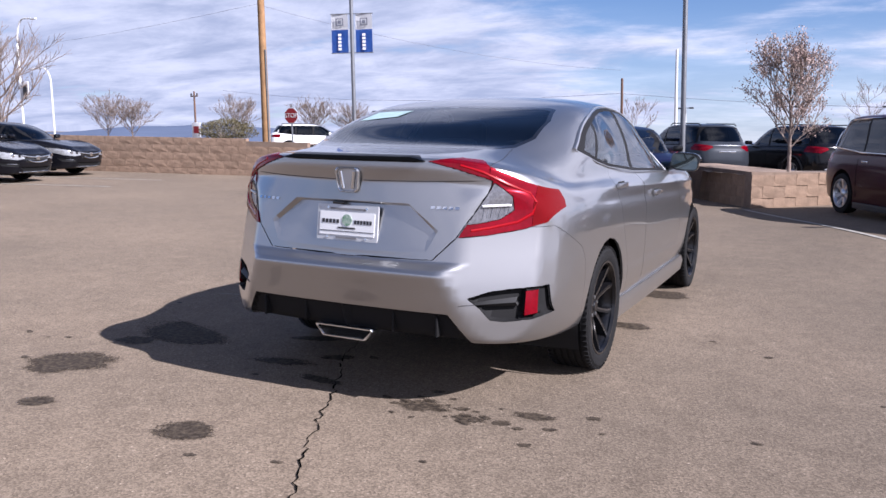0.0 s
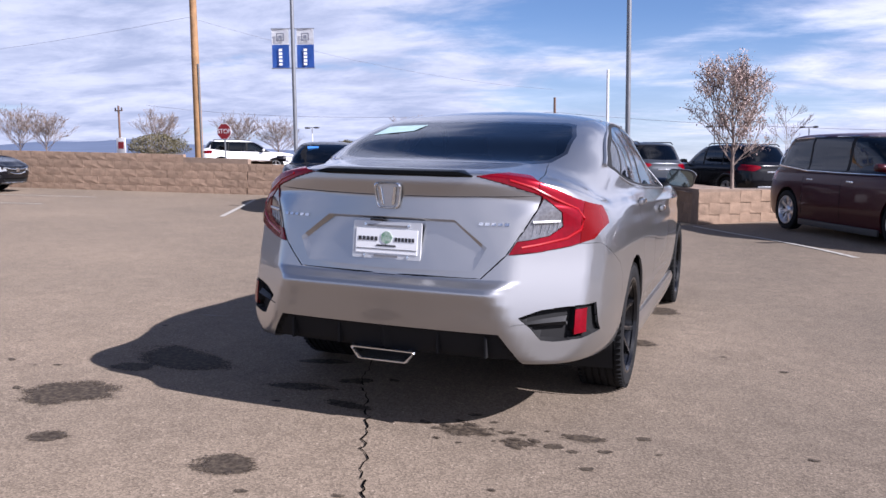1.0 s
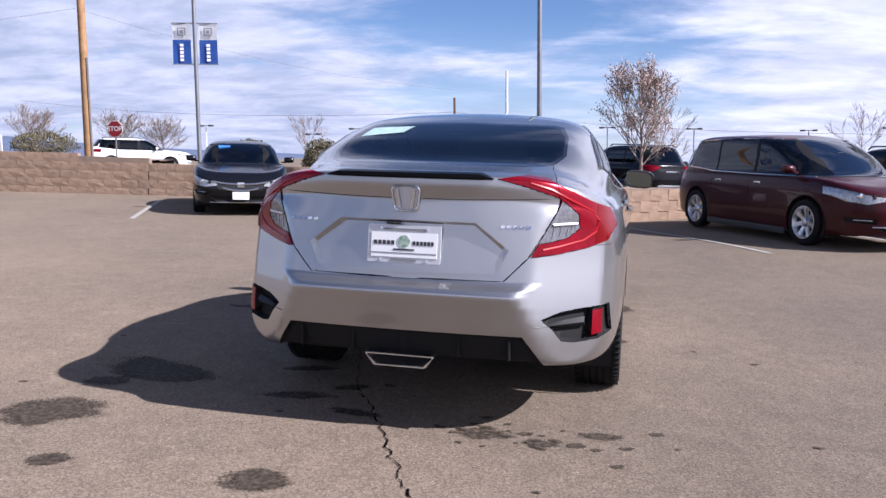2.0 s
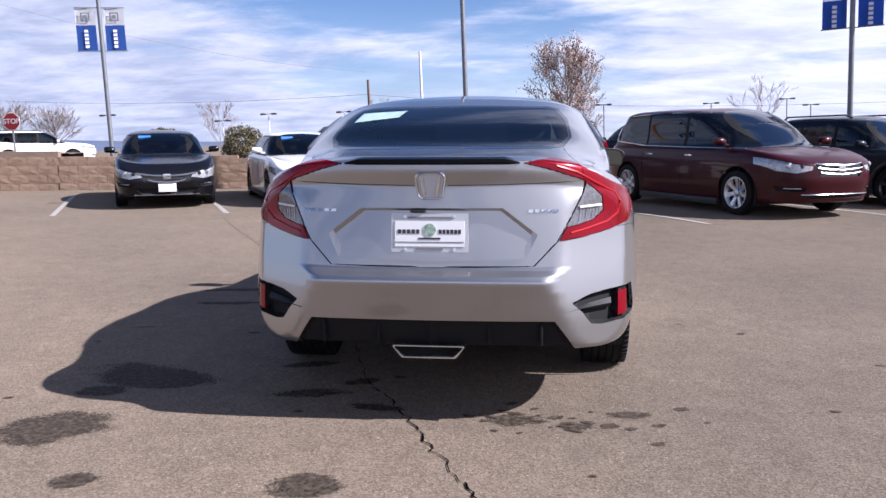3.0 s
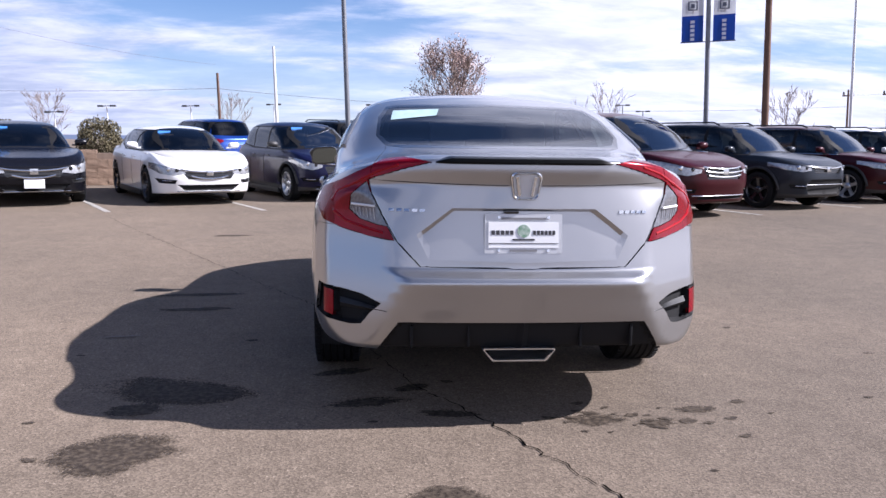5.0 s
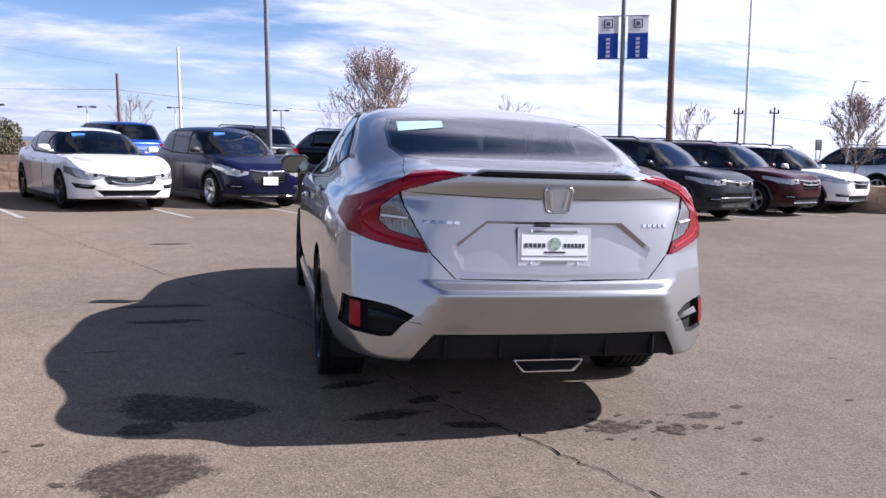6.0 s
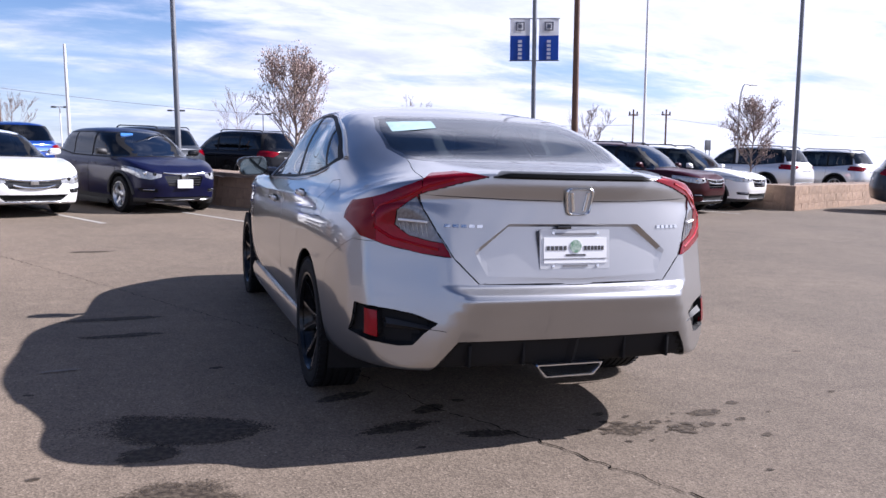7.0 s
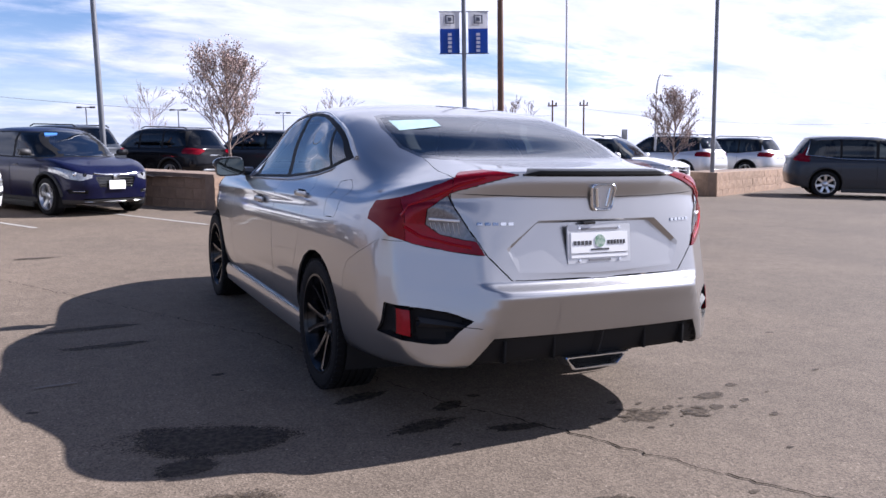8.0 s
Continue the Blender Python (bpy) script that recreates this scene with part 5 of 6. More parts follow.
    rings = []
    for sc, y in ((1.0, -0.002), (0.98, -0.012), (0.91, -0.016), (0.84, -0.012), (0.83, -0.002)):
        rings.append([b.verts.new((x * sc, on_rear(0, zc + z * sc).y + y, zc + z * sc)) for x, z in shield(0.064, 0.054, 0.056)])
    n = len(rings[0])
    for r, q in zip(rings, rings[1:]):
        for i in range(n):
            b.faces.new((r[i], r[(i + 1) % n], q[(i + 1) % n], q[i]))
    bmesh.ops.recalc_face_normals(b, faces=b.faces)
    badge = part("badge", b, chrome, car, "chrome shield badge")
    b = bmesh.new()
    b.faces.new([b.verts.new((x * 0.85, on_rear(0, zc + z * 0.85).y - 0.004, zc + z * 0.85)) for x, z in shield(0.064, 0.054, 0.056)][::-1])
    part("badge_field", b, material("badge_silver", (0.55, 0.56, 0.58), 0.42, 0.5), badge)
    for s in (-1, 1):
        b = bmesh.new()
        tube(b, [(s * 0.036, on_rear(0, zc + 0.038).y - 0.008, zc + 0.038), (s * 0.024, on_rear(0, zc - 0.038).y - 0.008, zc - 0.038)], 0.0085, 8)
        part("badge_bar", b, chrome, badge)
    for x0, x1, z in ((-0.548, -0.395, 0.895), (0.388, 0.517, 0.894)):
        b = bmesh.new()
        n = 5
        for i in range(n):
            a = x0 + (x1 - x0) * (i + 0.14) / n
            c = x0 + (x1 - x0) * (i + 0.84) / n
            pts = [on_rear(x, zz, 0.0) for x, zz in ((a, z - 0.006), (c, z - 0.006), (c + 0.002, z + 0.006), (a + 0.002, z + 0.006))]
            lo = [b.verts.new(p + Vector((0, 0.002, 0))) for p in pts]
            hi = [b.verts.new(p - Vector((0, 0.005, 0))) for p in pts]
            b.faces.new(hi)
            for j in range(4):
                b.faces.new((lo[j], lo[(j + 1) % 4], hi[(j + 1) % 4], hi[j]))
        bmesh.ops.recalc_face_normals(b, faces=b.faces)
        part("model_badge", b, chrome, car, "bright model badge bars", smooth=False)
    # dealer plate
    py = 0.088
    tilt = Matrix.Translation((-0.005, py, 0.805)) @ Matrix.Rotation(radians(-6), 4, "X")
    b = bmesh.new()
    prism(b, [(x * 0.1575 / 0.1575, z) for x, z in ((-0.155, -0.078), (0.155, -0.078), (0.157, -0.074), (0.157, 0.076), (0.153, 0.080), (-0.153, 0.080), (-0.157, 0.076), (-0.157, -0.074))], 0.010, tilt, -0.010)
    plate = part("dealer_plate", b, material("plate_frame", (0.52, 0.53, 0.55), 0.35, 0.3), car, "white dealer plate in a grey metal frame", smooth=False)

    def flat(name, x0, x1, z0, z1, mat, y=-0.0125):
        q = bmesh.new()
        prism(q, [(x0, z0), (x1, z0), (x1, z1), (x0, z1)], 0.003, tilt, y)
        part(name, q, mat, plate, smooth=False)
    flat("plate_face", -0.142, 0.142, -0.055, 0.048, white_plastic)
    for x0, n, step in ((-0.130, 5, 0.0188), (0.038, 6, 0.0157)):
        for k in range(n):
            flat("dark_bar", x0 + step * k, x0 + step * (k + 0.72), -0.003, 0.014, ink, -0.014)
    flat("small_bar", -0.045, 0.045, -0.026, -0.019, ink, -0.014)
    flat("line", -0.140, 0.140, -0.0385, -0.036, ink, -0.014)
    flat("small_bar", -0.09, 0.09, 0.057, 0.066, ink_soft, -0.0125)
    flat("small_bar", -0.055, 0.055, -0.070, -0.061, ink_soft, -0.0125)
    b = bmesh.new()
    prism(b, [(0.026 * math.cos(a), 0.012 + 0.026 * math.sin(a)) for a in np.linspace(0, 2 * math.pi, 25)[:-1]], 0.003, tilt, -0.0145)
    part("globe_mark", b, material("plate_green", (0.03, 0.17, 0.08), 0.5, spots=0.6, scale=60, dark=(0.5, 0.55, 0.5)), plate, "round green mark", smooth=False)
    for x, z in ((-0.10, 0.066), (0.10, 0.066), (-0.10, -0.066), (0.10, -0.066)):
        b = bmesh.new()
        prism(b, [(x + 0.006 * math.cos(a), z + 0.006 * math.sin(a)) for a in np.linspace(0, 2 * math.pi, 9)[:-1]], 0.004, tilt, -0.014)
        part("bolt", b, chrome, plate)
    part("lid_handle", new_box(-0.055, 0.098, 0.893, 0.06, 0.03, 0.012, 0.003), gloss_black, car)
    # exhaust finisher
    def trapezoid(k):
        return [(x, z) for x, z in ((-0.148 + k, 0.344 - k * 0.8), (0.148 - k, 0.344 - k * 0.8), (0.152 - k * 1.2, 0.338 - k * 0.8), (0.116 - k, 0.289 + k * 0.8), (0.110 - k, 0.286 + k * 0.8), (-0.110 + k, 0.286 + k * 0.8), (-0.116 + k, 0.289 + k * 0.8), (-0.152 + k * 1.2, 0.338 - k * 0.8))]
    b = bmesh.new()
    rings = []
    for k, y in ((0.004, 0.16), (0.0, 0.062), (0.003, 0.056), (0.009, 0.056), (0.012, 0.062), (0.016, 0.15)):
        rings.append([b.verts.new((x - 0.012, y, z)) for x, z in trapezoid(k)])
    for r, q in zip(rings, rings[1:]):
        for i in range(8):
            b.faces.new((r[i], r[(i + 1) % 8], q[(i + 1) % 8], q[i]))
    bmesh.ops.recalc_face_normals(b, faces=b.faces)
    pipe = part("exhaust_finisher", b, chrome, car, "chrome trapezoid exhaust finisher", smooth=False)
    b = bmesh.new()
    b.faces.new([b.verts.new((x - 0.012, 0.13, z)) for x, z in trapezoid(0.014)])
    part("exhaust_throat", b, dark_gap, pipe)
    b = lathe(bmesh.new(), [(0.06, -0.32), (0.075, -0.28), (0.075, 0.28), (0.06, 0.32)], 20, Matrix.Translation((0.05, 0.55, 0.40)))
    part("silencer", b, black_plastic, car)
    # mirrors
    for s in (-1, 1):
        b = bmesh.new()
        rings = []
        for y, k in ((2.885, 0.97), (2.892, 1.0), (2.93, 1.0), (2.965, 0.92), (2.995, 0.68), (3.012, 0.30)):
            rings.append([b.verts.new((s * (0.945 + 0.100 * k * math.copysign(abs(math.cos(a)) ** 0.55, math.cos(a)) + (0.012 if math.sin(a) > 0 else -0.006) * k), y, 1.032 + 0.064 * k * math.copysign(abs(math.sin(a)) ** 0.6, math.sin(a)) - 0.012 * math.cos(a) * k)) for a in np.arange(24) * math.pi / 12])
        for r, q in zip(rings, rings[1:]):
            for i in range(24):
                b.faces.new((r[i], r[(i + 1) % 24], q[(i + 1) % 24], q[i]))
        b.faces.new(rings[-1])
        b.faces.new(rings[0][::-1])
        bmesh.ops.recalc_face_normals(b, faces=b.faces)
        m = part("door_mirror", b, gloss_black, car, "black door mirror", angle=50)
        b = bmesh.new()
        b.faces.new([b.verts.new((s * (0.945 + 0.088 * math.copysign(abs(math.cos(a)) ** 0.5, math.cos(a))), 2.882, 1.032 + 0.052 * math.copysign(abs(math.sin(a)) ** 0.55, math.sin(a)) - 0.011 * math.cos(a))) for a in np.arange(24) * math.pi / 12])
        bmesh.ops.recalc_face_normals(b, faces=b.faces)
        part("mirror_glass", b, mirror_glass, m, smooth=False)
        b = bmesh.new()
        tube(b, [(s * 0.78, 2.97, 0.995), (s * 0.84, 2.96, 1.0), (s * 0.90, 2.95, 1.01)], 0.034, 8, 0.026)
        part("mirror_arm", b, gloss_black, m)
        for y, z in ((1.44, 0.940), (2.28, 0.858)):
            p = on_side(y, z, 0.016, s)
            b = bmesh.new()
            box(b, p.x, y, z, 0.022, 0.19, 0.030, bevel=0.010)
            h = part("door_handle", b, silver, car)
            q = on_side(y + 0.03, z, 0.001, s)
            part("handle_cup", new_box(q.x, y + 0.02, z - 0.004, 0.006, 0.12, 0.05, 0.002), dark_gap, h)
        for y in (REAR_HUB, FRONT_HUB):
            alloy_wheel(car, s * 0.778, y, s)
    # tint sticker, cabin
    b = bmesh.new()
    corners = [(-0.515, 1.262), (-0.285, 1.288), (-0.262, 1.325), (-0.500, 1.312)]
    rows = []
    for j in range(4):
        row = []
        for i in range(7):
            u, v = i / 6, j / 3
            (xa, za), (xb, zb), (xc, zc), (xd, zd) = corners
            x = (xa * (1 - u) + xb * u) * (1 - v) + (xd * (1 - u) + xc * u) * v
            z = (za * (1 - u) + zb * u) * (1 - v) + (zd * (1 - u) + zc * u) * v
            p = on_rear(x, z)
            row.append(b.verts.new(p + skin_normal(p) * 0.003))
        rows.append(row)
    for r, q in zip(rows, rows[1:]):
        for i in range(6):
            b.faces.new((r[i], r[i + 1], q[i + 1], q[i]))
    part("window_sticker", b, material("pale_sticker", (0.34, 0.48, 0.50), 0.6, spots=0.25, scale=20), car, "pale blue-green window sticker", smooth=False)
    b = bmesh.new()
    box(b, 0, 0.80, 1.02, 1.25, 0.5, 0.03, bevel=0.01)
    part("parcel_shelf", b, interior, car)
    for x in (-0.44, 0, 0.44):
        b = new_box(x, 1.16, 1.10, 0.27, 0.10, 0.15, 0.045)
        part("rear_headrest", b, interior, car)
    part("rear_bench", new_box(0, 1.24, 0.86, 1.28, 0.18, 0.46, 0.06), interior, car)
    for s in (-1, 1):
        b = bmesh.new()
        box(b, s * 0.37, 2.15, 0.80, 0.50, 0.16, 0.62, bevel=0.07)
        box(b, s * 0.37, 2.13, 1.20, 0.28, 0.11, 0.18, bevel=0.05)
        part("front_seat", b, interior, car)
    part("dashboard", new_box(0, 3.12, 0.93, 1.40, 0.45, 0.16, 0.05), interior, car)
    return car


lip_black = material("lip_black", (0.002, 0.002, 0.002), 0.3, spec=0.12)
rear_glass = clear_glass("dark_rear_glass", (0.60, 0.65, 0.65), 1.47)
side_glass = clear_glass("side_glass", (0.62, 0.70, 0.70), 2.1)
smoky_lens = material("smoky_lens", (0.20, 0.20, 0.22), 0.12, 0.3, coat=0.6, spots=0.6, scale=70)
lamp_dark = material("dark_red_lens", (0.15, 0.0005, 0.002), 0.2, 0.3, coat=0.15, spec=0.15)
lamp_glow = material("bright_red_lens", (0.27, 0.001, 0.005), 0.2, coat=0.3, spec=0.2)
black_alloy = material("black_alloy", (0.005, 0.005, 0.006), 0.25, 0.0, coat=0.2, spec=0.3)
bright_alloy = material("machined_alloy", (0.30, 0.30, 0.31), 0.22, 1.0)
mirror_glass = material("mirror_glass", (0.20, 0.23, 0.22), 0.03, 1.0)
ink = material("dark_ink", (0.03, 0.03, 0.035), 0.6)
ink_soft = material("soft_ink", (0.18, 0.18, 0.19), 0.6)
build_saloon()


# ---- the cars of the lot ----
HEAD = (0.455, -0.89)
black_paint = paint("black_paint", (0.005, 0.005, 0.007), 0.0, 0.2, 0.22, 0.2)
white_paint = paint("white_paint", (0.80, 0.80, 0.79), 0.0, 0.3)
blue_paint = paint("dark_blue_paint", (0.005, 0.006, 0.030), 0.2, 0.3, 0.2, 0.2)
maroon_paint = paint("maroon_paint", (0.034, 0.003, 0.006), 0.1, 0.3, 0.2, 0.18)
slate_paint = paint("slate_paint", (0.020, 0.024, 0.032), 0.15, 0.3, 0.2, 0.18)
grey_paint = paint("grey_paint", (0.034, 0.039, 0.049), 0.25, 0.3, 0.25, 0.2)
royal_paint = paint("royal_blue_paint", (0.004, 0.040, 0.24), 0.5, 0.3)
pale_paint = paint("pale_silver_paint", (0.62, 0.62, 0.62), 0.6, 0.35)
sedan_nose = dict(lamp=((0.46, -0.115), (0.70, -0.145), (0.90, -0.115), (0.99, -0.03), (0.985, 0.08), (0.92, 0.06), (0.76, 0.0), (0.50, -0.045)), grille=(0.52, -0.215, -0.075), bars=((-0.085, 0.56), (-0.205, 0.36)),
                  bar_r=0.017, smile=0.05, badge=-0.02, intake=((0, 0.075), (0.47, 0.075), (0.62, 0.19), (0, 0.185)), fog=((0.66, 0.20), (0.90, 0.215), (0.95, 0.30), (0.62, 0.275)), low_chrome=0.065, low_r=0.009, plate=0.20)
soft_nose = dict(lamp=((0.50, -0.10), (0.70, -0.15), (0.86, -0.12), (0.975, 0.0), (0.985, 0.10), (0.90, 0.07), (0.70, -0.015), (0.48, -0.045)))
parked_car("sedan", "black sedan with a blue sales tag on its windscreen", SEDAN, black_paint, (-6.12, 10.6), HEAD, dict(sedan_nose), blue_tag=True, size=0.905)
parked_car("sedan", "white sedan with black lower grille", SEDAN, white_paint, (-3.60, 11.1), HEAD, dict(sedan_nose, front_plate=False), blue_tag=True, rim_mat=wheel_dark)
parked_car("crossover", "dark blue small crossover with a white front plate", COUPE_SUV, blue_paint, (-1.40, 11.8), HEAD, dict(soft_nose, bars=((-0.045, 0.46),), bar_r=0.013, painted_mirror=False, grille=(0.44, -0.27, -0.07), slats=4, low_chrome=0.06, low_r=0.006, cladding=True, intake=((0, 0.06), (0.60, 0.06), (0.64, 0.12), (0, 0.12)), privacy=True, plate=0.36), blue_tag=True)
parked_car("minivan", "dark maroon minivan with chrome window line", VAN, maroon_paint, (3.88, 8.74), HEAD, dict(soft_nose, bars=((-0.035, 0.44), (-0.10, 0.42), (-0.165, 0.38)), bar_r=0.013, grille=(0.46, -0.20, -0.01), privacy=True, intake=((0, 0.10), (0.50, 0.10), (0.53, 0.15), (0, 0.15)), low_chrome=0.16, chrome_handle=True, front_plate=False, chrome_line=True), spokes=7, size=0.88)
parked_car("suv", "dark slate compact utility vehicle", SUV, slate_paint, (6.29, 9.93), HEAD, dict(bars=((-0.06, 0.5),), bar_r=0.016, front_plate=False, grille=(0.50, -0.16, -0.03), lamp=((0.52, -0.10), (0.72, -0.13), (0.90, -0.10), (0.985, -0.02), (0.98, 0.05), (0.90, 0.02), (0.52, -0.05)), intake=((0, 0.06), (0.50, 0.06), (0.64, 0.28), (0.52, 0.38), (0, 0.38)), low_chrome=0.28, cladding=True, privacy=True), rails=True, rim_mat=wheel_dark, size=0.82)
parked_car("suv", "maroon compact utility vehicle with chrome nose", SUV, maroon_paint, (8.6, 11.23), HEAD, dict(bars=((-0.045, 0.52), (-0.13, 0.42)), bar_r=0.016, front_plate=False, lamp=((0.52, -0.09), (0.74, -0.13), (0.90, -0.10), (0.985, -0.01), (0.98, 0.06), (0.88, 0.03), (0.52, -0.03)), intake=((0, 0.10), (0.54, 0.10), (0.58, 0.24), (0, 0.24)), low_chrome=0.11, cladding=True, chrome_line=True, privacy=True), rails=True, size=0.82)
parked_car("suv", "white compact utility vehicle with black lower trim", SUV, white_paint, (10.58, 12.29), HEAD, dict(bars=((-0.05, 0.52), (-0.13, 0.42)), bar_r=0.015, front_plate=False, intake=((0, 0.10), (0.54, 0.10), (0.58, 0.24), (0, 0.24)), low_chrome=0.10, cladding=True, privacy=True), rails=True, size=0.82)
parked_car("sedan", "black sedan facing out of its bay", SEDAN, black_paint, (-15.7, 11.1), (0.956, 0.29), dict(sedan_nose, front_plate=False))
parked_car("sedan", "black sedan with bright headlamps", SEDAN, black_paint, (-14.45, 8.65), (0.956, 0.29), dict(sedan_nose, front_plate=False))
BACK = (-0.62, 0.785)
far = "cars parked behind the walls"
sport_tail = dict(cladding=True, privacy=True, tail=((0.46, -0.10), (0.70, -0.20), (1.01, -0.17), (1.01, 0.0), (0.80, -0.01), (0.50, -0.05)))
parked_car("suv", "grey compact utility vehicle seen from behind", SUV, grey_paint, (-2.7, 21.0), BACK, dict(sport_tail, rear_bar=True), z=0.05, rails=True, group=far)
parked_car("suv", "black utility vehicle seen from behind", SUV, black_paint, (-0.1, 21.4), BACK, dict(sport_tail, rear_bar=True), z=0.05, rails=True, group=far)
parked_car("suv", "dark grey utility vehicle behind a young tree", SUV, grey_paint, (2.6, 21.6), BACK, dict(sport_tail), z=0.05, rails=False, group=far)
parked_car("suv", "bright blue utility vehicle seen from behind", SUV, royal_paint, (-6.1, 21.6), BACK, dict(sport_tail), z=0.05, group=far)
parked_car("suv", "pale silver utility vehicle with red tail lamps", SUV, pale_paint, (17.64, 22.04), (-0.33, 0.944), dict(sport_tail, rear_bar=True), z=0.0, rails=True, group=far, size=1.0)
parked_car("suv", "pale silver utility vehicle parked behind its twin", SUV, pale_paint, (21.93, 23.34), (-0.33, 0.944), dict(sport_tail, rear_bar=True), z=0.0, rails=True, group=far, size=1.0)
parked_car("suv", "dark grey utility vehicle with tall red tail lamps", SUV, grey_paint, (16.82, 9.84), (0.74, -0.67), dict(tail=((0.70, -0.10), (1.01, -0.16), (1.01, 0.02), (0.86, 0.36), (0.60, 0.38), (0.64, 0.05)), chrome_line=True, cladding=True, privacy=True), spokes=7, size=0.87)
parked_car("wagon", "white wagon with roof rails on the far road", WAGON, white_paint, (-17.4, 26.4), (0.77, 0.64), dict(privacy=True), z=0.15, rails=True, group=far, size=0.80)


# ---- poles, banners, signs ----
steel = material("grey_pole_steel", (0.20, 0.21, 0.23), 0.5, 0.6, spots=0.25, scale=5)
white_pole = material("white_pole_paint", (0.70, 0.71, 0.72), 0.45, spots=0.15, scale=4)
pole_wood = material("weathered_pole_wood", (0.33, 0.185, 0.085), 0.85, spots=0.45, scale=3, bump=0.4, bump_scale=30)
old_wood = material("dark_pole_wood", (0.15, 0.085, 0.06), 0.85, spots=0.4, scale=3, bump=0.4, bump_scale=30)
banner_blue = material("banner_blue", (0.03, 0.11, 0.42), 0.7, spots=0.15, scale=4)
banner_white = material("banner_white", (0.72, 0.73, 0.76), 0.7, spots=0.1, scale=4)
wire_mat = material("black_wire", (0.10, 0.10, 0.11), 0.7)
lamp_head = material("dark_lamp_head", (0.06, 0.06, 0.065), 0.5, 0.4)
LEAN = Matrix.Rotation(radians(-2.0), 4, "Y")  # the lot drains sideways, so true uprights lean against it


def upright(x, y, z=0.0):
    return Matrix.Translation((x, y, z)) @ LEAN


def light_pole(x, y, h, r0, r1, label, mat=steel, name="light_pole"):
    p = thing(name, label, "pole", upright(x, y, 0), "tall poles")
    part("shaft", tube(bmesh.new(), [(0, 0, 0), (0, 0, h * 0.5), (0, 0, h)], r0, 14, r1), mat, p)
    b = lathe(bmesh.new(), [(0.001, 0.05), (0.15, 0.05), (0.16, 0.04), (0.16, -0.05)], 16, Matrix.Rotation(-math.pi / 2, 4, "Y"))
    part("base_plate", b, mat, p)
    return p


def banner_pole(x, y, face, zc, h=0.98):
    p = light_pole(x, y, 6.5, 0.055, 0.045, "grey steel pole with two blue and white banners", name="banner_pole")
    turn = Matrix.Rotation(face, 4, "Z")
    for s in (-1, 1):
        bm = bmesh.new()
        w, n = 0.44, 8
        rows = [[bm.verts.new(turn @ Vector((s * (0.10 + w * i / n), 0.025 * math.sin(3.1 * i / n + s) * (1 - j / 10), zc + h / 2 - h * j / 10))) for i in range(n + 1)] for j in range(11)]
        for j in range(10):
            for i in range(n):
                f = bm.faces.new((rows[j][i], rows[j][i + 1], rows[j + 1][i + 1], rows[j + 1][i]))
                f.material_index = 0 if j >= 4 else 1
        bmesh.ops.solidify(bm, geom=bm.faces[:], thickness=0.004)
        ban = part("banner", bm, [banner_blue, banner_white], p, "blue and white cloth banner")
        for zz in (zc + h / 2 + 0.01, zc - h / 2 - 0.01):
            part("banner_arm", tube(bmesh.new(), [turn @ Vector((0, 0, zz)), turn @ Vector((s * (0.12 + w), 0, zz))], 0.012, 6), steel, p)
        for sd in (-1, 1):
            b = bmesh.new()
            for q in (-1, 1):
                box(b, s * (0.10 + w / 2), sd * 0.03, zc + 0.29 + q * 0.085, 0.20, 0.004, 0.022, turn)
                box(b, s * (0.10 + w / 2) + q * 0.085, sd * 0.03, zc + 0.29, 0.03, 0.004, 0.15, turn)
            box(b, s * (0.10 + w / 2), sd * 0.03, zc + 0.29, 0.08, 0.004, 0.08, turn)
            part("banner_mark", b, material("banner_grey", (0.12, 0.13, 0.17), 0.7), ban, "plain grey mark", smooth=False)
            b = bmesh.new()
            for q in range(5):
                box(b, s * (0.10 + w / 2), sd * 0.03, zc - 0.04 - 0.09 * q, 0.085, 0.004, 0.06, turn)
            part("banner_bar", b, banner_white, ban, "pale bars on blue cloth", smooth=False)
    return p


banner_pole(-9.8, 15.65, radians(22), 3.73)
banner_pole(6.65, 14.1, radians(-22), 3.70, 0.90)
light_pole(-1.03, 14.2, 6.2, 0.055, 0.045, "tall grey steel light pole beside the planter")
light_pole(13.35, 13.26, 6.2, 0.055, 0.045, "tall grey steel light pole on the planter island")
light_pole(14.2, 21.1, 8.0, 0.05, 0.03, "slim pale flagpole without a flag", white_pole, "flagpole")
light_pole(-4.45, 31.9, 4.7, 0.07, 0.05, "white street pole with a small head", white_pole, "street_pole")


def wooden_pole(x, y, h, r, mat, label, arms=0):
    p = thing("utility_pole", label, "utility pole", upright(x, y), "utility poles")
    part("shaft", tube(bmesh.new(), [(0, 0, -0.2), (0, 0, h * 0.5), (0, 0, h)], r, 14, r * 0.75), mat, p)
    for k in range(arms):
        part("crossarm", new_box(0, 0, h - 0.25 - 0.5 * k, 0.5, 0.05, 0.06, 0.01), mat, p)
        for s in (-1, 1):
            part("insulator", lathe(bmesh.new(), [(0.001, 0.14), (0.03, 0.12), (0.045, 0.04), (0.02, 0)], 10, Matrix.Translation((s * 0.20, 0, h - 0.22 - 0.5 * k)) @ Matrix.Rotation(-math.pi / 2, 4, "Y")), lamp_head, p)
    return p


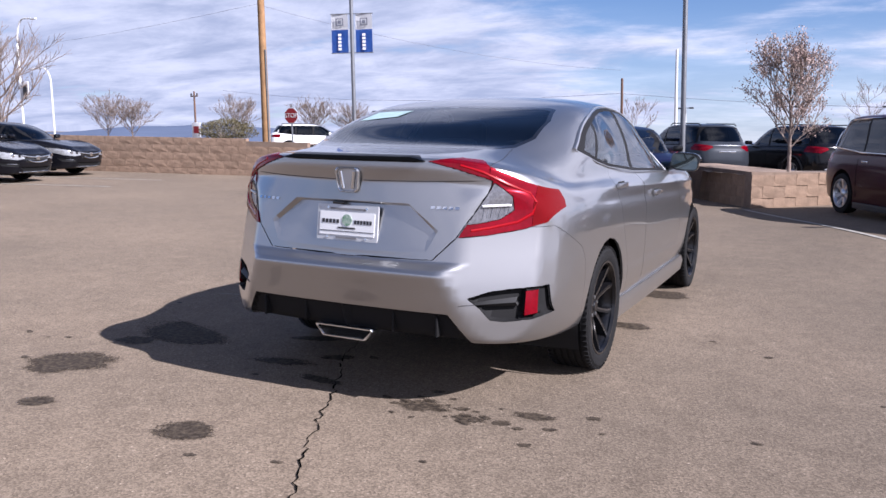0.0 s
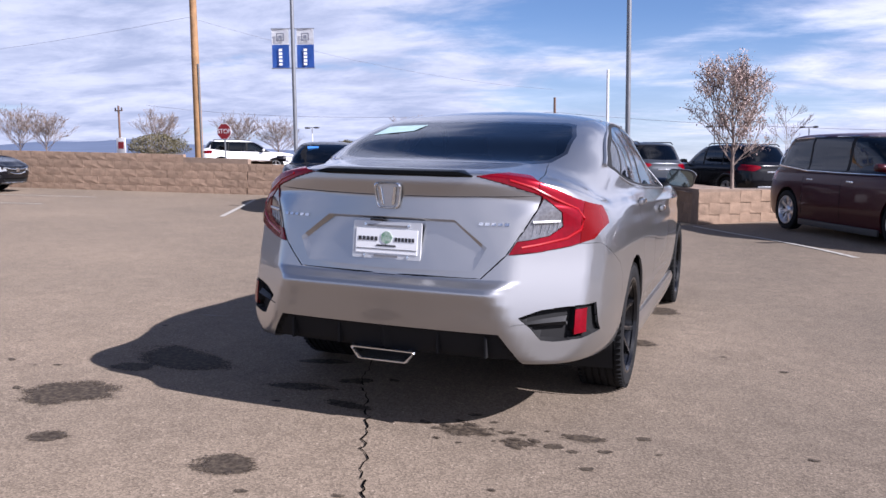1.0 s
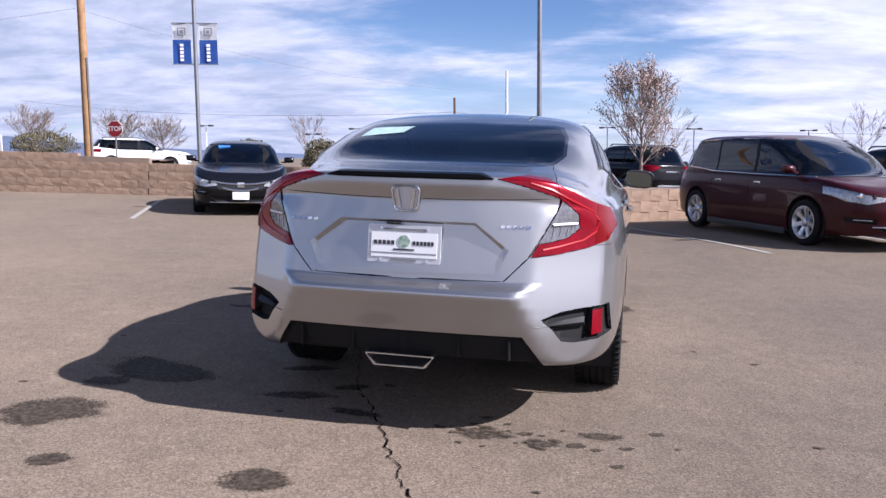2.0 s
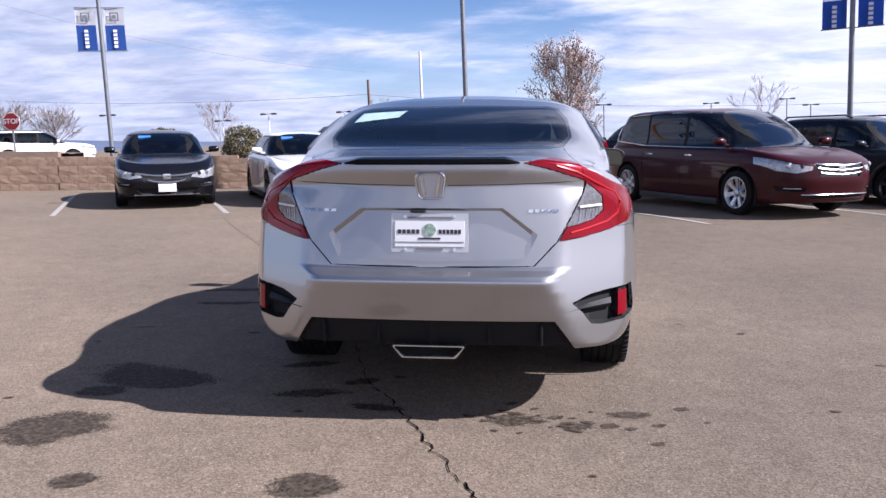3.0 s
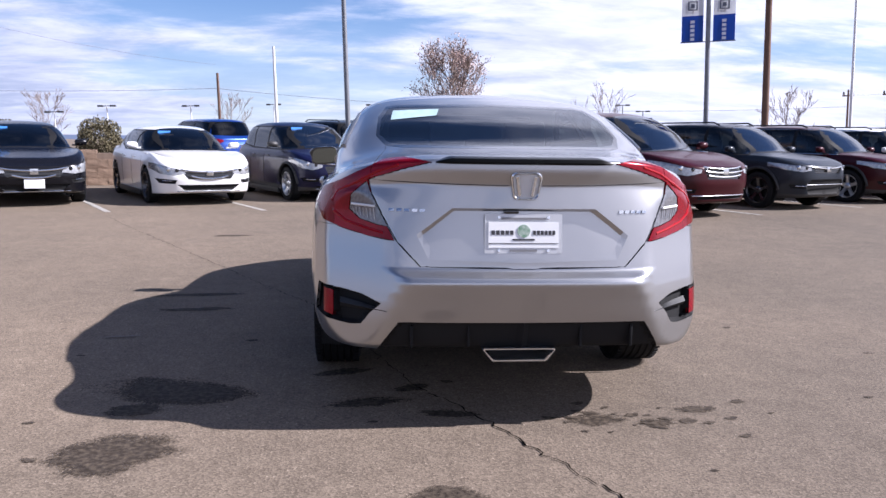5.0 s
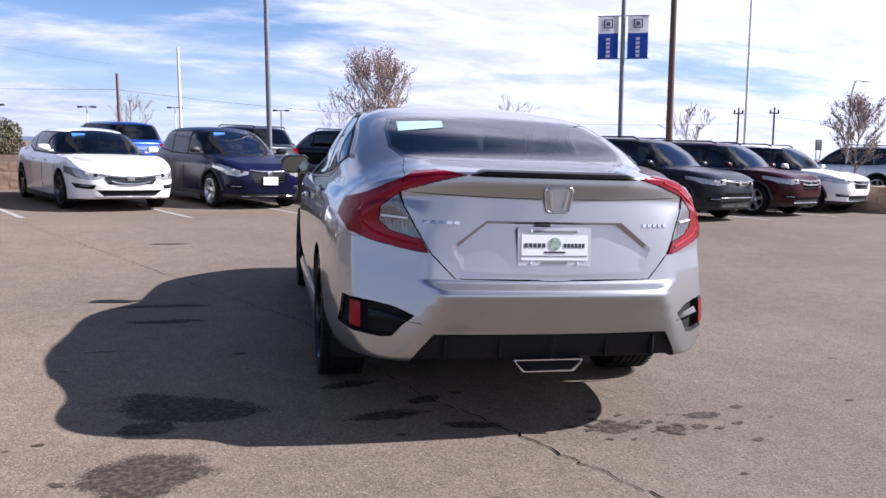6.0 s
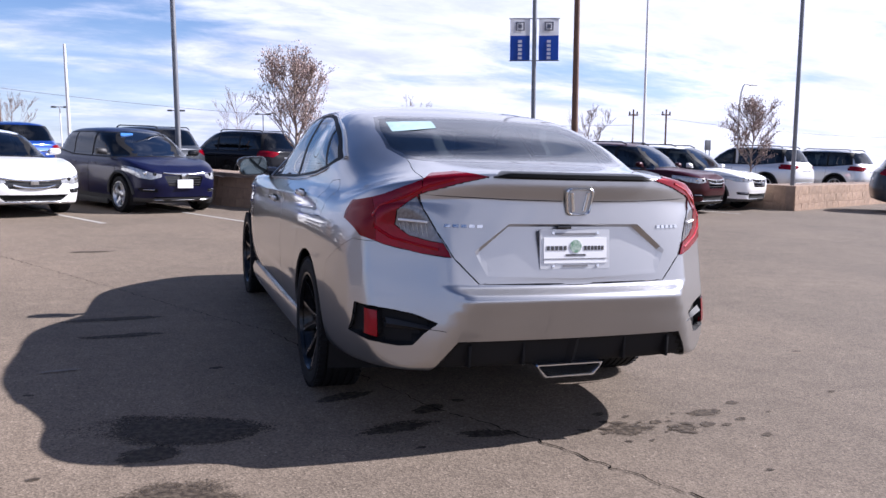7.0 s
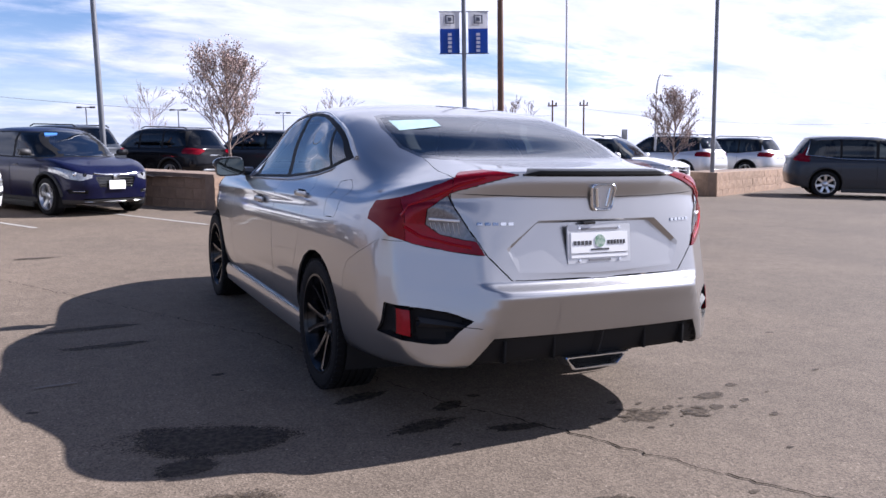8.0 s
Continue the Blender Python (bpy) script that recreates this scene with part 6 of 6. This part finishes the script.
w1 = wooden_pole(-16.9, 20.9, 7.6, 0.15, pole_wood, "tall weathered wooden utility pole")
part("ground_pipe", tube(bmesh.new(), [(0.16, -0.05, 0), (0.15, -0.05, 4.0)], 0.03, 6), steel, w1)
wooden_pole(10.46, 19.1, 7.2, 0.105, old_wood, "dark brown wooden utility pole")
wooden_pole(-7.0, 33.1, 3.65, 0.07, old_wood, "short wooden post pole far behind the lot")
wooden_pole(19.3, 29.7, 3.3, 0.05, old_wood, "far dark utility pole with a transformer", 1)
wooden_pole(21.2, 29.9, 3.4, 0.05, old_wood, "far dark utility pole with crossarm", 1)
wooden_pole(-28.7, 30.0, 3.1, 0.06, old_wood, "far utility pole beside a small sign", 1)


def twin_lamp(x, y, h):
    p = thing("lot_lamp", "far lot lamp with two flat dark heads", "street lamp", upright(x, y), "twin-head lot lamps")
    part("shaft", tube(bmesh.new(), [(0, 0, 0), (0, 0, h)], 0.03, 8, 0.025), white_pole if x < -4 else steel, p)
    part("arm", tube(bmesh.new(), [(-0.20, 0, h), (0.20, 0, h)], 0.02, 6), lamp_head, p)
    for s in (-1, 1):
        part("head", new_box(s * 0.27, 0, h, 0.22, 0.18, 0.08, 0.02), lamp_head, p, "dark flat lamp head")


for x, y, h in ((-11.9, 33.8, 2.2), (-8.6, 35.0, 2.3), (-5.5, 40.3, 2.6), (-0.35, 36.5, 2.55), (3.65, 37.5, 2.6), (8.9, 38.5, 2.65), (12.6, 39.0, 2.85), (-14.0, 33.5, 1.9), (-19.6, 33.5, 2.2), (14.2, 40.5, 2.6)):
    twin_lamp(x, y, h)


def road_lamp(x, y, h, reach, sign=False, r=0.11):
    p = thing("street_lamp", "white curved road lamp", "street lamp", upright(x, y), "road lamps")
    pts = [(0, 0, 0), (0, 0, h * 0.8)] + [(reach * (1 - math.cos(a)) * 0.5, 0, h * 0.8 + h * 0.2 * math.sin(a)) for a in np.linspace(0.2, math.pi / 2, 6)] + [(reach, 0, h * 0.995)]
    part("shaft", tube(bmesh.new(), pts, r, 8, r * 0.55), white_pole, p)
    part("head", new_box(reach + r * 2.7 * (1 if reach > 0 else -1), 0, h * 0.99, r * 7, r * 2.3, r * 1.1, r * 0.25), white_pole, p)
    if sign:
        b = new_box(0.38, -0.05, h * 0.46, 0.5, 0.03, 0.85, 0.01)
        part("panel", b, banner_white, p, "white board with a dark mark")
        part("mark", new_box(0.38, -0.07, h * 0.46, 0.28, 0.01, 0.5), ink, p)


road_lamp(-33.95, 23.9, 6.2, 1.1, True, 0.055)
road_lamp(-44.9, 34.3, 5.0, -1.6, r=0.06)
road_lamp(17.45, 20.3, 3.75, 0.4, r=0.045)


def stop_sign(x, y, z):
    p = thing("stop_sign", "red octagonal stop sign on a thin post", "road sign", upright(x, y) @ Matrix.Rotation(radians(4), 4, "Z"))
    part("post", tube(bmesh.new(), [(0, 0.03, 0), (0, 0.03, z + 0.45)], 0.03, 6), steel, p)
    for r, d, m, nm in ((0.32, 0.010, banner_white, "border"), (0.30, 0.014, material("sign_red", (0.22, 0.008, 0.014), 0.6), "plate")):
        b = bmesh.new()
        prism(b, [(r * math.cos(a), z + r * math.sin(a)) for a in np.arange(8) * math.pi / 4 + math.pi / 8], d, None, -d)
        part(nm, b, m, p, smooth=False)
    cu = bpy.data.curves.new("word", "FONT")
    cu.body, cu.size, cu.align_x, cu.align_y, cu.extrude = "STOP", 0.24, "CENTER", "CENTER", 0.002
    tmp = new("word", cu)
    me = bpy.data.meshes.new_from_object(tmp)
    bpy.data.objects.remove(tmp)
    me.materials.append(banner_white)
    word = new("word", me)
    word.parent = p
    word.matrix_local = Matrix.Translation((0, -0.018, z)) @ Matrix.Rotation(math.pi / 2, 4, "X")


stop_sign(-17.4, 23.1, 1.74)
board = thing("road_sign", "small white board with a red mark on a post", "road sign", upright(-27.6, 28.9))
part("post", tube(bmesh.new(), [(0, 0, 0), (0, 0, 1.5)], 0.04, 6), white_pole, board)
part("panel", new_box(0, -0.05, 1.1, 0.55, 0.03, 0.75, 0.01), banner_white, board)
part("mark", new_box(0, -0.07, 1.12, 0.34, 0.01, 0.35), material("sign_red", (0.3, 0.01, 0.02), 0.5), board, "dull red mark")
board = thing("road_sign", "grey board seen from behind on two posts", "road sign", upright(21.75, 27.5))
for s in (-1, 1):
    part("post", tube(bmesh.new(), [(s * 0.10, 0, 0), (s * 0.10, 0, 2.0)], 0.02, 6), steel, board)
part("panel", new_box(0, 0, 1.78, 0.32, 0.03, 0.45, 0.01), steel, board)


def wire(p, q, sag, r=0.012):
    b = bmesh.new()
    pts = []
    for t in np.linspace(0, 1, 13):
        a = Vector(p).lerp(Vector(q), t)
        a.z -= sag * 4 * t * (1 - t)
        pts.append(a)
    tube(b, pts, r * 0.38, 5)
    tagged(part("power_line", b, wire_mat), "thin black overhead power line", "cable", "overhead lines")


wire((-17.3, 20.9, 5.6), (-60, 34, 6.2), 0.5)
wire((-17.3, 20.9, 5.6), (-7.2, 33.1, 4.0), 0.4)
wire((-7.2, 33.1, 3.0), (19.2, 29.7, 2.6), 0.5, 0.018)
wire((-7.2, 33.1, 3.0), (-40, 45, 4.0), 0.5, 0.02)
wire((19.2, 29.7, 3.1), (21.0, 29.9, 3.2), 0.05)
wire((21.0, 29.9, 3.0), (44, 26, 3.2), 0.6, 0.016)
wire((-17.2, 20.9, 6.6), (10.2, 19.1, 6.9), 0.5, 0.01)

# ---- trees and bushes ----
bark = material("young_tree_bark", (0.27, 0.21, 0.18), 0.9, spots=0.4, scale=12, bump=0.5, bump_scale=40)
pale_bark = material("grey_twig_bark", (0.26, 0.21, 0.19), 0.9, spots=0.3, scale=12)
far_bark = material("far_twig_bark", (0.20, 0.155, 0.135), 0.95, spots=0.3, scale=2)
dry_leaf = material("dry_reddish_leaf", (0.42, 0.31, 0.28), 0.8, spots=0.35, scale=3)
green_leaf = material("dull_green_leaf", (0.115, 0.098, 0.050), 0.8, spots=0.5, scale=4)


def bare_tree(name, x, y, z, h, label, seed, leaves=0, mat=bark, depth=4, trunk=0.05, spread=0.6, limbs=6, first=0.25, leaf_size=0.05, leaf_mat=None, wide=0.36, twig=0.004, rise=0.9):
    """A tree whose limbs keep within an egg-shaped crown. wide: the crown's half width over the height."""
    rng = random.Random(seed)
    t = thing(name, label, "tree", upright(x, y, z), "trees round the lot")
    out, tips = [], []
    top = [Vector((0, 0, 0))]
    for i in range(1, 7):
        top.append(Vector((rng.uniform(-0.015, 0.015) * h * i / 6, rng.uniform(-0.015, 0.015) * h * i / 6, h * 0.78 * i / 6)))

    def limb(p, d, length, r, level_left):
        pts = [p]
        for i in range(4):
            d = (d + Vector((rng.uniform(-1, 1), rng.uniform(-1, 1), rng.uniform(-0.5, 0.9))) * 0.14).normalized()
            p = p + d * length / 4
            pts.append(p)
        out.append((pts, r, r * 0.55))
        if level_left == 0:
            tips.extend(pts[1:])
            return
        for k in range(4):
            q = pts[rng.choice((1, 2, 3, 4)) if k else 4]
            side = Vector((rng.uniform(-1, 1), rng.uniform(-1, 1), rng.uniform(-0.2, 0.8)))
            limb(q, (d + side * spread).normalized(), length * rng.uniform(0.5, 0.68), r * 0.55, level_left - 1)

    for k in range(limbs):
        f = first + (0.92 - first) * k / max(limbs - 1, 1)
        i = min(int(f * 6), 5)
        p = top[i].lerp(top[i + 1], f * 6 - i)
        a = k * 2.4 + rng.uniform(-0.3, 0.3)
        reach = h * wide * 0.55 * math.sqrt(max(0.1, 1 - ((f - 0.5) / 0.55) ** 2))
        limb(p, Vector((math.cos(a), math.sin(a), rise)), reach, trunk * 0.42, depth - 2)
    limb(top[-1], Vector((0, 0, 1)), h * 0.08, trunk * 0.3, depth - 2)
    part("trunk", tube(bmesh.new(), top, trunk, 8, trunk * 0.35), mat, t)
    b = bmesh.new()
    for pts, r0, r1 in out:
        tube(b, pts, max(r0, twig), 4, max(r1, twig * 0.75), caps=False)
    part("branchwork", b, mat, t)
    if leaves:
        b = bmesh.new()
        for k in range(leaves):
            c = rng.choice(tips) + Vector((rng.gauss(0, 1), rng.gauss(0, 1), rng.gauss(0, 1))) * h * 0.022
            s = leaf_size * rng.uniform(0.6, 1.5)
            m = Matrix.Translation(c) @ Euler((rng.uniform(0, 6), rng.uniform(0, 6), rng.uniform(0, 6))).to_matrix().to_4x4()
            b.faces.new([b.verts.new(m @ Vector(v)) for v in ((-s * 0.5, 0, 0), (0, -s * 0.35, s * 0.1), (s * 0.6, 0, 0), (0, s * 0.35, s * 0.1))])
        part("crown", b, leaf_mat or dry_leaf, t, "sparse dry reddish leaves", angle=0)
    return t


bare_tree("young_tree", 1.05, 12.85, 0.52, 2.42, "young tree with sparse dry reddish leaves in the planter", 3, 6500, depth=5, trunk=0.035, limbs=20, first=0.26, wide=0.46, leaf_size=0.028, twig=0.0045, rise=1.25)
bare_tree("young_tree", 12.29, 13.54, 0.58, 2.17, "small tree with sparse dry leaves on the island", 8, 4200, depth=5, trunk=0.03, limbs=18, first=0.22, wide=0.42, leaf_size=0.028, twig=0.0045, rise=1.3)
bare_tree("bare_tree", -14.8, 35.0, 0.0, 2.95, "leafless tree with pale twigs beyond the black sedan", 5, 0, pale_bark, 5, 0.022, limbs=10, wide=0.5, twig=0.005)
bare_tree("bare_tree", 2.8, 41.5, 0.0, 4.1, "leafless young tree behind parked cars", 15, 0, pale_bark, 5, 0.025, limbs=9, wide=0.42, twig=0.0045)
bare_tree("bare_tree", 12.9, 22.5, 0.0, 2.9, "leafless shrub tree beside a wooden pole", 16, 0, pale_bark, 5, 0.022, limbs=9, wide=0.46, twig=0.005)
bare_tree("bare_tree", -6.9, 35.5, 0.0, 2.9, "leafless tree with pale twigs behind parked cars", 25, 0, pale_bark, 5, 0.022, limbs=9, wide=0.48, twig=0.0045)
bare_tree("bare_tree", 10.35, 35.0, 0.0, 3.6, "leafless young tree far behind the minivan", 27, 0, pale_bark, 5, 0.022, limbs=9, wide=0.46, twig=0.0045)
bare_tree("bare_tree", -31.0, 20.6, 0.0, 5.0, "large leafless tree on the lot's edge", 31, 0, far_bark, 5, 0.10, 0.8, 16, 0.2, wide=0.7, twig=0.008)
for k, (x, y, h) in enumerate(((-87.5, 76.5, 4.7), (-83, 76.5, 4.2), (-60, 85, 4.4), (-56, 88, 4.0), (-66, 77.5, 4.3))):
    low = level(x, y)
    bare_tree("bare_tree", x, y, low, h - low, "far leafless cottonwood with a broad crown", 40 + k, 0, far_bark, 5, 0.10, 0.9, 18, 0.38, wide=0.95 * h / (h - low), twig=0.014)


def bush(x, y, z, r, h, label, seed):
    rng = random.Random(seed)
    t = thing("bush", label, "bush", upright(x, y, z), "bushes")
    b = bmesh.new()
    for k in range(14):
        a = rng.uniform(0, 6.28)
        e = Vector((math.cos(a) * r * 0.6, math.sin(a) * r * 0.6, h * rng.uniform(0.5, 0.9)))
        tube(b, [(0, 0, 0), e * 0.5 + Vector((0, 0, 0.05)), e], 0.02, 4, 0.006)
    part("stems", b, bark, t)
    b = bmesh.new()
    for k in range(5200):
        while True:
            p = Vector((rng.uniform(-1, 1), rng.uniform(-1, 1), rng.uniform(-1, 1)))
            if 0.55 < p.length < 1.0:
                break
        n = noise.noise(p * 2.2 + Vector((seed, 0, 0))) * 0.28
        c = Vector((p.x * r * (1 + n), p.y * r * (1 + n), h * 0.52 + p.z * h * 0.5 * (1 + n)))
        s = 0.045 * rng.uniform(0.6, 1.5)
        m = Matrix.Translation(c) @ Euler((rng.uniform(0, 6), rng.uniform(0, 6), rng.uniform(0, 6))).to_matrix().to_4x4()
        b.faces.new([b.verts.new(m @ Vector(v)) for v in ((-s * 0.5, 0, 0), (0, -s * 0.35, s * 0.1), (s * 0.6, 0, 0), (0, s * 0.35, s * 0.1))])
    part("leaves", b, green_leaf, t, "dull green leaves", angle=0)


bush(-6.8, 16.4, 0.45, 0.52, 0.98, "rounded dull green bush on the soil bed", 2)
bush(-17.6, 19.6, 0.7, 1.0, 0.85, "low dull green bush behind the block wall", 5)
bush(-10.8, 20.4, 0.75, 0.55, 0.7, "low green hedge bush behind a parked car", 7)

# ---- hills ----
# the blue is distance haze, put into the hills' base colour
hill_mat = material("haze_blue_hills", (0.115, 0.145, 0.22), 1.0, spots=0.2, scale=0.006, spec=0.0)


def hills():
    """Low hills across the valley beyond the lot, their crest as a slope seen from the lot, by bearing."""
    bm = bmesh.new()
    rows = []
    for d, f in ((640, -0.2), (1000, 0.35), (1600, 0.75), (2600, 1.0), (3200, 0.0)):
        row = []
        for k in range(161):
            deg = -100 + 200 * k / 160
            crest = np.interp(deg, (-100, -51, -47, -44.5, -41.5, -39.3, -35, -31, -28, -21, -10, 100), (-0.012, -0.0074, 0.0008, 0.0006, 0.0058, 0.002, -0.001, -0.003, -0.0052, -0.0065, -0.007, -0.008))
            crest += 0.0010 * noise.fractal(Vector((k * 0.23, 3.1, d * 0.002)), 0.9, 2.1, 4)
            a = math.radians(deg)
            row.append(bm.verts.new((d * math.sin(a), d * math.cos(a), d * (-0.032 + (crest + 0.032) * f) + 1.2)))
        rows.append(row)
    for r, q in zip(rows, rows[1:]):
        for k in range(160):
            bm.faces.new((r[k], r[k + 1], q[k + 1], q[k]))
    tagged(part("backdrop_hills", bm, hill_mat, angle=0), "low hills along the horizon, tinted haze blue", "hills", kind="structure")


hills()

# ---- marks on the asphalt ----
oil = bpy.data.materials.new("oil_stain")


def build_oil():
    """Oil soaked into the asphalt: it thins out raggedly towards the rim of each stain's disc."""
    oil.use_nodes = True
    nt = oil.node_tree
    N, L, b = nt.nodes.new, nt.links.new, nt.nodes["Principled BSDF"]
    co, geo, ln = N("ShaderNodeTexCoord"), N("ShaderNodeNewGeometry"), N("ShaderNodeVectorMath")
    ln.operation = "LENGTH"
    L(co.outputs["Object"], ln.inputs[0])

    def noise_at(scale, detail):
        n = N("ShaderNodeTexNoise")
        n.inputs["Scale"].default_value, n.inputs["Detail"].default_value, n.inputs["Roughness"].default_value = scale, detail, 0.65
        L(geo.outputs["Position"], n.inputs["Vector"])
        return n.outputs[0]

    def madd(a, k, c):
        m = N("ShaderNodeMath")
        m.operation, m.inputs[1].default_value = "MULTIPLY_ADD", k
        L(a, m.inputs[0])
        if isinstance(c, float):
            m.inputs[2].default_value = c
        else:
            L(c, m.inputs[2])
        return m.outputs[0]

    info, own, shift = N("ShaderNodeObjectInfo"), N("ShaderNodeTexNoise"), N("ShaderNodeVectorMath")
    shift.operation = "MULTIPLY_ADD"
    shift.inputs[1].default_value = (40, 40, 40)
    L(info.outputs["Random"], shift.inputs[0])
    L(co.outputs["Object"], shift.inputs[2])
    own.inputs["Scale"].default_value, own.inputs["Detail"].default_value = 1.6, 5
    L(shift.outputs[0], own.inputs["Vector"])
    edge = madd(own.outputs[0], 1.1, madd(noise_at(80, 6), 0.95, ln.outputs["Value"]))
    mr = N("ShaderNodeMapRange")
    mr.interpolation_type = "SMOOTHSTEP"
    mr.inputs["From Min"].default_value, mr.inputs["From Max"].default_value = 1.60, 1.86
    mr.inputs["To Min"].default_value, mr.inputs["To Max"].default_value = 0.88, 0.0
    L(edge, mr.inputs["Value"])
    r = N("ShaderNodeValToRGB")
    r.color_ramp.elements[0].color, r.color_ramp.elements[1].color = (0.028, 0.021, 0.016, 1), (0.110, 0.086, 0.064, 1)
    r.color_ramp.elements[0].position, r.color_ramp.elements[1].position = 0.42, 0.70
    L(noise_at(38, 6), r.inputs[0])
    L(r.outputs[0], b.inputs["Base Color"])
    b.inputs["Roughness"].default_value = 0.8
    b.inputs["Specular IOR Level"].default_value = 0.2
    L(mr.outputs[0], b.inputs["Alpha"])


build_oil()
disc = bmesh.new()
disc.faces.new([disc.verts.new((1.3 * math.cos(a), 1.3 * math.sin(a), 0)) for a in np.arange(32) * math.pi / 16])
disc_mesh = bpy.data.meshes.new("stain")
disc.to_mesh(disc_mesh)
disc.free()
disc_mesh.materials.append(oil)
made_stains = 0


def stain(x, y, rx, ry, turn):
    global made_stains
    made_stains += 1
    ob = new("oil_stain", disc_mesh)
    ob.matrix_world = Matrix.Translation((x, y, 0.0022 + 0.00003 * made_stains)) @ Matrix.Rotation(turn, 4, "Z") @ Matrix.Diagonal((rx * 1.22, ry * 1.22, 1, 1))
    tagged(ob, "dark old oil stain on the asphalt", "stain", "oil stains", "structure")


for x, y, rx, ry, a in (
        (-1.55, -0.13, 0.24, 0.20, 0.2), (-0.36, -0.57, 0.13, 0.10, 0.1), (-1.19, -0.62, 0.09, 0.07, 0.5), (-1.54, 0.64, 0.42, 0.20, -0.28), (-1.63, 0.36, 0.12, 0.08, 0.2),
        (0.34, 0.15, 0.13, 0.07, 0.15), (0.60, 0.10, 0.08, 0.035, 0.0), (0.83, 0.26, 0.09, 0.04, 0.2), (0.74, 0.12, 0.05, 0.03, 0.4), (0.78, 2.15, 0.16, 0.10, 0.2), (0.73, 3.3, 0.22, 0.16, 0.1),
        (-0.62, 0.42, 0.20, 0.06, 0.2), (-0.28, 0.26, 0.13, 0.05, -0.1), (-0.42, 0.62, 0.10, 0.05, 0.4), (-1.75, 2.4, 0.25, 0.06, 0.1), (-1.85, 2.9, 0.35, 0.06, 0.15), (-2.2, 6.4, 0.22, 0.07, 0.2), (-0.75, 0.9, 0.16, 0.05, 0.3)):
    stain(x, y, rx, ry, a)
rng = random.Random(77)
for i in range(60):
    if i % 2 == 0:
        x, y = rng.gauss(0.55, 0.24), rng.gauss(0.16, 0.10)
    else:
        x, y = rng.uniform(-2.6, 2.6), rng.uniform(-1.4, 2.0)
    s = rng.uniform(0.008, 0.030)
    stain(x, y, s * 1.4, s * 0.8, rng.uniform(-0.4, 0.4))

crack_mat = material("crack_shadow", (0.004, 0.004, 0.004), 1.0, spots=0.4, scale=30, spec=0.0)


def crack(points, w, seed):
    """An open crack: a thin ragged sliver laid on the asphalt, the shade inside it painted near-black."""
    rng = random.Random(seed)
    bm = bmesh.new()
    run = []
    for (x0, y0), (x1, y1) in zip(points, points[1:]):
        n = max(2, int(math.hypot(x1 - x0, y1 - y0) / 0.035))
        for k in range(n):
            t = k / n
            run.append((x0 + (x1 - x0) * t + rng.gauss(0, 0.009), y0 + (y1 - y0) * t + rng.gauss(0, 0.009)))
    prev = None
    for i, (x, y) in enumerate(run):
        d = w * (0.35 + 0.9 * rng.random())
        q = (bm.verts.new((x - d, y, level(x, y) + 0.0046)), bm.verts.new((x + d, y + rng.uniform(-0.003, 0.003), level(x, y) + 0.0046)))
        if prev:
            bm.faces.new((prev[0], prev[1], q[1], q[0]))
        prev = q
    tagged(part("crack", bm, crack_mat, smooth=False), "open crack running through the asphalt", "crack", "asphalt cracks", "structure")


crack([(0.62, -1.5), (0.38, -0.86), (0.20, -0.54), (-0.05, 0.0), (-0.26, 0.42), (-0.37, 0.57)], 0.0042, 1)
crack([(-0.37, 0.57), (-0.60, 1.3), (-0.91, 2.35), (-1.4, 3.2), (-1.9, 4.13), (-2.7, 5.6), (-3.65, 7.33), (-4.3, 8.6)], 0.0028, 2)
line_paint = material("worn_white_line", (0.38, 0.37, 0.345), 0.8, spots=0.55, scale=18, dark=(0.20, 0.18, 0.155))


def bay_line(p, q, w=0.085):
    p, q = Vector((*p, 0)), Vector((*q, 0))
    d = (q - p).normalized()
    n = Vector((-d.y, d.x, 0)) * w / 2
    bm = bmesh.new()
    k = 12
    prev = None
    for i in range(k + 1):
        c = p.lerp(q, i / k)
        r = [bm.verts.new((*(c + s * n).xy, level(c.x, c.y) + 0.005)) for s in (-1, 1)]
        if prev:
            bm.faces.new((prev[0], r[0], r[1], prev[1]))
        prev = r
    tagged(part("bay_line", bm, line_paint, smooth=False), "worn white parking bay line", "line", "bay lines", "structure")


scuff = material("pale_scuff", (0.21, 0.18, 0.15), 0.9, spots=0.5, scale=40, dark=(0.14, 0.116, 0.095))


def pale_scuff(x, y, rx, ry, turn, seed):
    rng = random.Random(seed)
    bm = bmesh.new()
    c, s = math.cos(turn), math.sin(turn)
    ring = []
    for k in range(30):
        a = 2 * math.pi * k / 30
        w = 0.7 + 0.5 * rng.random()
        px, py = rx * w * math.cos(a), ry * w * math.sin(a)
        ring.append(bm.verts.new((x + px * c - py * s, y + px * s + py * c, 0.0048)))
    bm.faces.new(ring)
    tagged(part("scuff_mark", bm, scuff, smooth=False), "pale scuff worn into the asphalt", "mark", "scuff marks", "structure")


pale_scuff(-2.06, 1.65, 0.11, 0.018, 0.12, 5)

HD = Vector((*HEAD, 0)).normalized()
for fx, fy in ((-7.1, 8.75), (-4.55, 9.35), (-2.35, 9.75), (-0.14, 9.59), (2.44, 7.6), (5.0, 8.65), (7.44, 10.03), (9.57, 10.95)):
    p = Vector((fx, fy, 0)) + HD * 0.30
    q = p - HD * 4.6
    bay_line(p.xy, q.xy)
bay_line((-11.4, 8.9), (-16.0, 7.6))
bay_line((-12.2, 11.1), (-16.5, 9.9))
